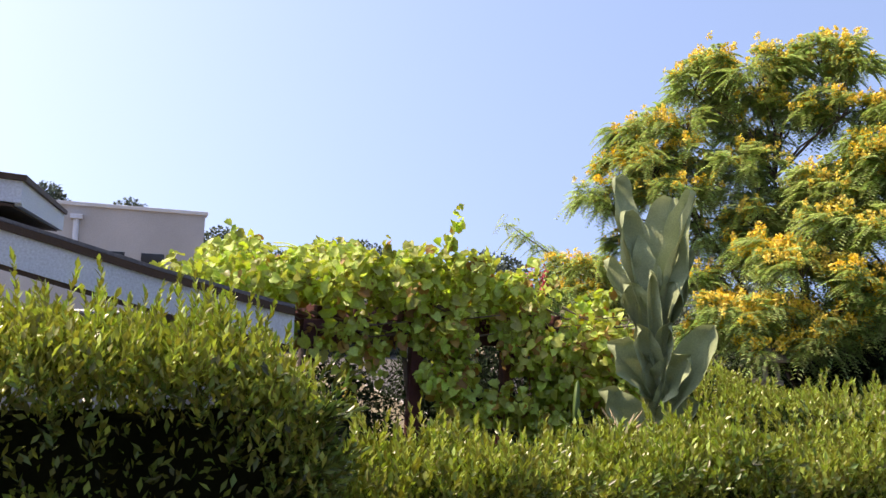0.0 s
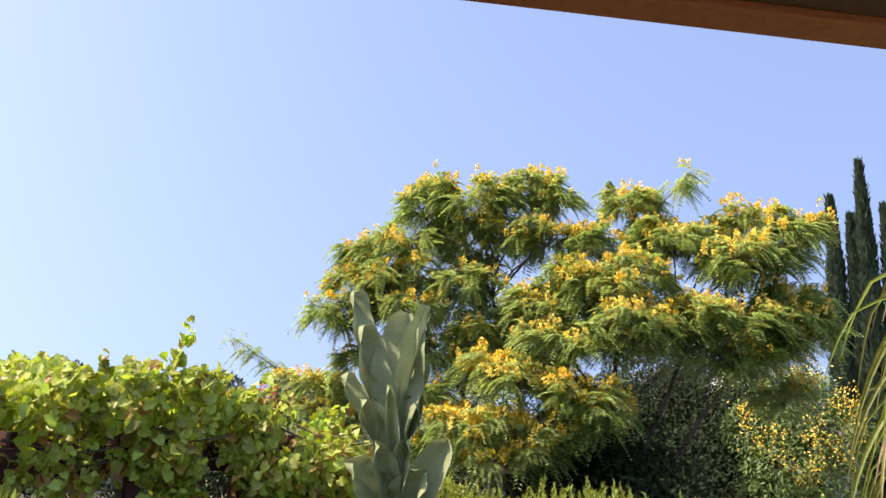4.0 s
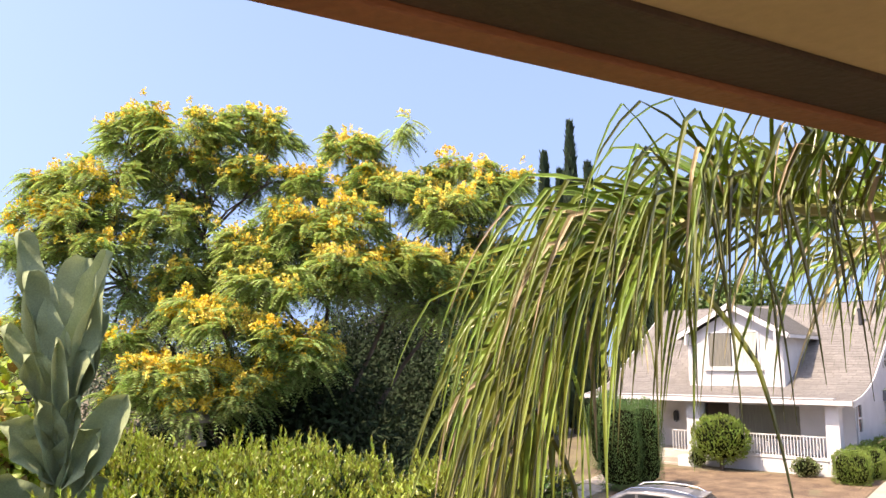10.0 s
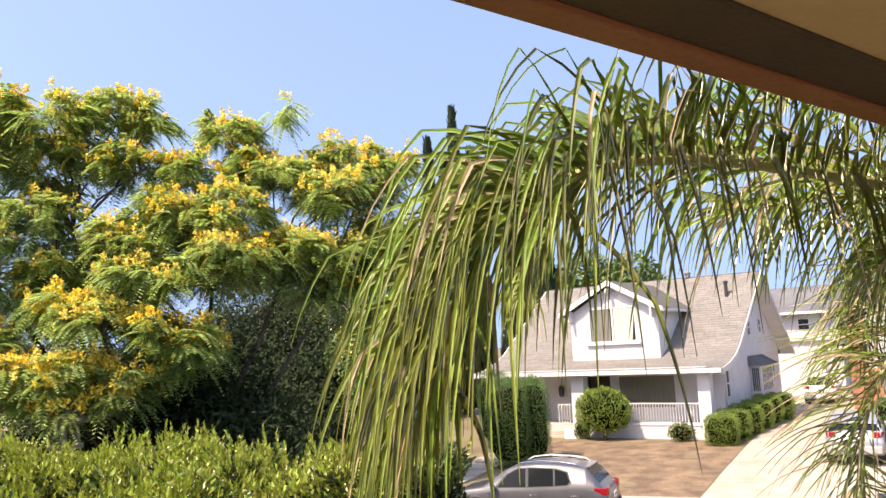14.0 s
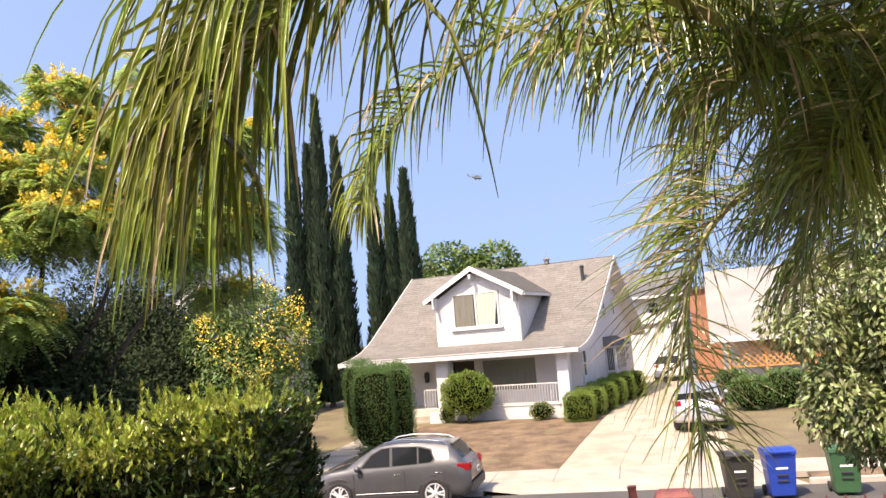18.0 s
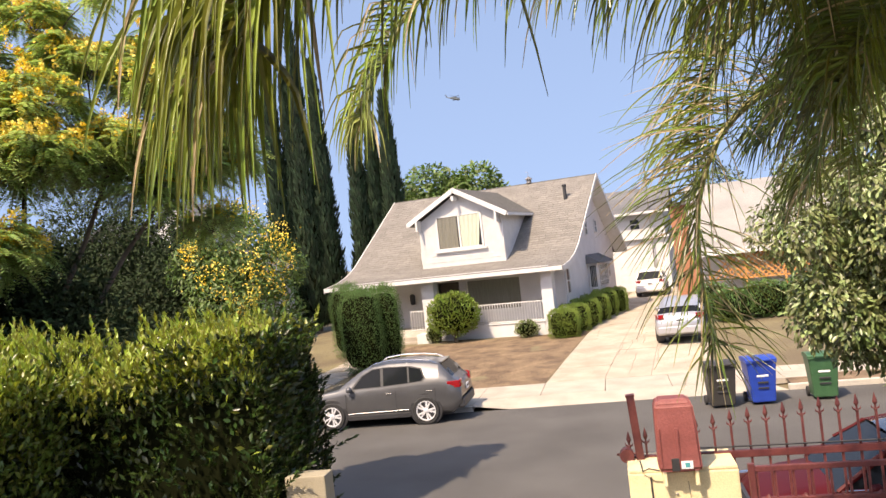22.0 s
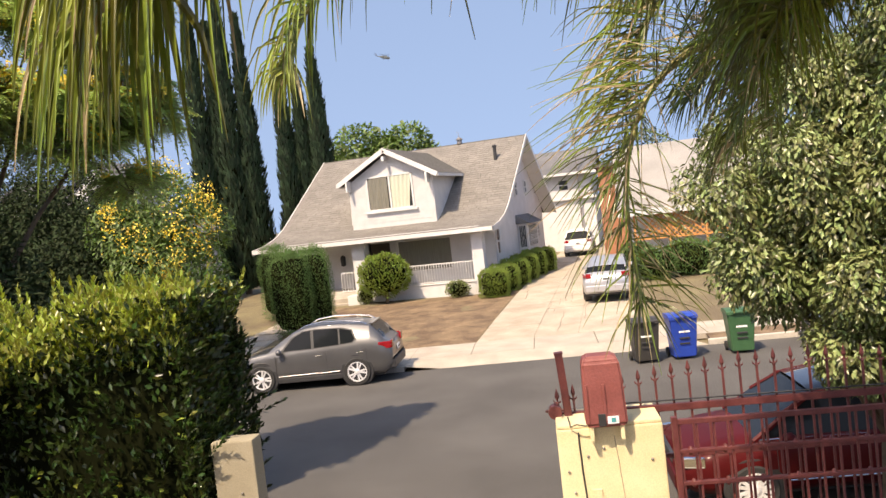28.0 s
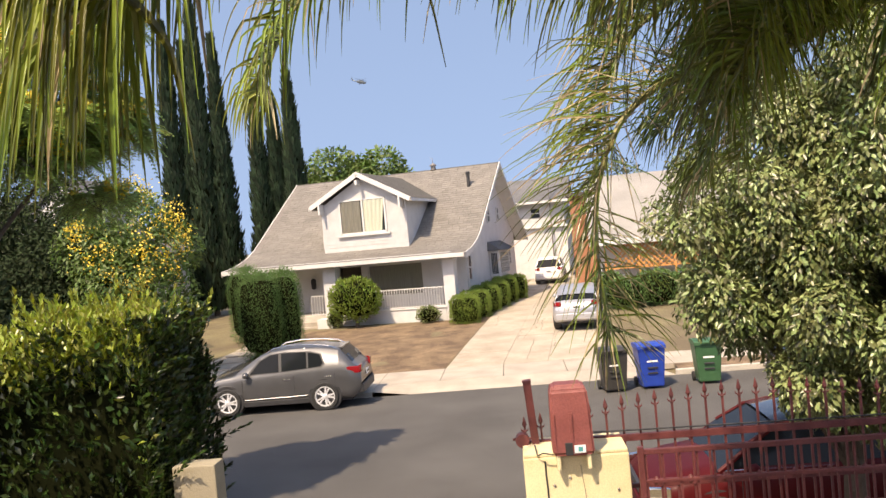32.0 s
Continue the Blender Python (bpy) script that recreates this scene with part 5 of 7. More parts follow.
# big felted plant over the hedge
def felted_leaf(base, tip, width, curl, face, bm):
    """A broad upright leaf with a sunken midrib and wavy margins."""
    base, tip = Vector(base), Vector(tip)
    ax = tip - base
    ln = ax.length
    d = ax.normalized()
    f = Vector(face)
    f = (f - d * f.dot(d)).normalized()
    s = d.cross(f)
    nu, nv = 30, 10
    grid = []
    ph = random.random() * 6
    for i in range(nu + 1):
        u = math.sin(i / nu * math.pi / 2)
        w = width * 1.3 * max(0.05, 1 - max(0, (u - 0.4) / 0.6) ** 4.5) ** 0.5 * (0.4 + 0.6 * min(1, u / 0.45) ** 0.8)
        row = []
        for j in range(nv + 1):
            v = j / nv * 2 - 1
            cup = curl * width * (abs(v) ** 1.5)
            wave = 0.075 * width * math.sin(u * 13 + ph + 2.4 * v) * abs(v) * 2.2 + 0.03 * width * math.sin(u * 34 - abs(v) * 5) * abs(v) ** 0.7
            bend = (-0.12 * u * u + 0.10 * max(0, u - 0.8)) * ln
            row.append(bm.verts.new(base + d * ln * u + s * v * w * 0.5 * (1 - 0.35 * curl) + f * (cup + wave + bend)))
        grid.append(row)
    for a, c in zip(grid, grid[1:]):
        for j in range(nv):
            bm.faces.new((a[j], a[j + 1], c[j + 1], c[j]))
    rib = tube([base + d * ln * u + f * (-0.12 * ln * u * u - 0.004) for u in (0, 0.3, 0.6, 0.95)], [0.018, 0.013, 0.009, 0.003], 6)
    return merge(bm, rib)


MB = Vector((-5.75, 3.15, 3.0))
felt = thing("felted_plant", Matrix.Translation(MB), "tall plant with large grey-green felted upright leaves", "plant")
part("stem", tube([(0, 0, -1.6), (0, 0, 0.5), (0.0, 0.0, 1.9)], [0.09, 0.07, 0.03], 8), M_mullein, felt)
RGT, TOC = Vector((0.56, 0.83, 0)), Vector((0.83, -0.56, 0))
for bu, bz, tu, tz, w, cu, fu, out in ((-.10, 1.7, -.37, 3.0, .30, .25, .35, -.10), (.0, 1.2, -.27, 2.63, .36, .22, .35, .08), (.03, 1.4, .12, 2.80, .52, .12, -.15, -.08), (.10, 1.8, .30, 2.86, .22, .6, -.5, -.04),
                                       (.03, .9, -.03, 2.03, .17, .7, .1, .30), (.0, 1.1, -.25, 1.92, .36, .25, .4, .16), (.02, .85, -.38, 1.36, .40, .2, .5, .26), (.12, .7, .52, 1.56, .36, .3, -.15, .22),
                                       (.06, .8, .31, 1.28, .34, .3, -.3, .26), (-.1, 1.4, -.45, 2.16, .28, .3, .5, .0), (.04, 1.1, .22, 1.95, .32, .3, -.4, .06), (.04, .8, -.12, 1.52, .26, .35, .2, .30),
                                       (.05, 1.2, .30, 2.3, .34, .2, -.4, -.06), (.03, .7, .13, 1.55, .22, .4, -.2, .26), (.0, .3, -.45, .9, .36, .3, .6, .15), (0, .3, .42, .85, .36, .3, -.5, .15)):
    bm = felted_leaf(RGT * bu + Vector((0, 0, bz)), RGT * tu + TOC * out + Vector((0, 0, tz)), w * 0.86, cu + 0.22, TOC + RGT * fu * 1.9, bmesh.new())
    part("leaf", bm, M_mullein, felt, smooth=True)

# grape vine over the neighbour's pergola
perg = thing("pergola", Matrix(), "dark red timber pergola under the grape vine", "pergola")
for x, y in ((-6.55, 1.03), (-6.6, 2.02), (-9.4, 0.6), (-9.8, 2.8)):
    part("post", box(x - 0.06, x + 0.06, y - 0.06, y + 0.06, 1.4, 4.22, 0.008), M_pergola, perg)
for a in (0, 1):
    part("beam", box(-0.05, 0.05, -1.4, 1.75, 4.22, 4.44, 0.008, m=Matrix.Translation((-6.75 - 2.8 * a, 1.3, 0)) @ Matrix.Rotation(0.15, 4, "Z")), M_pergola, perg)
for i in range(7):
    part("rafter", box(-10.4, -6.66, -0.025, 0.025, 4.445, 4.56, 0.006, m=Matrix.Translation((0, 0.1 + i * 0.42, 0))), M_pergola, perg)
vine = thing("grape_vine", Matrix(), "green grape vine with some yellowed leaves over a pergola", "vine")
VP, VD = [], []
vb = [(-6.5, -.9, 4.72, .3), (-6.6, -.3, 4.78, .32), (-6.6, .3, 4.78, .35), (-6.6, .9, 4.78, .38), (-6.7, 1.5, 4.72, .38), (-6.8, 2.1, 4.58, .38), (-7.6, -.6, 4.85, .45), (-7.8, .4, 4.88, .45), (-7.8, 1.4, 4.8, .45), (-8, 2.4, 4.6, .5),
      (-9, -.4, 4.95, .5), (-9.2, .8, 4.98, .5), (-9.2, 2.0, 4.8, .5), (-6.45, 1.0, 5.05, .2), (-6.5, .45, 5.0, .16), (-6.5, 1.6, 5.02, .18), (-6.6, 2.0, 4.85, .2), (-6.4, 1.25, 4.35, .28), (-6.35, 1.3, 3.95, .28), (-6.3, 1.45, 3.6, .25),
      (-6.4, 2.25, 4.2, .35), (-6.35, 2.5, 3.9, .32), (-6.4, 2.9, 4.25, .38), (-6.35, 3.0, 3.85, .34), (-6.3, 1.9, 3.7, .25), (-6.3, 2.3, 3.55, .28),
      (-6.4, -1.3, 4.68, .25), (-6.5, 3.3, 4.2, .35), (-6.6, 3.5, 3.8, .4), (-6.9, 3.2, 4.4, .4)]
for x, y, z, r in vb:
    p, d = blob_points(int(2300 * r * r) + 12, (x, y, z), r, 0.75, 0.5)
    VP.append(p), VD.append(d)
vr = random.Random(31)
canes = [(-6.45, 1.35, 4.85, .72), (-6.5, 1.25, 4.85, .55), (-6.5, .75, 4.8, .42), (-6.5, 1.75, 4.75, .38), (-6.6, 2.1, 4.7, .42), (-6.5, -.8, 4.9, .35)]
canes += [(vr.uniform(-7.0, -6.4), vr.uniform(-1.2, 3.0), vr.uniform(4.6, 4.8), vr.uniform(0.12, 0.34)) for _ in range(26)]
for x, y, z, h in canes:
    f = np.linspace(0, 1, int(h * 55))
    VP.append(np.stack([x + 0.05 * np.sin(f * 5 + y), y + 0.12 * f * np.sin(y * 7) + 0.03 * np.sin(f * 9), z + h * f], 1) + RNG.normal(size=(len(f), 3)) * 0.025)
    VD.append(rvec(len(f)))
for k in range(70):
    x, y = vr.uniform(-6.75, -6.35), vr.uniform(-1.2, 3.2)
    z = vr.uniform(4.25, 4.6)
    h = vr.uniform(0.35, 0.75) if 0.45 < y < 0.85 or 1.3 < y < 1.7 or y > 2.3 else vr.uniform(0.03, 0.14)
    m_ = int(6 + h * 34)
    f = np.linspace(0, 1, m_)
    VP.append(np.stack([x + 0.06 * f + 0 * f, y + 0.1 * np.sin(f * 3 + k), z - h * f], 1) + RNG.normal(size=(m_, 3)) * 0.05)
    VD.append(rvec(m_) * 0.5 + np.array([0.8, -0.2, 0]))
    if k % 3 == 0:
        part("cane", tube([(x - 0.1, y, z + 0.1), (x, y + 0.25, z - 0.02), (x + 0.05, y + 0.6, z + 0.03)], [0.012, 0.009, 0.005], 5), M_twig, vine)
VP, VD = np.concatenate(VP), np.concatenate(VD)
old = RNG.random(len(VP)) < np.where(VP[:, 2] < 4.6, 0.15, 0.05)
for sel, mt, nm in ((~old, M_vine, "leaves"), (old, M_vine_old, "yellowed_leaves")):
    k = int(sel.sum())
    lobed(nm, VP[sel], VD[sel] * 0.3 + rvec(k) * 0.9 + np.array([0, 0, -0.5]), VD[sel] * 0.6 + np.array([0.4, -0.3, 0.6]) + rvec(k) * 1.0, RNG.uniform(0.05, 0.125, k), mt, vine, cup=0.5)
part("stem", tube([(-6.6, 1.0, 1.3), (-6.55, 1.1, 3.0), (-6.6, 0.9, 4.3), (-6.6, 0.0, 4.5)], [0.05, 0.04, 0.03, 0.015], 7), M_twig, vine)


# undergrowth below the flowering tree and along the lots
# the shade down here is painted by the dark leaf colour
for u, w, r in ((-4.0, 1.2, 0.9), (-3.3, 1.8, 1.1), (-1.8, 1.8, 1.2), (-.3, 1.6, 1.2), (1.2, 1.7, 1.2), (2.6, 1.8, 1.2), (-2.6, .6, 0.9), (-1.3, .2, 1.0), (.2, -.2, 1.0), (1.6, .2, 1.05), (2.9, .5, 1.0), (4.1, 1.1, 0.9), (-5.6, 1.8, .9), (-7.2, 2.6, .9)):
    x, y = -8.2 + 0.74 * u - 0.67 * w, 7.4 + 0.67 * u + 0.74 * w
    broadleaf("shrub", x, y, ground_z(y), 2.4, [(0, 0, 1.6, r), (.5, .3, 1.2, r * .9), (-.5, -.3, 1.3, r * .9), (.1, 0, 2.4, r * .7), (-.3, .2, 2.8, r * .45)], M_darkshrub, "shrub under the flowering tree, its shade put into the leaf colour", 1500, (0.14, 0.05), 0.2, cat="shrub")
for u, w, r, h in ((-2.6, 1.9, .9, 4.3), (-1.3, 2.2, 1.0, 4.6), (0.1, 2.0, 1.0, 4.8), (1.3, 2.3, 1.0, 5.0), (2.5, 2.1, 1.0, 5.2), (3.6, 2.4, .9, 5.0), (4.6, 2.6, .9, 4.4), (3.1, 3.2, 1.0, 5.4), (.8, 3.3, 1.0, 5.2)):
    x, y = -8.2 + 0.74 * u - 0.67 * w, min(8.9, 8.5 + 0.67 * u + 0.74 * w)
    broadleaf("shrub", x, y, ground_z(y), h, [(0, 0, h - r * .8, r * .8), (.5, -.3, h - r * 1.7, r), (-.5, .3, h - r * 1.9, r), (0, 0, h - r * 2.7, r), (.3, -.2, h * .4, r)], M_darkshrub, "tall shrub behind the flowering tree, darkened in colour as in shade", 1300, (0.13, 0.045), 0.3, cat="shrub", boughs=3)
for x, y, r, h in ((5.2, 33.2, .9, 1.3), (6.6, 33.6, 1.0, 1.5), (8.2, 33.5, 1.1, 1.5), (10, 33.5, 1.2, 1.6), (4.9, 36.5, .8, 1.4), (12, 33, 1.2, 1.7)):
    clipped("shrub", x, y, ground_z(y) - 0.05, r, r, h, "dusty green shrub beside the neighbouring lot", M_juniper, 1800, (0.13, 0.05), 2.6)
for x, y, h, r in ((-24, 30, 6, 1.8), (-20.5, 33, 5, 1.5), (-28, 34, 7.5, 2.2), (-33, 30, 7, 2.2), (-18.5, 35, 4.5, 1.3), (-40, 34, 8, 2.5), (-48, 36, 9, 3), (14, 36, 7, 2.2), (19, 40, 8, 2.6), (-25, 48, 10, 2.8), (-32, 46, 9, 2.8), (9, 62, 9, 2.6), (16, 60, 10, 3), (-2, 66, 8.5, 2.4)):
    broadleaf("street_tree", x, y, ground_z(y), h, [(0, 0, h - r, r), (r * .7, .3, h - r * 1.5, r * .8), (-r * .7, -.3, h - r * 1.6, r * .85), (0, -r * .4, h - r * 2.1, r)], M_far, "leafy green tree between the houses", 150, (0.34, 0.18))
# dark leaf colour gives these the shade under the pergola
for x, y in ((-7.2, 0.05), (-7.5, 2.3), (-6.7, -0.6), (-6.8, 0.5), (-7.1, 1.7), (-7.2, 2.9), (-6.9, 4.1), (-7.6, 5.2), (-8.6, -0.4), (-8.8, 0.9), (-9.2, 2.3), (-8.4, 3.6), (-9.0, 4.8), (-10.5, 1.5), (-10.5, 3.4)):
    broadleaf("shrub", x, y, 1.5, 1.6, [(0, 0, 1.1, .6), (.3, .4, .7, .6), (-.3, -.4, .8, .6), (0, .1, 1.7, .5), (.1, -.2, 2.1, .4)], M_darkshrub, "shrub behind the side hedge, shade put into its dark green", 1700, (0.10, 0.04), 0.2, cat="shrub")
# trees left of x = -13 fill the flowering tree's shaded side, darkened in colour
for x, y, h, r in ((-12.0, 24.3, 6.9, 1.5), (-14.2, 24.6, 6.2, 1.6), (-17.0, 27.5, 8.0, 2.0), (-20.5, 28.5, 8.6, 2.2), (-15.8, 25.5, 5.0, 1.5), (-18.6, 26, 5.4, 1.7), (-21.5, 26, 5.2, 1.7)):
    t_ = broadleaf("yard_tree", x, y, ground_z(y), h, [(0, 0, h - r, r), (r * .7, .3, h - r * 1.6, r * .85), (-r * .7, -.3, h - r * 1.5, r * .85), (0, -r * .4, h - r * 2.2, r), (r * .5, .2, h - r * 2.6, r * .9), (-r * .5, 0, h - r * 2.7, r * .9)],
                   M_darkshrub if x < -13 else M_bush, "leafy tree with a few yellow flowers in the yard opposite" if x > -13 else "leafy tree opposite, its leaves coloured for the flowering tree's shade", 1000, (0.2, 0.075), 0.5)
    if x < -13:
        continue
    p_, d_ = blob_points(60, (r * .3, -r * .5, h - r * 1.3), r * 1.15, 1.1, 0.2)
    p_ = (p_[:, None, :] + RNG.normal(size=(60, 30, 3)) * 0.17).reshape(-1, 3)
    leaves("blossom", p_, rvec(len(p_)), rvec(len(p_)), 0.085, 0.06, M_flower, t_, "clusters of yellow flowers")

# small plants glimpsed over the hedge
spk = thing("feathery_sapling", pose(-13.0, 1.13, 1.4), "young tree with spreading feather leaves above the vine", "tree")
part("trunk", tube([(0, 0, -0.2), (0.05, 0, 2.2), (0, 0.05, 3.95)], [0.07, 0.05, 0.03], 7), M_bark, spk)
pp, ww, nn = [], [], []
for k in range(15):
    a, el = k * 2.4, 0.1 + 0.5 * (k % 4) / 3
    ax = np.array([math.cos(a) * math.cos(el), math.sin(a) * math.cos(el), math.sin(el)])
    f = np.repeat(np.linspace(0.15, 1, 13), 2)
    sd = np.tile([1.0, -1.0], 13)
    sv = unit(np.cross(ax, np.array([0, 0, 1.0])))
    pp.append(np.array([0, 0, 3.95]) + ax * (f * 0.62)[:, None] + np.array([0, 0, -1.0]) * (f ** 2 * 0.22)[:, None])
    ww.append(sv * sd[:, None] + ax * 0.5 + np.array([0, 0, -0.25]))
    nn.append(np.tile([0.1, -0.1, 1.0], (26, 1)))
pp, ww, nn = np.concatenate(pp), np.concatenate(ww), np.concatenate(nn)
leaves("foliage", pp, ww, nn, 0.19, 0.055, M_vine, spk)
rb = broadleaf("flowering_bush", -11.0, 4.55, 1.4, 3.6, [(0, 0, 3.5, .35), (.2, .3, 3.1, .4), (-.2, -.2, 2.9, .4)], M_bush, "green bush with small red flowers", 1500, (0.12, 0.05), cat="shrub")
p_, d_ = blob_points(26, (0, 0, 3.62), 0.3, 0.9, 0.3)
p_ = (p_[:, None, :] + RNG.normal(size=(26, 10, 3)) * 0.035).reshape(-1, 3)
leaves("blossom", p_, rvec(len(p_)), rvec(len(p_)), 0.05, 0.04, M_pink, rb, "small red flowers")
cac = thing("prickly_pear", pose(-5.25, 2.05, 3.0), "dark green prickly pear pad behind the hedge", "cactus")
for cx, cy, cz, r, tl in ((0, 0, 0.86, 0.17, -25), (0.08, 0.16, 0.55, 0.18, 20), (-0.05, -0.05, 0.45, 0.2, 5)):
    b = bmesh.new()
    bmesh.ops.create_uvsphere(b, u_segments=16, v_segments=10, radius=1)
    b.transform(pose(cx, cy, cz, 0, 0, -34) @ pose(0, 0, 0, 0, tl, 0) @ Matrix.Diagonal((r * 0.75, 0.03, r * 1.15, 1)))
    part("pad", b, M_bush, cac, smooth=True)
part("stem", tube([(0, 0, -1.7), (0, 0, 0.4)], [0.09, 0.06], 8), M_bush, cac)
aga = thing("dry_rosette", pose(-5.0, 2.35, 3.45), "dried brown spiky rosette plant behind the hedge", "plant")
for k in range(22):
    a, el = k * 2.4, 0.25 + 0.9 * (k / 22)
    d_ = Vector((math.cos(a) * math.cos(el), math.sin(a) * math.cos(el), math.sin(el)))
    part("leaf", tube([(0, 0, 0.1), d_ * 0.2 + Vector((0, 0, 0.1)), d_ * 0.38 + Vector((0, 0, 0.06))], [0.02, 0.014, 0.002], 5), M_palm_dry if k % 3 else M_mullein, aga)
part("stem", tube([(0, 0, -2.1), (0, 0, 0.12)], [0.07, 0.05], 8), M_twig, aga)


# ---- vehicles ----
def shared(ob, x=0.0, y=0.0, z=0.0, m=None):
    """Another object on the same mesh under the same parent."""
    c = ob.copy()
    scene.collection.objects.link(c)
    if m is not None:
        c.matrix_basis = m
    else:
        c.location = (x, y, z)
    return c


def loft(sections, close=True):
    b = bmesh.new()
    rings = [[b.verts.new(p) for p in s] for s in sections]
    n = len(rings[0])
    for a, c in zip(rings, rings[1:]):
        for k in range(n):
            b.faces.new((a[k], a[(k + 1) % n], c[(k + 1) % n], c[k]))
    b.faces.new(rings[0][::-1])
    b.faces.new(rings[-1])
    bmesh.ops.recalc_face_normals(b, faces=b.faces[:])
    return b


def interp(table, x):
    for (a, va), (b, vb) in zip(table, table[1:]):
        if a <= x <= b:
            return va + (vb - va) * (x - a) / (b - a)
    return table[-1][1] if x > table[-1][0] else table[0][1]


SUV_TOP = [(0, .68), (.06, .80), (.25, .91), (.6, .985), (1.02, 1.05), (1.40, 1.31), (1.75, 1.52), (2.05, 1.615), (2.5, 1.66), (3.0, 1.655), (3.5, 1.61), (3.86, 1.55), (4.05, 1.36), (4.24, 1.13), (4.36, 1.06), (4.41, .92), (4.43, .74)]
SUV_BELT = [(0, .62), (.06, .72), (.25, .84), (.6, .93), (1.02, .98), (2.0, 1.02), (3.4, 1.09), (4.1, 1.10), (4.36, .98), (4.41, .84), (4.43, .68)]


def suv_shell(v, paint, length, hw):
    """The painted shell of a compact SUV, lofted from nose to tail, with its panes laid into the sides, front and back."""
    xs_ = sorted({round(x, 3) for x, _ in SUV_TOP + SUV_BELT} | {round(0.11 * i, 3) for i in range(1, 40)})

    def at(x):
        f = x / length
        w = hw * (1 - 0.17 * max(0, 1 - f / 0.11) ** 2 - 0.10 * max(0, (f - 0.90) / 0.10) ** 2)
        zt, zb_ = interp(SUV_TOP, x), interp(SUV_BELT, x)
        rise = max(0.0, zt - zb_)
        return w, zt, zb_, w * (0.94 - 0.36 * min(rise, 0.64)), zb_ + rise * (0.9 if rise > 0.15 else 0.7)

    sec = []
    for x in xs_:
        w, zt, zb_, yc, zc = at(x)
        lo = 0.27 + 0.14 * max(0, 1 - x / 0.2) + 0.16 * max(0, (x - length + 0.25) / 0.25)
        half = [(w * 0.90, lo), (w * 0.975, lo + 0.08), (w * 0.992, lo + 0.22), (w * 1.0, lo + (zb_ - lo) * 0.52), (w * 0.985, zb_ - 0.09), (w * 0.945, zb_), (yc, zc), (yc * 0.86, zt - (zt - zc) * 0.25), (yc * 0.45, zt)]
        sec.append([(x, -y, z) for y, z in half] + [(x, y, z) for y, z in half[::-1]])
    body = part("body", loft(sec), paint, v, smooth=True)

    def on_side(x, z, sgn, out):
        w, zt, zb_, yc, zc = at(x)
        g = min(1.0, max(0.0, (z - zb_) / max(zc - zb_, 0.05)))
        return (x, sgn * (w * 0.945 + (yc - w * 0.945) * g + out), z)

    def pane(name, pts, sgn, out, material, label=""):
        b = bmesh.new()
        b.faces.new([b.verts.new(on_side(x, z, sgn, out)) for x, z in pts])
        e = bmesh.ops.extrude_face_region(b, geom=b.faces[:])
        for k in e["geom"]:
            if isinstance(k, bmesh.types.BMVert):
                k.co.y -= sgn * 0.03
        bmesh.ops.recalc_face_normals(b, faces=b.faces[:])
        return part(name, b, material, v, label)

    for sgn in (-1, 1):
        pane("window_surround", [(1.40, 1.035), (2.3, 1.055), (3.40, 1.125), (3.50, 1.20), (3.40, 1.46), (3.1, 1.535), (2.4, 1.555), (2.02, 1.525), (1.72, 1.38)], sgn, 0.010, M_plastic)
        pane("side_window", [(1.49, 1.06), (2.27, 1.075), (2.25, 1.525), (2.04, 1.505), (1.76, 1.365)], sgn, 0.014, M_carglass, "dark tinted side window")
        pane("side_window", [(2.35, 1.08), (3.02, 1.115), (3.0, 1.52), (2.33, 1.53)], sgn, 0.014, M_carglass, "dark tinted side window")
        pane("side_window", [(3.07, 1.12), (3.38, 1.145), (3.45, 1.22), (3.36, 1.44), (3.05, 1.51)], sgn, 0.014, M_carglass, "dark tinted side window")
    for name, x0, x1 in (("windscreen", 1.10, 1.80), ("rear_window", 3.90, 4.20)):
        b, rows = bmesh.new(), []
        for i in range(7):
            x = x0 + (x1 - x0) * i / 6
            w, zt, zb_, yc, zc = at(x)
            rows.append([b.verts.new((x, y, z + 0.012)) for y, z in ((-yc * 0.84, zt - (zt - zc) * 0.28), (-yc * 0.45, zt), (yc * 0.45, zt), (yc * 0.84, zt - (zt - zc) * 0.28))])
        for a, c in zip(rows, rows[1:]):
            for k in range(3):
                b.faces.new((a[k], a[k + 1], c[k + 1], c[k]))
        part(name, b, M_carglass, v, "dark sloping glass")
    part("spoiler", box(3.78, 3.93, -hw * 0.60, hw * 0.60, 1.525, 1.565, 0.012), paint, v)
    return body


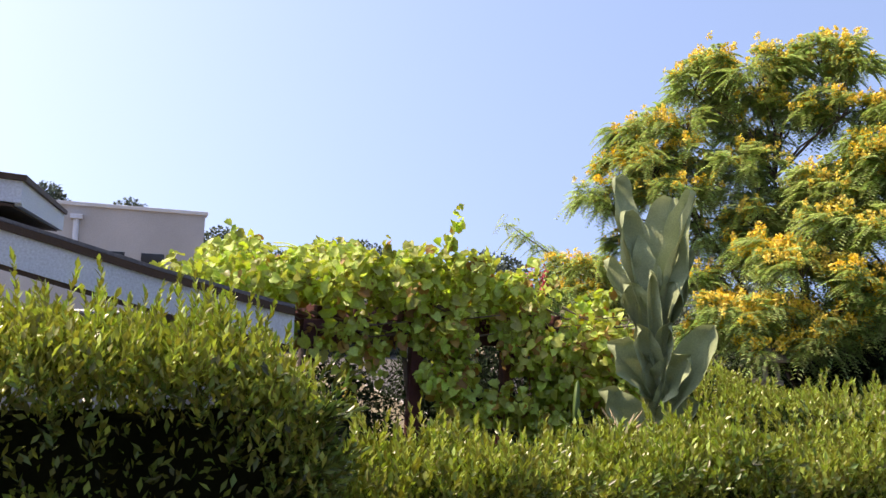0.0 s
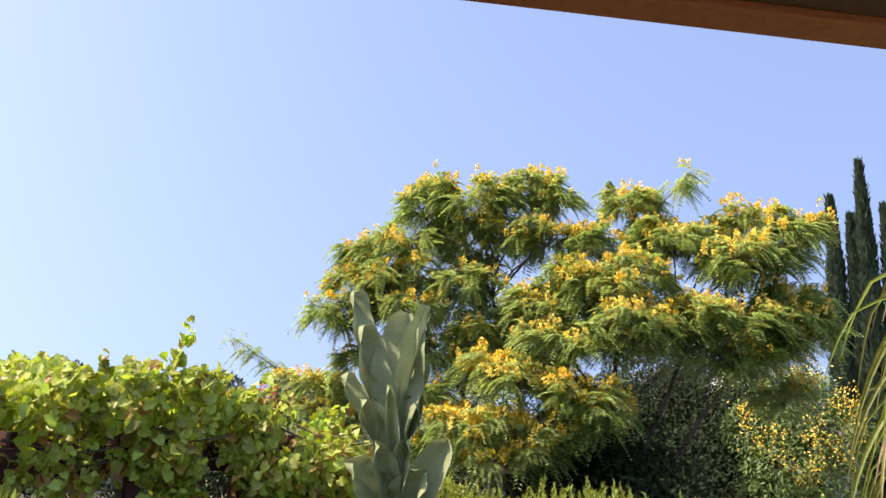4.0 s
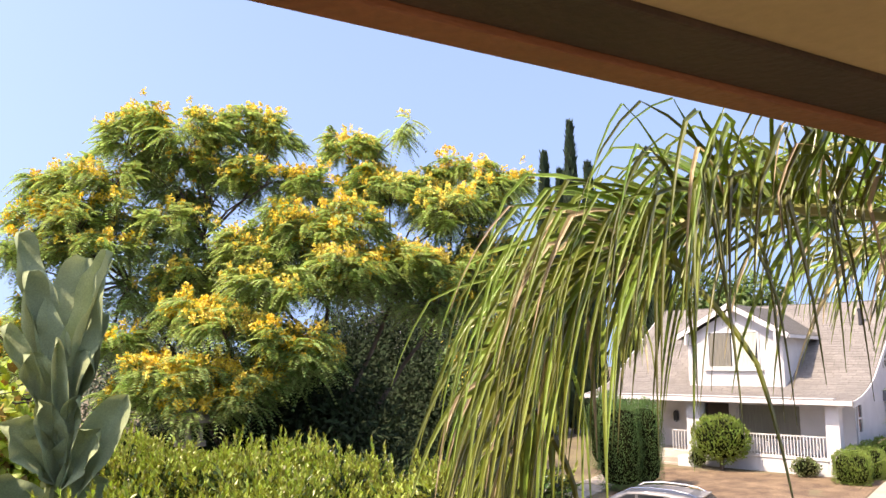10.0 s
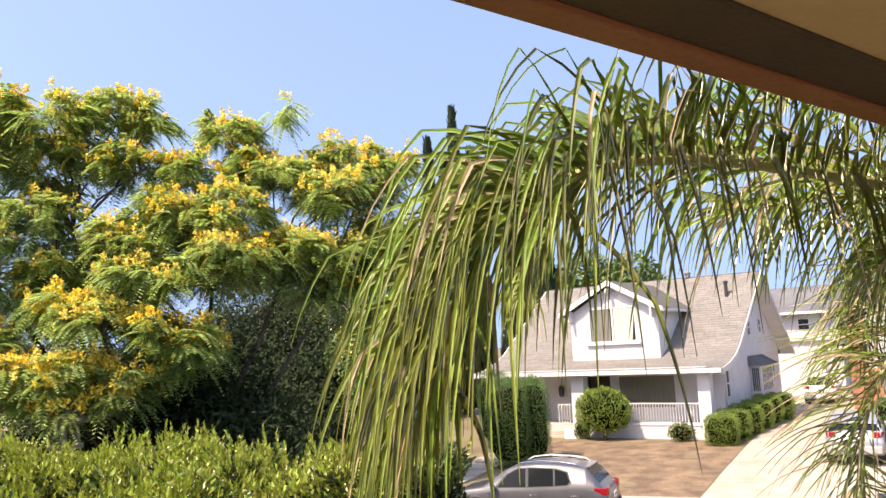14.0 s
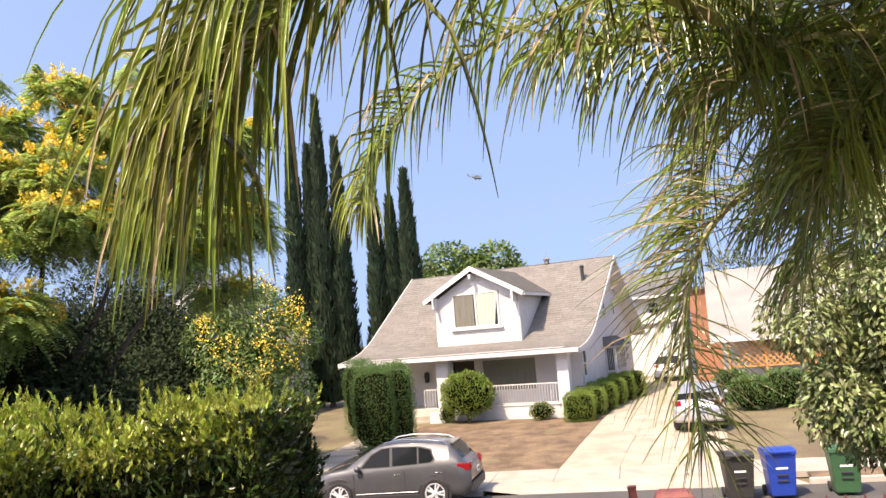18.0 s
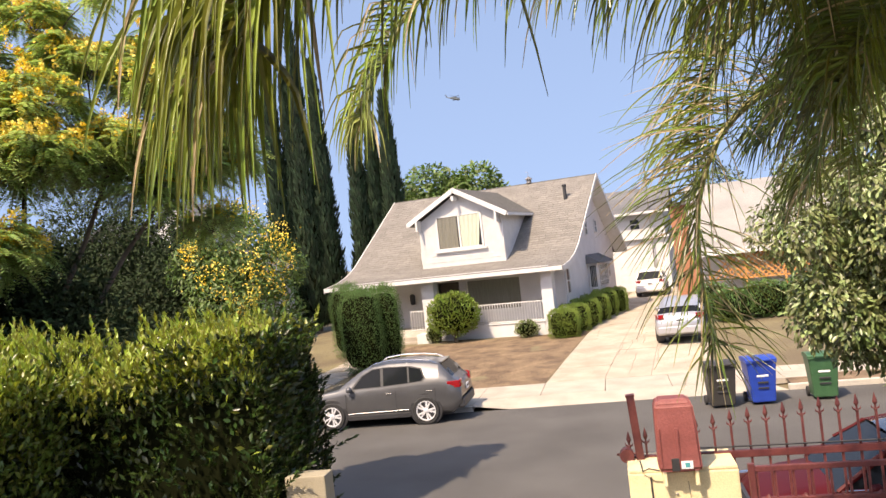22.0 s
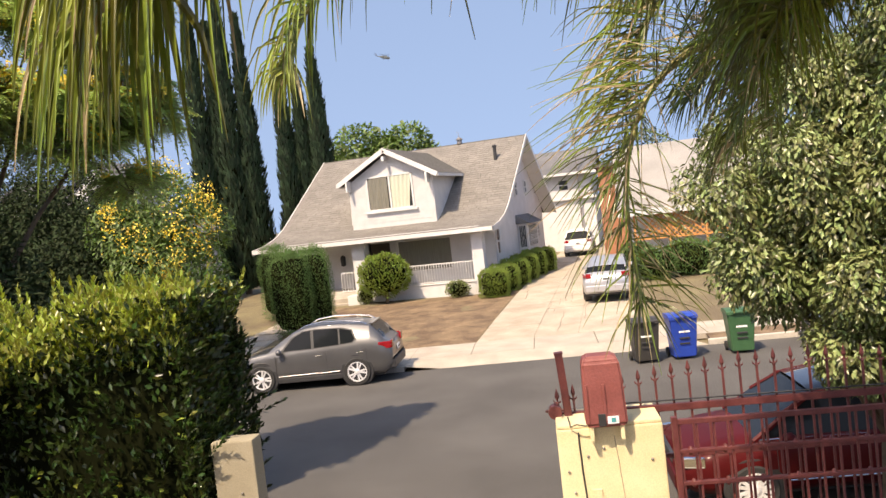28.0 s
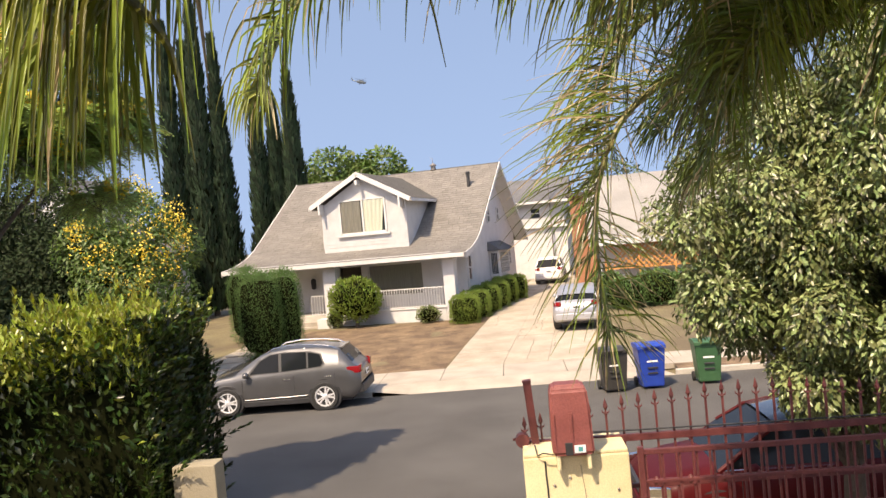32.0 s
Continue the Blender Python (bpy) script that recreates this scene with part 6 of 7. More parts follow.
def vehicle(name, m, label, paint, length, width, hood, house, wheels, radius, roofpaint=None, rails=False, plate_end=True, spokes=10, lampz=(0.86, 1.06), cat="car", roof_from=0.72):
    """A car with its front at x = 0. hood: (x, z) of the body's upper edge; house: side outline of the windows and roof, from the
    windscreen's foot over the roof to the rear window's foot."""
    v = thing(name, m, label, cat)
    hw = width / 2
    sec = []
    for i in range(25):
        x = length * i / 24
        f = i / 24
        nose = 1 - 0.16 * max(0, 1 - f / 0.10) ** 2 - 0.10 * max(0, (f - 0.92) / 0.08) ** 2
        zt = interp(hood, x)
        zb = 0.26 + 0.16 * max(0, 1 - f / 0.05) + 0.16 * max(0, (f - 0.95) / 0.05)
        w = hw * nose
        zm = zb + (zt - zb) * 0.55
        sec.append([(x, -w * 0.90, zb), (x, -w * 0.985, zb + 0.10), (x, -w, zm), (x, -w * 0.985, zt - 0.10), (x, -w * 0.90, zt - 0.01), (x, -w * 0.5, zt + 0.02), (x, w * 0.5, zt + 0.02),
                    (x, w * 0.90, zt - 0.01), (x, w * 0.985, zt - 0.10), (x, w, zm), (x, w * 0.985, zb + 0.10), (x, w * 0.90, zb)])
    if not rails:
        part("body", loft(sec), paint, v, smooth=True)
    zr = max(z for _, z in house)
    zl = min(z for _, z in house)

    def hwz(z):
        return hw * (0.90 - 0.20 * (z - zl) / (zr - zl))

    b = bmesh.new()
    lft = [b.verts.new((x, -hwz(z), z)) for x, z in house]
    rgt = [b.verts.new((x, hwz(z), z)) for x, z in house]
    b.faces.new(lft)
    b.faces.new(rgt[::-1])
    for i in range(len(house)):
        j = (i + 1) % len(house)
        b.faces.new((lft[i], rgt[i], rgt[j], lft[j]))
    bmesh.ops.recalc_face_normals(b, faces=b.faces[:])
    if rails:
        b.free()
        suv_shell(v, paint, length, hw)
    else:
        part("glasshouse", b, M_carglass, v, "dark tinted windows")
    # roof panel over the upper points
    up = [(x, z) for x, z in house if z > zl + roof_from * (zr - zl)]
    rp = bmesh.new()
    rows = []
    for x, z in up:
        w = hwz(z) + 0.012
        rows.append([rp.verts.new(p) for p in ((x, -w, z - 0.03), (x, -w * 0.94, z + 0.02), (x, -w * 0.5, z + 0.045), (x, w * 0.5, z + 0.045), (x, w * 0.94, z + 0.02), (x, w, z - 0.03))])
    for a, c in zip(rows, rows[1:]):
        for k in range(5):
            rp.faces.new((a[k], a[k + 1], c[k + 1], c[k]))
    bmesh.ops.recalc_face_normals(rp, faces=rp.faces[:])
    if not rails:
        part("roof", rp, roofpaint or paint, v, smooth=True)
    # pillars: from the belt to the roof
    fx, fz = house[0]
    rx, rz = house[-1]
    (ux, uz), (wx, wz) = up[0], up[-1]
    mid = (fx + rx) * 0.5
    for sgn in (-1, 1):
        if not rails:
            part("front_pillar", tube([(fx + 0.02, sgn * hwz(fz), fz), (ux, sgn * hwz(uz), uz)], 0.035, 6), paint, v)
            part("centre_pillar", tube([(mid + 0.05, sgn * hwz(zl), zl), (mid, sgn * hwz(zr - 0.05), zr - 0.05)], 0.03, 6), M_plastic, v)
            part("cant_rail", tube([(x, sgn * (hwz(z) + 0.004), z - 0.01) for x, z in house[1:-1]], 0.034, 6), paint, v)
            q = bmesh.new()
            pts = [(rx - 0.30, zl - 0.01), (rx + 0.02, zl - 0.01), (wx + 0.03, wz), (wx - 0.12, wz)]
            q.faces.new([q.verts.new((x, sgn * (hwz(z) + 0.012), z)) for x, z in pts])
            q2 = bmesh.ops.extrude_face_region(q, geom=q.faces[:])
            for e in q2["geom"]:
                if isinstance(e, bmesh.types.BMVert):
                    e.co.y -= sgn * 0.05
            bmesh.ops.recalc_face_normals(q, faces=q.faces[:])
            part("rear_pillar", q, paint, v)
            part("window_trim", tube([(fx + 0.1, sgn * (hwz(zl) + 0.012), zl + 0.015), (rx - 0.45, sgn * (hwz(zl) + 0.012), zl + 0.015)], 0.008, 5), M_chrome, v)
        else:
            part("sill_cladding", box(wheels[0] + radius + 0.06, wheels[1] - radius - 0.06, min(sgn * hw * 0.86, sgn * (hw * 0.99 + 0.006)), max(sgn * hw * 0.86, sgn * (hw * 0.99 + 0.006)), 0.22, 0.36, 0.02), M_plastic, v, "black lower cladding")
        part("sill_trim", tube([(wheels[0] + radius + 0.1, sgn * (hw * 0.995), 0.40), (wheels[1] - radius - 0.1, sgn * (hw * 0.995), 0.42)], 0.010, 5), M_chrome, v)
        mir = part("mirror", lathe([(0.01, -0.09), (0.075, -0.06), (0.085, 0.03), (0.03, 0.08)], 10, m=pose(fx + 0.42, sgn * (hw + 0.07), zl + 0.05, 0, 90)), paint, v, smooth=True)
        part("mirror_arm", box(fx + 0.38, fx + 0.44, min(sgn * (hw - 0.08), sgn * (hw + 0.04)), max(sgn * (hw - 0.08), sgn * (hw + 0.04)), zl, zl + 0.04), M_plastic, mir)
        for hx in (mid - 0.18, rx - 0.72):
            part("door_handle", box(hx - 0.09, hx + 0.09, sgn * hw * 0.985 - 0.014, sgn * hw * 0.985 + 0.014, zl - 0.16, zl - 0.125, 0.008), M_chrome if rails else paint, v)
        for dx in (fx + 0.28, mid + 0.02, rx - 0.55):
            part("door_seam", box(dx - 0.004, dx + 0.004, sgn * hw - 0.005, sgn * hw + 0.003, 0.42, zl - 0.06), M_plastic, v)
        if rails:
            ry = hw * 0.66
            part("roof_rail", tube([(x, sgn * ry, interp(SUV_TOP, x) + dz) for x, dz in ((1.95, -0.02), (2.12, 0.035), (2.6, 0.05), (3.2, 0.045), (3.6, 0.03), (3.78, -0.03))], 0.017, 6), M_chrome, v, "bright roof rail")
        tl = box(length - 0.36, length - 0.02, -0.022, 0.022, lampz[0] + 0.02, lampz[1] - 0.03, 0.012, m=Matrix.Translation((0, sgn * (hw * 0.90 - 0.008), 0)) @ Matrix.Translation((length, 0, 0)) @ Matrix.Rotation(sgn * -0.17, 4, "Z") @ Matrix.Translation((-length, 0, 0)))
        part("tail_lamp", tl, M_tail, v, "red tail lamp")
        tl = box(length - 0.05, length + 0.004, min(sgn * hw * 0.62, sgn * hw * 0.84), max(sgn * hw * 0.62, sgn * hw * 0.84), lampz[0] + 0.02, lampz[1] - 0.02, 0.015)
        part("tail_lamp", tl, M_tail, v, "red tail lamp")
        part("headlamp", box(0.03, 0.36, -0.03, 0.03, 0.62, 0.76, 0.02, m=Matrix.Translation((0, sgn * hw * 0.86, 0)) @ Matrix.Rotation(sgn * 0.25, 4, "Z")), M_chrome, v, "clear headlamp")
    part("rear_bumper", box(length - 0.16, length + 0.045, -hw * 0.88, hw * 0.88, 0.36, 0.60, 0.04), M_plastic if rails else paint, v, "rear bumper")
    part("front_bumper", box(-0.03, 0.16, -hw * 0.80, hw * 0.80, 0.30, 0.52, 0.04), M_plastic if rails else paint, v)
    part("grille", box(-0.012, 0.04, -0.45, 0.45, 0.58, 0.70, 0.01), M_plastic, v)
    pl = part("number_plate", box(length + 0.01, length + 0.03, -0.16, 0.16, 0.74, 0.89, 0.006), M_plate, v)
    part("plate_bar", box(length + 0.03, length + 0.033, -0.12, 0.12, 0.79, 0.84), M_plastic, pl)
    part("underbody", box(0.3, length - 0.3, -hw * 0.82, hw * 0.82, 0.2, 0.34), M_plastic, v)
    # wheels
    tyre = lathe([(radius * 0.66, -0.10), (radius * 0.94, -0.105), (radius, -0.07), (radius, 0.07), (radius * 0.94, 0.105), (radius * 0.66, 0.10)], 28, caps=False)
    tyre.transform(Matrix.Rotation(math.pi / 2, 4, "X"))
    tmesh = bpy.data.meshes.new("tyre")
    tyre.to_mesh(tmesh), tyre.free()
    rim = lathe([(radius * 0.72, 0.0), (radius * 0.72, 0.105), (radius * 0.655, 0.105), (radius * 0.63, 0.06)], 28, caps=False)
    for k in range(spokes):
        a = 2 * math.pi * (k // 2) / (spokes / 2) + (0.20 if k % 2 else -0.20)
        rim = box(0.05, radius * 0.64, -0.022, 0.022, 0.055, 0.095, 0.006, rim, Matrix.Rotation(a, 4, "Z"))
    rim = lathe([(0.075, 0.03), (0.075, 0.10), (0.04, 0.115)], 14, rim)
    rim.transform(Matrix.Rotation(math.pi / 2, 4, "X"))
    rmesh = bpy.data.meshes.new("rim")
    rim.to_mesh(rmesh), rim.free()
    disc = lathe([(0.02, 0.0), (radius * 0.7, 0.0), (radius * 0.7, 0.01), (0.02, 0.012)], 24)
    disc.transform(Matrix.Rotation(math.pi / 2, 4, "X"))
    dmesh = bpy.data.meshes.new("brake_disc")
    disc.to_mesh(dmesh), disc.free()
    for wx_ in wheels:
        for sgn in (-1, 1):
            arch = lathe([(radius + 0.075, -0.25), (radius + 0.075, 0.0), (radius + 0.06, 0.008), (0.05, 0.009)], 28, m=Matrix.Translation((wx_, sgn * (hw - 0.012), radius + 0.02)) @ Matrix.Rotation(-sgn * math.pi / 2, 4, "X"))
            part("wheel_arch", arch, M_plastic, v)
            wh = new("wheel")
            wh.parent = v
            wh.matrix_basis = pose(wx_, sgn * (hw - 0.07), radius, 0, 0, 0 if sgn < 0 else 180)
            solid("tyre", tmesh, M_tyre, wh)
            solid("rim", rmesh, M_alloy, wh)
            solid("brake_disc", dmesh, M_plastic, wh)
    return v


# grey compact SUV at the far kerb, nose to the left
suv = vehicle("suv", pose(-8.05, 20.16, 0.0), "dark grey compact SUV with alloy wheels parked at the kerb", M_suv, 4.43, 1.81,
              [(0, 0.72), (0.12, 0.86), (0.5, 0.97), (1.1, 1.04), (2.2, 1.06), (3.6, 1.12), (4.2, 1.12), (4.36, 1.0), (4.43, 0.80)],
              [(1.0, 1.01), (1.35, 1.28), (1.7, 1.50), (2.0, 1.60), (2.5, 1.645), (3.1, 1.64), (3.6, 1.60), (3.98, 1.54), (4.30, 1.10)], (0.86, 3.46), 0.365, rails=True, lampz=(0.88, 1.11))
silver = vehicle("hatchback", pose(3.2, 32.4, ground_z(30) + 0.04, rz=-96.5), "silver hatchback parked on the driveway, seen from behind", M_silver, 4.4, 1.76,
                 [(0, 0.66), (0.12, 0.78), (0.5, 0.90), (1.1, 1.00), (2.2, 1.0), (3.6, 1.04), (4.2, 1.06), (4.33, 0.98), (4.4, 0.80)],
                 [(0.8, 0.96), (1.4, 1.30), (1.9, 1.46), (2.4, 1.49), (3.0, 1.44), (3.6, 1.32), (3.95, 1.22), (4.2, 1.05)], (0.85, 3.5), 0.31, roof_from=0.45)
wsuv = vehicle("suv", pose(3.3, 53.6, ground_z(50) + 0.04, rz=-96.5), "white crossover parked by the garage, seen from behind", M_carwhite, 4.4, 1.8,
               [(0, 0.72), (0.12, 0.84), (0.5, 0.97), (1.1, 1.06), (2.2, 1.06), (3.6, 1.10), (4.2, 1.08), (4.36, 0.98), (4.4, 0.80)],
               [(1.0, 1.03), (1.45, 1.36), (1.85, 1.56), (2.4, 1.62), (3.0, 1.62), (3.6, 1.56), (3.95, 1.48), (4.25, 1.08)], (0.86, 3.46), 0.34)
redcar = vehicle("sedan", pose(1.92, 10.32, 0.0), "dark red sedan with a dark roof parked behind the iron gate", M_carred, 4.7, 1.78,
                 [(0, 0.62), (0.12, 0.74), (0.6, 0.86), (1.3, 0.95), (2.4, 0.95), (3.6, 0.97), (4.4, 0.98), (4.6, 0.92), (4.7, 0.72)],
                 [(0.95, 0.90), (1.35, 1.20), (1.75, 1.42), (2.2, 1.50), (2.8, 1.50), (3.3, 1.43), (3.7, 1.28), (4.15, 0.98)], (0.92, 3.65), 0.31, roofpaint=M_cardark, spokes=14)
vehicle("sedan", pose(6.8, 19.6, 0.0), "dark car at the kerb half hidden by the fig tree", M_cardark, 4.6, 1.78,
        [(0, 0.62), (0.12, 0.74), (0.6, 0.86), (1.3, 0.95), (2.4, 0.95), (3.6, 0.97), (4.4, 0.98), (4.5, 0.92), (4.6, 0.72)],
        [(0.95, 0.90), (1.35, 1.20), (1.75, 1.42), (2.2, 1.50), (2.8, 1.50), (3.3, 1.43), (3.7, 1.28), (4.15, 0.98)], (0.92, 3.65), 0.31)
vehicle("sedan", pose(-29.5, 10.2, 0.0), "white car parked along the street beyond the vine", M_carwhite, 4.6, 1.78,
        [(0, 0.62), (0.12, 0.74), (0.6, 0.86), (1.3, 0.95), (2.4, 0.95), (3.6, 0.97), (4.4, 0.98), (4.5, 0.92), (4.6, 0.72)],
        [(0.95, 0.90), (1.35, 1.20), (1.75, 1.42), (2.2, 1.50), (2.8, 1.50), (3.3, 1.43), (3.7, 1.28), (4.15, 0.98)], (0.92, 3.65), 0.31)


# ---- rubbish bins at the kerb ----
def bin_(x, y, material, colour, w, h, turn):
    t = thing("wheelie_bin", pose(x, y, 0.0, rz=turn), colour + " plastic wheeled rubbish bin at the kerb", "rubbish bin", "bins at the kerb")
    b = loft([[(-w * .38, -w * .40, 0.06), (w * .38, -w * .40, 0.06), (w * .38, w * .40, 0.06), (-w * .38, w * .40, 0.06)],
              [(-w * .40, -w * .43, 0.3), (w * .40, -w * .43, 0.3), (w * .40, w * .43, 0.3), (-w * .40, w * .43, 0.3)],
              [(-w * .47, -w * .52, h * .86), (w * .47, -w * .52, h * .86), (w * .47, w * .52, h * .86), (-w * .47, w * .52, h * .86)],
              [(-w * .47, -w * .52, h * .93), (w * .47, -w * .52, h * .93), (w * .47, w * .52, h * .93), (-w * .47, w * .52, h * .93)]])
    bmesh.ops.bevel(b, geom=b.edges[:], offset=0.025, segments=2, affect="EDGES")
    body = part("body", b, material, t)
    part("rim", box(-w * .5, w * .5, -w * .555, w * .555, h * .885, h * .925, 0.012), material, t)
    lid = part("lid", prism([(-w * .56, h * .93), (w * .58, h * .93), (w * .56, h * .965), (w * .2, h * 1.0), (-w * .3, h * 1.0), (-w * .55, h * .965)], -w * .5, w * .5, m=Matrix.Rotation(math.pi / 2, 4, "Z"), bevel=0.012), material, t)
    part("lid_handle", box(-w * .3, w * .3, -w * .63, -w * .56, h * .93, h * .965, 0.01), material, lid)
    part("axle_bar", tube([(-w * .45, w * .42, 0.12), (w * .45, w * .42, 0.12)], 0.02, 6), M_plastic, t)
    for sx in (-1, 1):
        part("wheel", lathe([(0.03, -0.03), (0.12, -0.03), (0.12, 0.03), (0.03, 0.03)], 16, m=Matrix.Translation((sx * w * .44, w * .44, 0.12)) @ Matrix.Rotation(math.pi / 2, 4, "Y")), M_tyre, t)
    part("label_bars", box(-0.13, 0.13, -0.006, 0.0, 0, 0.045, m=Matrix.Translation((0, -w * .485, h * .60)) @ Matrix.Rotation(-0.09, 4, "X")), M_white_ink, t, "white printed bar")
    for k, z in enumerate((0.48, 0.36)):
        part("grab_bar", box(-0.12, 0.12, -0.03, 0.02, -0.02, 0.02, 0.008, m=Matrix.Translation((0, -w * (.47 - 0.03 * k), h * z))), M_plastic, t)
    return t


bin_(2.77, 19.1, M_binblack, "black", 0.70, 1.10, 4)
bin_(3.70, 19.2, M_binblue, "blue", 0.70, 1.13, 3)
bin_(5.12, 19.3, M_bingreen, "green", 0.68, 1.10, -3)

# ---- gate piers, gate opener, iron fence and gate ----
pier = thing("gate_pier", pose(0.82, 4.92, 1.3), "cream stucco gate pier with cracked plaster", "pier")
part("body", box(-0.36, 0.36, -0.22, 0.22, -0.2, 1.345, 0.012), M_yellowwall, pier)
part("cap", box(-0.355, 0.355, -0.215, 0.215, 1.346, 1.372, 0.008), M_yellowwall, pier)
rr = random.Random(3)
for x0, zs in ((-0.21, 1.32), (0.03, 1.28)):
    pts, x, z = [], x0, zs
    while z > -0.1:
        pts.append((x, -0.222, z))
        z -= 0.09
        x += rr.uniform(-0.006, 0.012)
    part("conduit" if x0 < 0 else "crack", tube(pts, 0.007 if x0 < 0 else 0.003, 6), M_plastic if x0 < 0 else M_stone, pier, "thin dark cable" if x0 < 0 else "hairline crack in the plaster")
for i, (x, z) in enumerate(((-0.16, 1.15), (-0.3, 1.05), (-0.27, 0.9), (-0.13, 0.8), (-0.05, 1.2), (0.27, 1.1))):
    part("bolt", lathe([(0.010, 0), (0.010, 0.008), (0.004, 0.012)], 8, m=pose(x, -0.221, z, 90)), M_metal, pier)
part("socket_box", box(-0.16, -0.09, -0.235, -0.22, 0.82, 0.92, 0.004), M_yellowwall, pier)
op = thing("gate_opener", pose(0.80, 4.70, 2.607), "red-brown gate motor box with white sticker on the pier", "gate opener")
b = loft([[(-.115, -.09, 0.06), (.13, -.09, 0.06), (.13, .11, 0.06), (-.115, .11, 0.06)], [(-.135, -.11, 0.0 + .08), (.145, -.11, .08), (.145, .11, .08), (-.135, .11, .08)],
          [(-.13, -.10, .38), (.135, -.10, .38), (.135, .11, .38), (-.13, .11, .38)], [(-.125, -.09, .505), (.125, -.09, .505), (.125, .11, .505), (-.125, .11, .505)],
          [(-.10, -.06, .54), (.10, -.06, .54), (.10, .10, .54), (-.10, .10, .54)]])
bmesh.ops.bevel(b, geom=b.edges[:], offset=0.014, segments=3, affect="EDGES")
part("housing", b, M_rust, op, smooth=False)
part("rib", box(-0.01, 0.012, -.114, -.10, .10, .36, 0.004), M_rust, op)
part("rib", box(-.115, -.105, -.113, -.10, .10, .36, 0.003), M_rust, op)
part("lock_plate", box(-.05, 0.0, -.118, -.105, .075, .16, 0.004), M_plastic, op)
stk = part("sticker", box(0.01, .085, -.1185, -.11, .09, .14), M_sticker, op, "white and teal sticker")
part("print_bar", box(0.035, .065, -.120, -.1186, .10, .13), M_teal, stk)
for x in (-.10, .105):
    part("bracket", box(x - .013, x + .013, -.09, .10, -.03, .07, 0.004), M_yellowwall, op)
part("wire", tube([(-.13, -.06, .07), (-.2, -.07, .09), (-.24, -.02, .06), (-.25, .1, .1)], 0.005, 5), M_plastic, op)
post = thing("gate_post", pose(0.56, 4.98, 2.66, 0, -3.5, 0), "leaning maroon steel gate post on the pier", "post")
part("upright", box(-.028, .028, -.028, .028, -0.02, .46, 0.004), M_iron, post)
part("cap", box(-.032, .032, -.032, .032, .46, .475, 0.003), M_iron, post)
part("roller", lathe([(.02, -.04), (.05, -.04), (.05, .04), (.02, .04)], 12, m=pose(-.09, 0, .05, 90)), M_iron, post)
part("bolt_rod", tube([(-.16, 0, .06), (.0, 0, .05)], 0.01, 6), M_iron, post)

hp = thing("gate_pier", pose(-1.90, 5.0, 1.3), "stucco pier at the end of the hedge, its shade put into the beige", "pier")
part("body", box(-0.16, 0.16, 4.74 - 5.0, 4.92 - 5.0, -0.2, 1.44, 0.012), M_beige, hp)
part("crack", tube([(0.02, -0.262, 1.0), (0.05, -0.262, 0.8), (0.03, -0.262, 0.6)], 0.003, 5), M_stone, hp)
part("bolt", lathe([(0.010, 0), (0.010, 0.008), (0.004, 0.012)], 8, m=pose(0.04, -0.261, 1.05, 90)), M_metal, hp)


def picket_mesh(h, spears):
    """A square bar, on the fence with a collar and a fleur spear head."""
    b = box(-.0075, .0075, -.0075, .0075, 0, h, 0)
    if spears:
        b = lathe([(.008, h - .01), (.014, h), (.008, h + .012)], 6, b)
        for sgn in (-1, 1):
            b = tube([(0, 0, h + .005), (sgn * .022, 0, h + .012), (sgn * .028, 0, h + .03)], [.006, .006, .002], 5, b)
        b = lathe([(.005, h), (.007, h + .03), (.017, h + .05), (.012, h + .075), (.001, h + .115)], 6, b)
    me = bpy.data.meshes.new("picket")
    b.to_mesh(me), b.free()
    return me


def iron_panel(name, m, label, length, rails, zp, heights, step, spears=True):
    f = thing(name, m, label, "gate" if "gate" in name else "fence")
    for z, th in rails:
        part("rail", box(0, length, -.018, .018, z - th / 2, z + th / 2, 0.004), M_iron, f)
    n = int(length / step)
    cache = {}
    for i in range(n + 1):
        h = round(heights(i / n), 2)
        if h not in cache:
            cache[h] = picket_mesh(h, spears)
        o = solid("picket", cache[h], M_iron, f)
        o.location = (0.03 + i * step, 0, zp)
    return f


fa = iron_panel("iron_fence", pose(0.46, 5.02, 1.26), "maroon wrought-iron fence with spear finials", 4.2, ((1.40, .05), (1.05, .03), (0.3, .03)), 0.12,
                lambda f: 1.37 + 0.16 * math.sin(math.pi * min(1, max(0, f * 1.35))), 0.118)
part("wire", tube([(0.3, -.02, 1.46), (1.5, -.02, 1.45), (4.0, -.02, 1.44)], 0.006, 5), M_plastic, fa)
gt = iron_panel("iron_gate", pose(1.245, 4.62, 1.26), "maroon iron sliding gate of square bars and cross rails", 3.4, ((1.405, .034), (1.205, .024), (0.985, .024), (0.765, .034), (0.12, .03)), 0.1,
                lambda f: 1.30, 0.112, spears=False)
for x in (0.0, 3.38):
    part("stile", box(x - .02, x + .02, -.02, .02, 0.05, 1.44, 0.004), M_iron, gt)
col = None
for i in range(15):
    for zz in (1.205, 0.985):
        o = lathe([(.006, -.03), (.020, -.012), (.020, .012), (.006, .03)], 6)
        if col is None:
            col = part("collar", o, M_iron, gt)
            col.location = (0.09 + i * 0.224, 0, zz)
        else:
            o.free()
            shared(col, 0.09 + i * 0.224, 0, zz)

# ---- neighbour's roof beside the hedge ----
nb = thing("neighbour_house", pose(-5.7, -2.4, 0), "white-fasciaed house with dark roof edges beyond the hedge", "house")


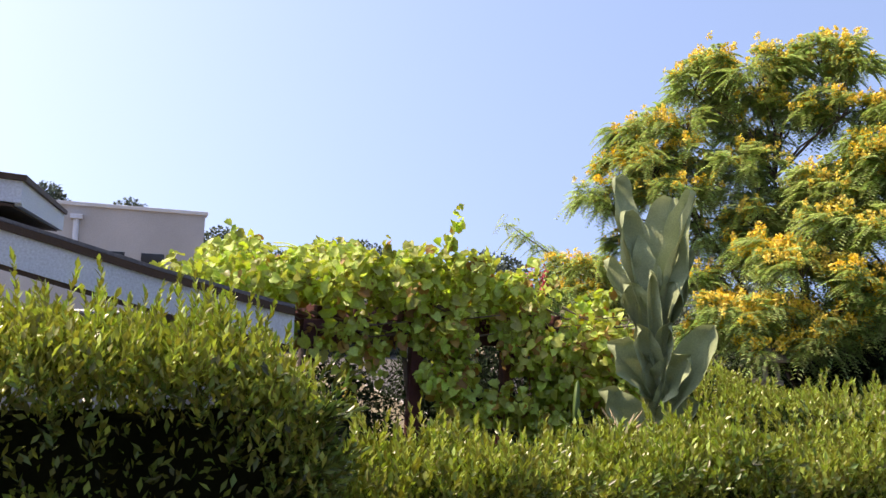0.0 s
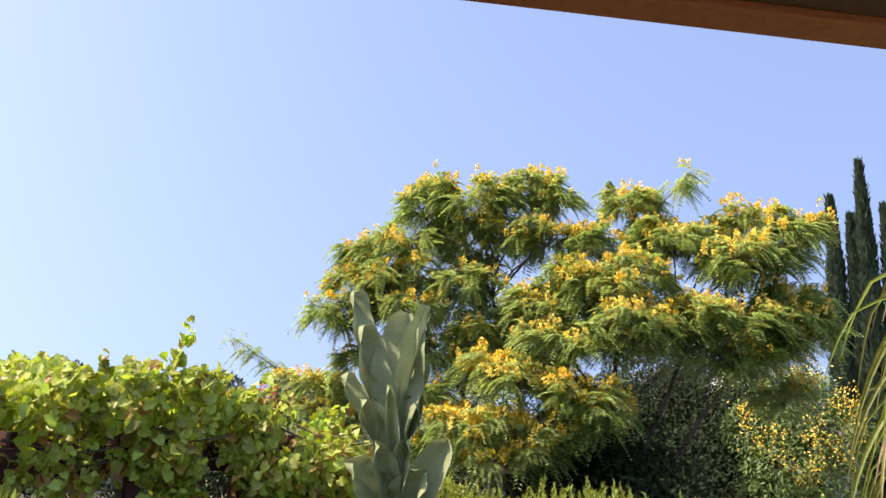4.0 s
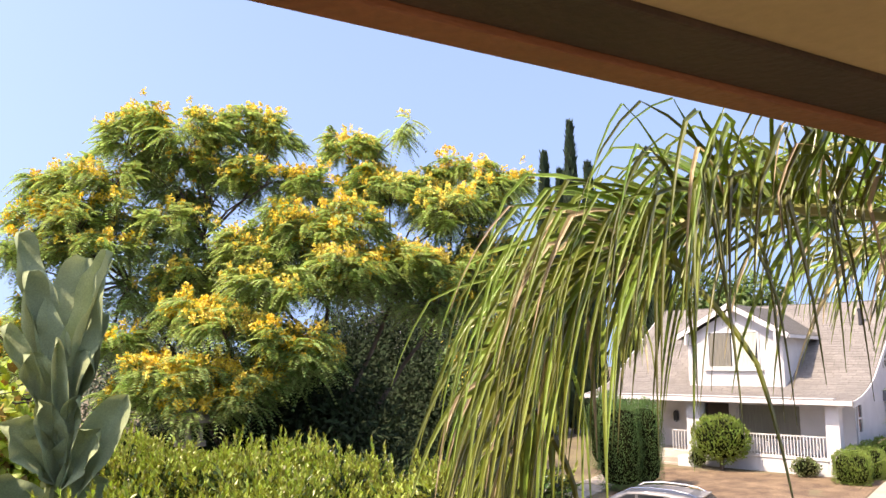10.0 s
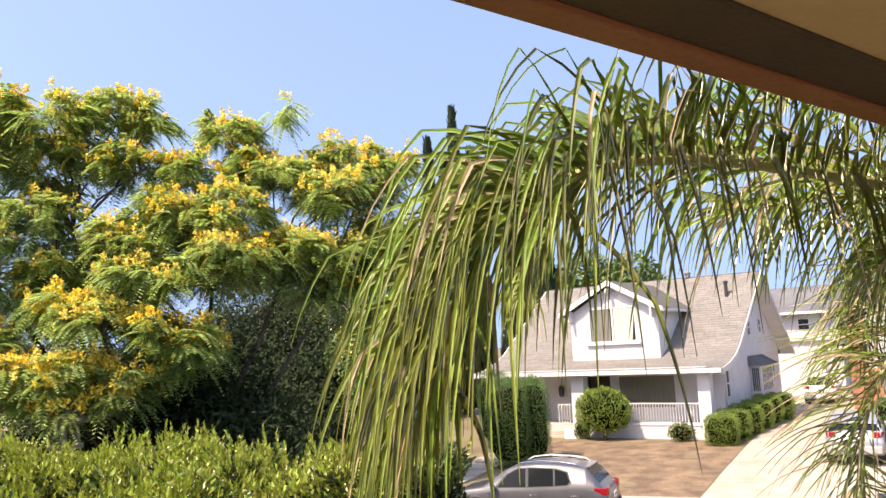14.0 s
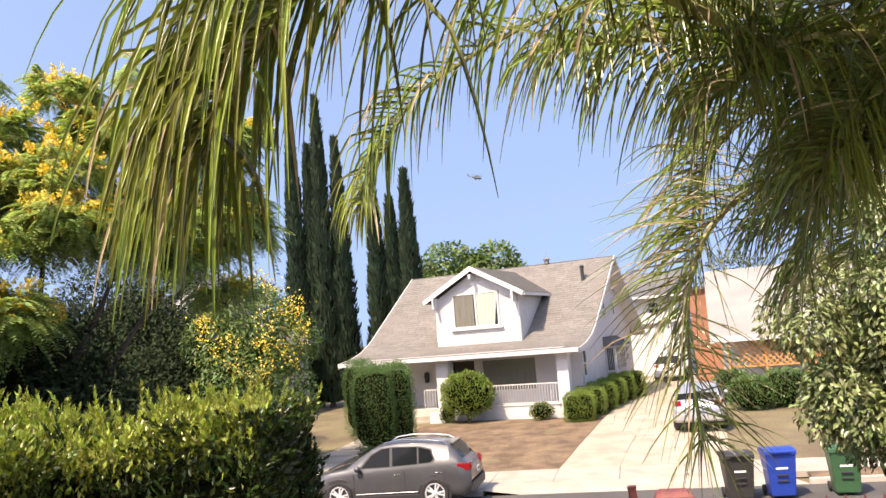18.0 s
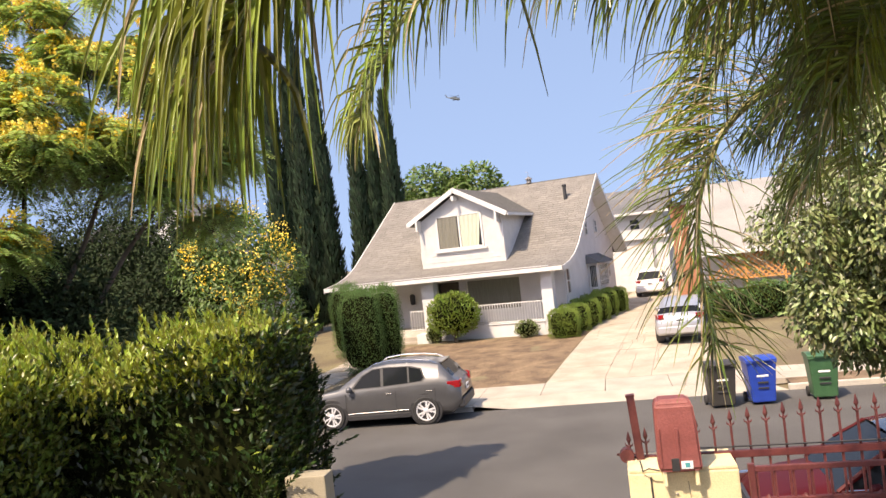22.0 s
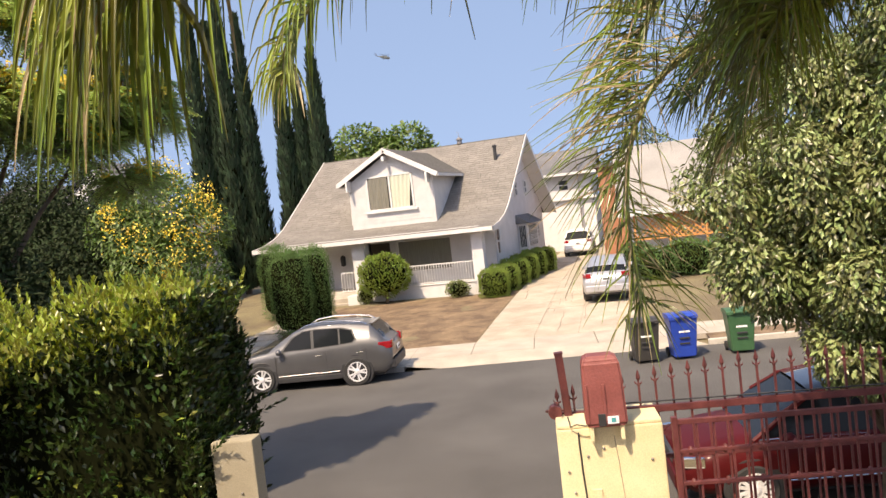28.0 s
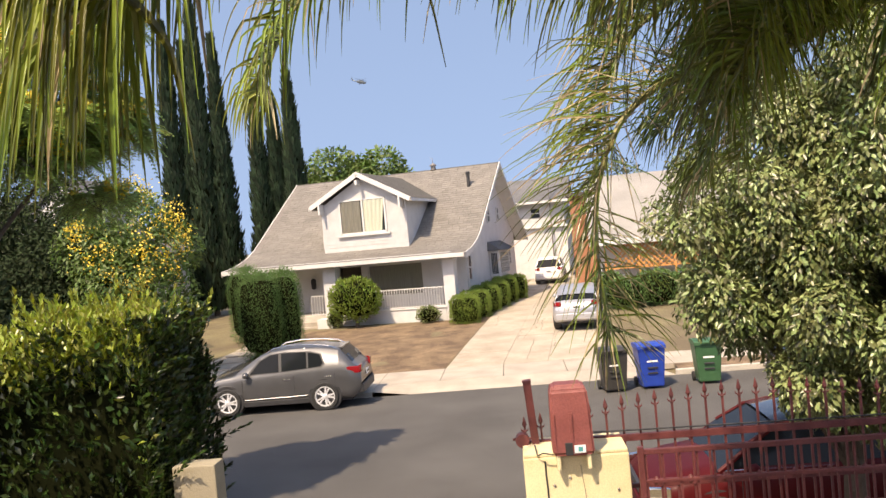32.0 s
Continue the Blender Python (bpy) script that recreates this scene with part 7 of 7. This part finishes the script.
def band(profile, dz0, dz1, x0, x1):
    b = bmesh.new()
    rows = []
    for y, z in profile:
        rows.append([b.verts.new((x0, y, z + dz0)), b.verts.new((x0, y, z + dz1)), b.verts.new((x1, y, z + dz1)), b.verts.new((x1, y, z + dz0))])
    for a, c in zip(rows, rows[1:]):
        for k in range(4):
            b.faces.new((a[k], a[(k + 1) % 4], c[(k + 1) % 4], c[k]))
    b.faces.new(rows[0][::-1])
    b.faces.new(rows[-1])
    bmesh.ops.recalc_face_normals(b, faces=b.faces[:])
    return b


LOW = [(-2.5, 5.44), (-0.1, 5.10), (0.35, 4.98), (1.05, 4.79), (1.95, 4.58), (2.1, 4.55)]
part("lower_fascia", band(LOW, -0.30, -0.06, 0.0, -0.05), M_bluewhite, nb, "broad white fascia board")
part("roof_edge", band(LOW, -0.058, 0.0, 0.03, -4.6), M_darktrim, nb, "dark roof edge")
part("lower_roof", band(LOW, 0.002, 0.03, 0.0, -4.6), M_shingle_dark, nb)
part("soffit", band(LOW, -0.34, -0.302, -0.02, -4.6), M_darktrim, nb, "dark soffit below the fascia")
part("wall", box(-5.0, -0.9, -6, 1.6, 1.4, 4.3), M_white, nb)
UP = [(-4.0, 5.66), (0.05, 5.44)]
part("upper_fascia", band(UP, -0.20, -0.035, -0.25, -0.30), M_bluewhite, nb, "upper white fascia board")
part("upper_fascia", box(-3.4, -0.31, 0.0, 0.05, 5.22, 5.41), M_bluewhite, nb)
part("upper_roof_edge", band([(-4.0, 5.66), (0.08, 5.44)], -0.033, 0.01, -0.22, -3.4), M_darktrim, nb)
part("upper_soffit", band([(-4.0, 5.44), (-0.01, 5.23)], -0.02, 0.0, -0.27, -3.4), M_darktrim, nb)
part("upper_wall", box(-3.2, -0.9, -4.0, -0.55, 4.3, 5.2), M_white, nb)

gb = thing("grey_building", pose(-38, -2, 0.5), "flat-roofed weathered grey building beyond the vine", "building")
part("wall", box(-9, 0, -12, 2.9, 0, 7.45), M_greywall, gb)
part("parapet", box(-9.1, 0.12, -12.1, 3.02, 7.45, 7.62, 0.02), M_trim, gb)
part("drainpipe", tube([(0.12, -2.6, 5.2), (0.12, -2.6, 6.9)], 0.12, 8), M_bluewhite, gb)
part("rainhead", box(0.0, 0.35, -2.85, -2.35, 6.85, 7.05, 0.02), M_bluewhite, gb)
for y in (-1.5, 0.2):
    w = part("window", box(-0.02, 0.02, y, y + 1.0, 4.6, 5.5), M_glass, gb)
    part("sill", box(0.0, 0.08, y - 0.1, y + 1.1, 4.5, 4.6), M_trim, w)

# ---- garage house behind the bungalow ----
gh = thing("garage_house", pose(2.4, 55.5, 0.55, rz=-8), "white two-storey garage house at the end of the driveway", "house")
part("lower_wall", box(-6, 2.2, 0, 6, 0, 3.6), M_white, gh)
part("upper_wall", box(-6, 2.1, 0.12, 6, 3.62, 5.6), M_siding, gh)
part("ledge", box(-6.1, 2.35, -0.25, 0.2, 3.6, 3.75, 0.02), M_trim, gh)
part("roof", prism([(-0.5, 5.5), (3.2, 7.3), (6.5, 5.5), (6.5, 5.38), (3.2, 7.18), (-0.5, 5.38)], -6.4, 2.5, m=Matrix.Rotation(math.pi / 2, 4, "Z") @ Matrix.Scale(-1, 4, (0, 1, 0))), M_shingle_dark, gh, "dark grey gable roof")
part("eave_board", box(-6.4, 2.5, -0.56, -0.51, 5.34, 5.5), M_trim, gh)
gd = part("garage_door", box(-1.3, 1.75, -0.03, 0.0, 0.0, 2.3), M_trim, gh, "white panelled garage door")
for r_ in range(4):
    for c_ in range(6):
        part("panel", box(-1.25 + c_ * 0.5, -0.82 + c_ * 0.5, -0.045, -0.03, 0.06 + r_ * 0.57, 0.54 + r_ * 0.57, 0.008), M_trim, gd)
gw = part("window", box(-0.2, 0.4, 0.09, 0.115, 4.35, 5.0), M_glass, gh)
part("frame", box(-0.26, 0.46, 0.06, 0.09, 4.64, 4.70), M_trim, gw)
part("pole", tube([(1.2, -0.3, 0), (1.2, -0.3, 9.2)], 0.05, 6), M_metal, gh, "slim utility pole")

# ---- house on the right with the lattice ----
rh = thing("lattice_house", pose(8.5, 40.5, 0.55, rz=-6), "low house with pale grey roof and orange lattice porch", "house")
part("roof", prism([(-3.0, 2.75), (3.5, 6.2), (9, 2.75), (9, 2.6), (3.5, 6.05), (-3.0, 2.6)], -3.9, 9, m=Matrix.Rotation(math.pi / 2, 4, "Z") @ Matrix.Scale(-1, 4, (0, 1, 0))), mat("pale_grey_shingle", (0.25, 0.24, 0.225), (0.30, 0.285, 0.265), 0.8, 0.95, bump=0.5, bscale=30), rh, "pale grey shingle roof")
part("eave_board", box(-3.9, 9, -3.05, -3.0, 2.5, 2.78), M_trim, rh)
part("side_wall", box(-3.4, 8.6, -0.5, 8, 0, 2.9), M_white, rh)
part("gable_wall", prism([(-0.5, 2.9), (3.5, 5.6), (7.5, 2.9)], -3.45, -3.25, m=Matrix.Rotation(math.pi / 2, 4, "Z") @ Matrix.Scale(-1, 4, (0, 1, 0))), M_white, rh)
lat = part("lattice_screen", box(-3.2, 1.8, -2.62, -2.55, 1.28, 1.36), M_lattice, rh, "orange diagonal lattice screen")
part("top_rail", box(-3.2, 1.8, -2.62, -2.55, 2.42, 2.5), M_lattice, lat)
for x in (-3.2, -1.6, 0.1, 1.75):
    part("post", box(x, x + 0.09, -2.66, -2.56, 0, 2.6), M_lattice, lat)
for i in range(24):
    x = -4.2 + i * 0.27
    for sgn in (1, -1):
        x0, x1 = x, x + 1.06 * sgn
        z0, z1 = 1.36, 2.42
        if -3.15 < min(x0, x1) and max(x0, x1) < 1.8:
            part("slat", box(-0.03, 0.03, -0.006, 0.006, 0, 1.5, m=Matrix.Translation((x0, -2.585 + 0.012 * sgn, z0)) @ Matrix.Rotation(sgn * math.pi / 4, 4, "Y")), M_lattice, lat)
tw = thing("terracotta_house", pose(4.2, 46.0, 0.55, rz=-6), "terracotta-walled building behind the driveway", "building")
part("wall", box(0, 5, 0, 3, 0, 5.3), M_brick, tw)
part("roof", box(-0.2, 5.2, -0.2, 3.2, 5.3, 5.5), M_shingle, tw)

# ---- house behind the flowering tree ----
lh = thing("cottage", pose(-25, 37, 0.5, rz=-6), "white cottage half hidden by trees", "house")
part("wall", box(-6, 5.2, 0, 9, 0, 4.4), M_white, lh)
part("roof", prism([(-6.6, 4.2), (-0.4, 7.6), (5.8, 4.2), (5.8, 4.05), (-0.4, 7.45), (-6.6, 4.05)], -0.6, 9), M_shingle_dark, lh, "dark shingle gable roof")
part("gable", prism([(-5.8, 4.3), (-0.4, 7.3), (5.0, 4.3)], -0.05, 0.1), M_white, lh)
part("dormer", prism([(2.2, 5.8), (4.6, 5.8), (4.6, 7.0), (3.4, 8.0), (2.2, 7.0)], 0.4, 4), M_siding, lh)
part("dormer_roof", prism([(2.0, 6.95), (3.4, 8.2), (4.8, 6.95), (4.8, 7.1), (3.4, 8.35), (2.0, 7.1)], 0.2, 4), M_shingle_dark, lh)
part("window", box(3.0, 3.8, 0.36, 0.4, 6.0, 6.9), M_glass, lh)
for x in (-4, -1, 2.5):
    part("window", box(x, x + 1.1, -0.04, 0.0, 1.4, 2.8), M_glass, lh)

# ---- helicopter far off ----
HD = Vector((-0.165, 0.966, 0.198)).normalized()
he = thing("helicopter", Matrix.Translation(Vector((0.5, -1.3, 4.7)) + HD * 860) @ Matrix.Rotation(radians(25), 4, "Z") @ pose(0, 0, 0, 0, 6, 0), "grey-green transport helicopter high in the sky", "helicopter")
fus = loft([[(x, r * math.cos(a) * 0.85, zc + r * math.sin(a)) for a in [k * math.pi / 6 for k in range(12)]] for x, r, zc in ((6.0, 0.3, -0.3), (5.2, 0.95, -0.1), (3.5, 1.35, 0.0), (-1.0, 1.45, 0.0), (-3.0, 1.0, 0.3), (-5.5, 0.5, 0.75), (-9.0, 0.3, 1.1))])
part("fuselage", fus, M_heli, he, smooth=True)
part("engine_cowl", loft([[(x, r * math.cos(a), 1.5 + r * 0.7 * math.sin(a)) for a in [k * math.pi / 5 for k in range(10)]] for x, r in ((3.0, 0.3), (2.4, 0.7), (-1.5, 0.8), (-3.0, 0.3))]), M_heli, he)
part("tail_fin", prism([(-8.2, 1.0), (-9.2, 1.0), (-10.2, 3.6), (-9.2, 3.6)], -0.12, 0.12), M_heli, he)
part("tailplane", box(-9.6, -8.8, -1.4, 0.1, 2.1, 2.2), M_heli, he)
part("mast", tube([(0.5, 0, 1.8), (0.5, 0, 2.7)], 0.2, 8), M_heli, he)
for k in range(4):
    part("rotor_blade", box(0.4, 7.8, -0.25, 0.25, 2.55, 2.65, m=Matrix.Translation((0.5, 0, 0)) @ Matrix.Rotation(k * math.pi / 2 + 0.5, 4, "Z")), M_plastic, he)
for k in range(3):
    part("tail_blade", box(-0.08, 0.08, 0.2, 0.25, 0, 1.5, m=Matrix.Translation((-9.7, 0, 3.3)) @ Matrix.Rotation(k * 2.09, 4, "Y")), M_plastic, he)
for x, y in ((3.8, 0.0), (-0.8, 1.3), (-0.8, -1.3)):
    part("landing_wheel", lathe([(0.1, -0.15), (0.4, -0.15), (0.4, 0.15), (0.1, 0.15)], 12, m=pose(x, y, -1.7, 90)), M_tyre, he)
    part("landing_leg", tube([(x, y, -1.7), (x, y * 0.7, -0.8)], 0.1, 6), M_heli, he)

# ---- greenery in the middle distance ----
for x, y, z, h, r, n in ((-80, -3.5, 0.5, 12.2, 1.7, 0), (-76, -10.2, .5, 12.6, 1.0, 1), (-70, 4.5, .5, 9.5, 2.4, 2), (-60, 12, .5, 8.5, 3.5, 3), (-66, 16, .5, 9, 3, 4), (-52, 22, .5, 8, 3, 5), (-60, 7, 0.5, 7.5, 3, 6)):
    broadleaf("distant_tree", x, y, z, h, [(0, 0, h - r, r), (r * .6, r * .5, h - r * 1.6, r * .8), (-r * .4, -r * .7, h - r * 1.5, r * .9), (0, r * .9, h - r * 2, r)], M_far, "distant dark green tree", 260, (0.42, 0.22))

# ---- stone lantern in the neighbour's garden ----
sl = thing("garden_lantern", pose(-7.98, 6.6, 1.3), "weathered beige stone garden lantern among the shrubs", "garden lantern")
part("pillar", box(-0.09, 0.09, -0.09, 0.09, 0, 2.42, 0.01), M_stone, sl)
part("platform", box(-0.17, 0.17, -0.17, 0.17, 2.42, 2.50, 0.015), M_stone, sl)
for sx in (-1, 1):
    for sy in (-1, 1):
        part("post", box(sx * 0.11 - 0.025, sx * 0.11 + 0.025, sy * 0.11 - 0.025, sy * 0.11 + 0.025, 2.5, 2.74, 0.006), M_stone, sl)
part("roof", loft([[(-r, -r, z), (r, -r, z), (r, r, z), (-r, r, z)] for r, z in ((0.23, 2.74), (0.24, 2.78), (0.12, 2.9), (0.03, 2.96))]), M_stone, sl)
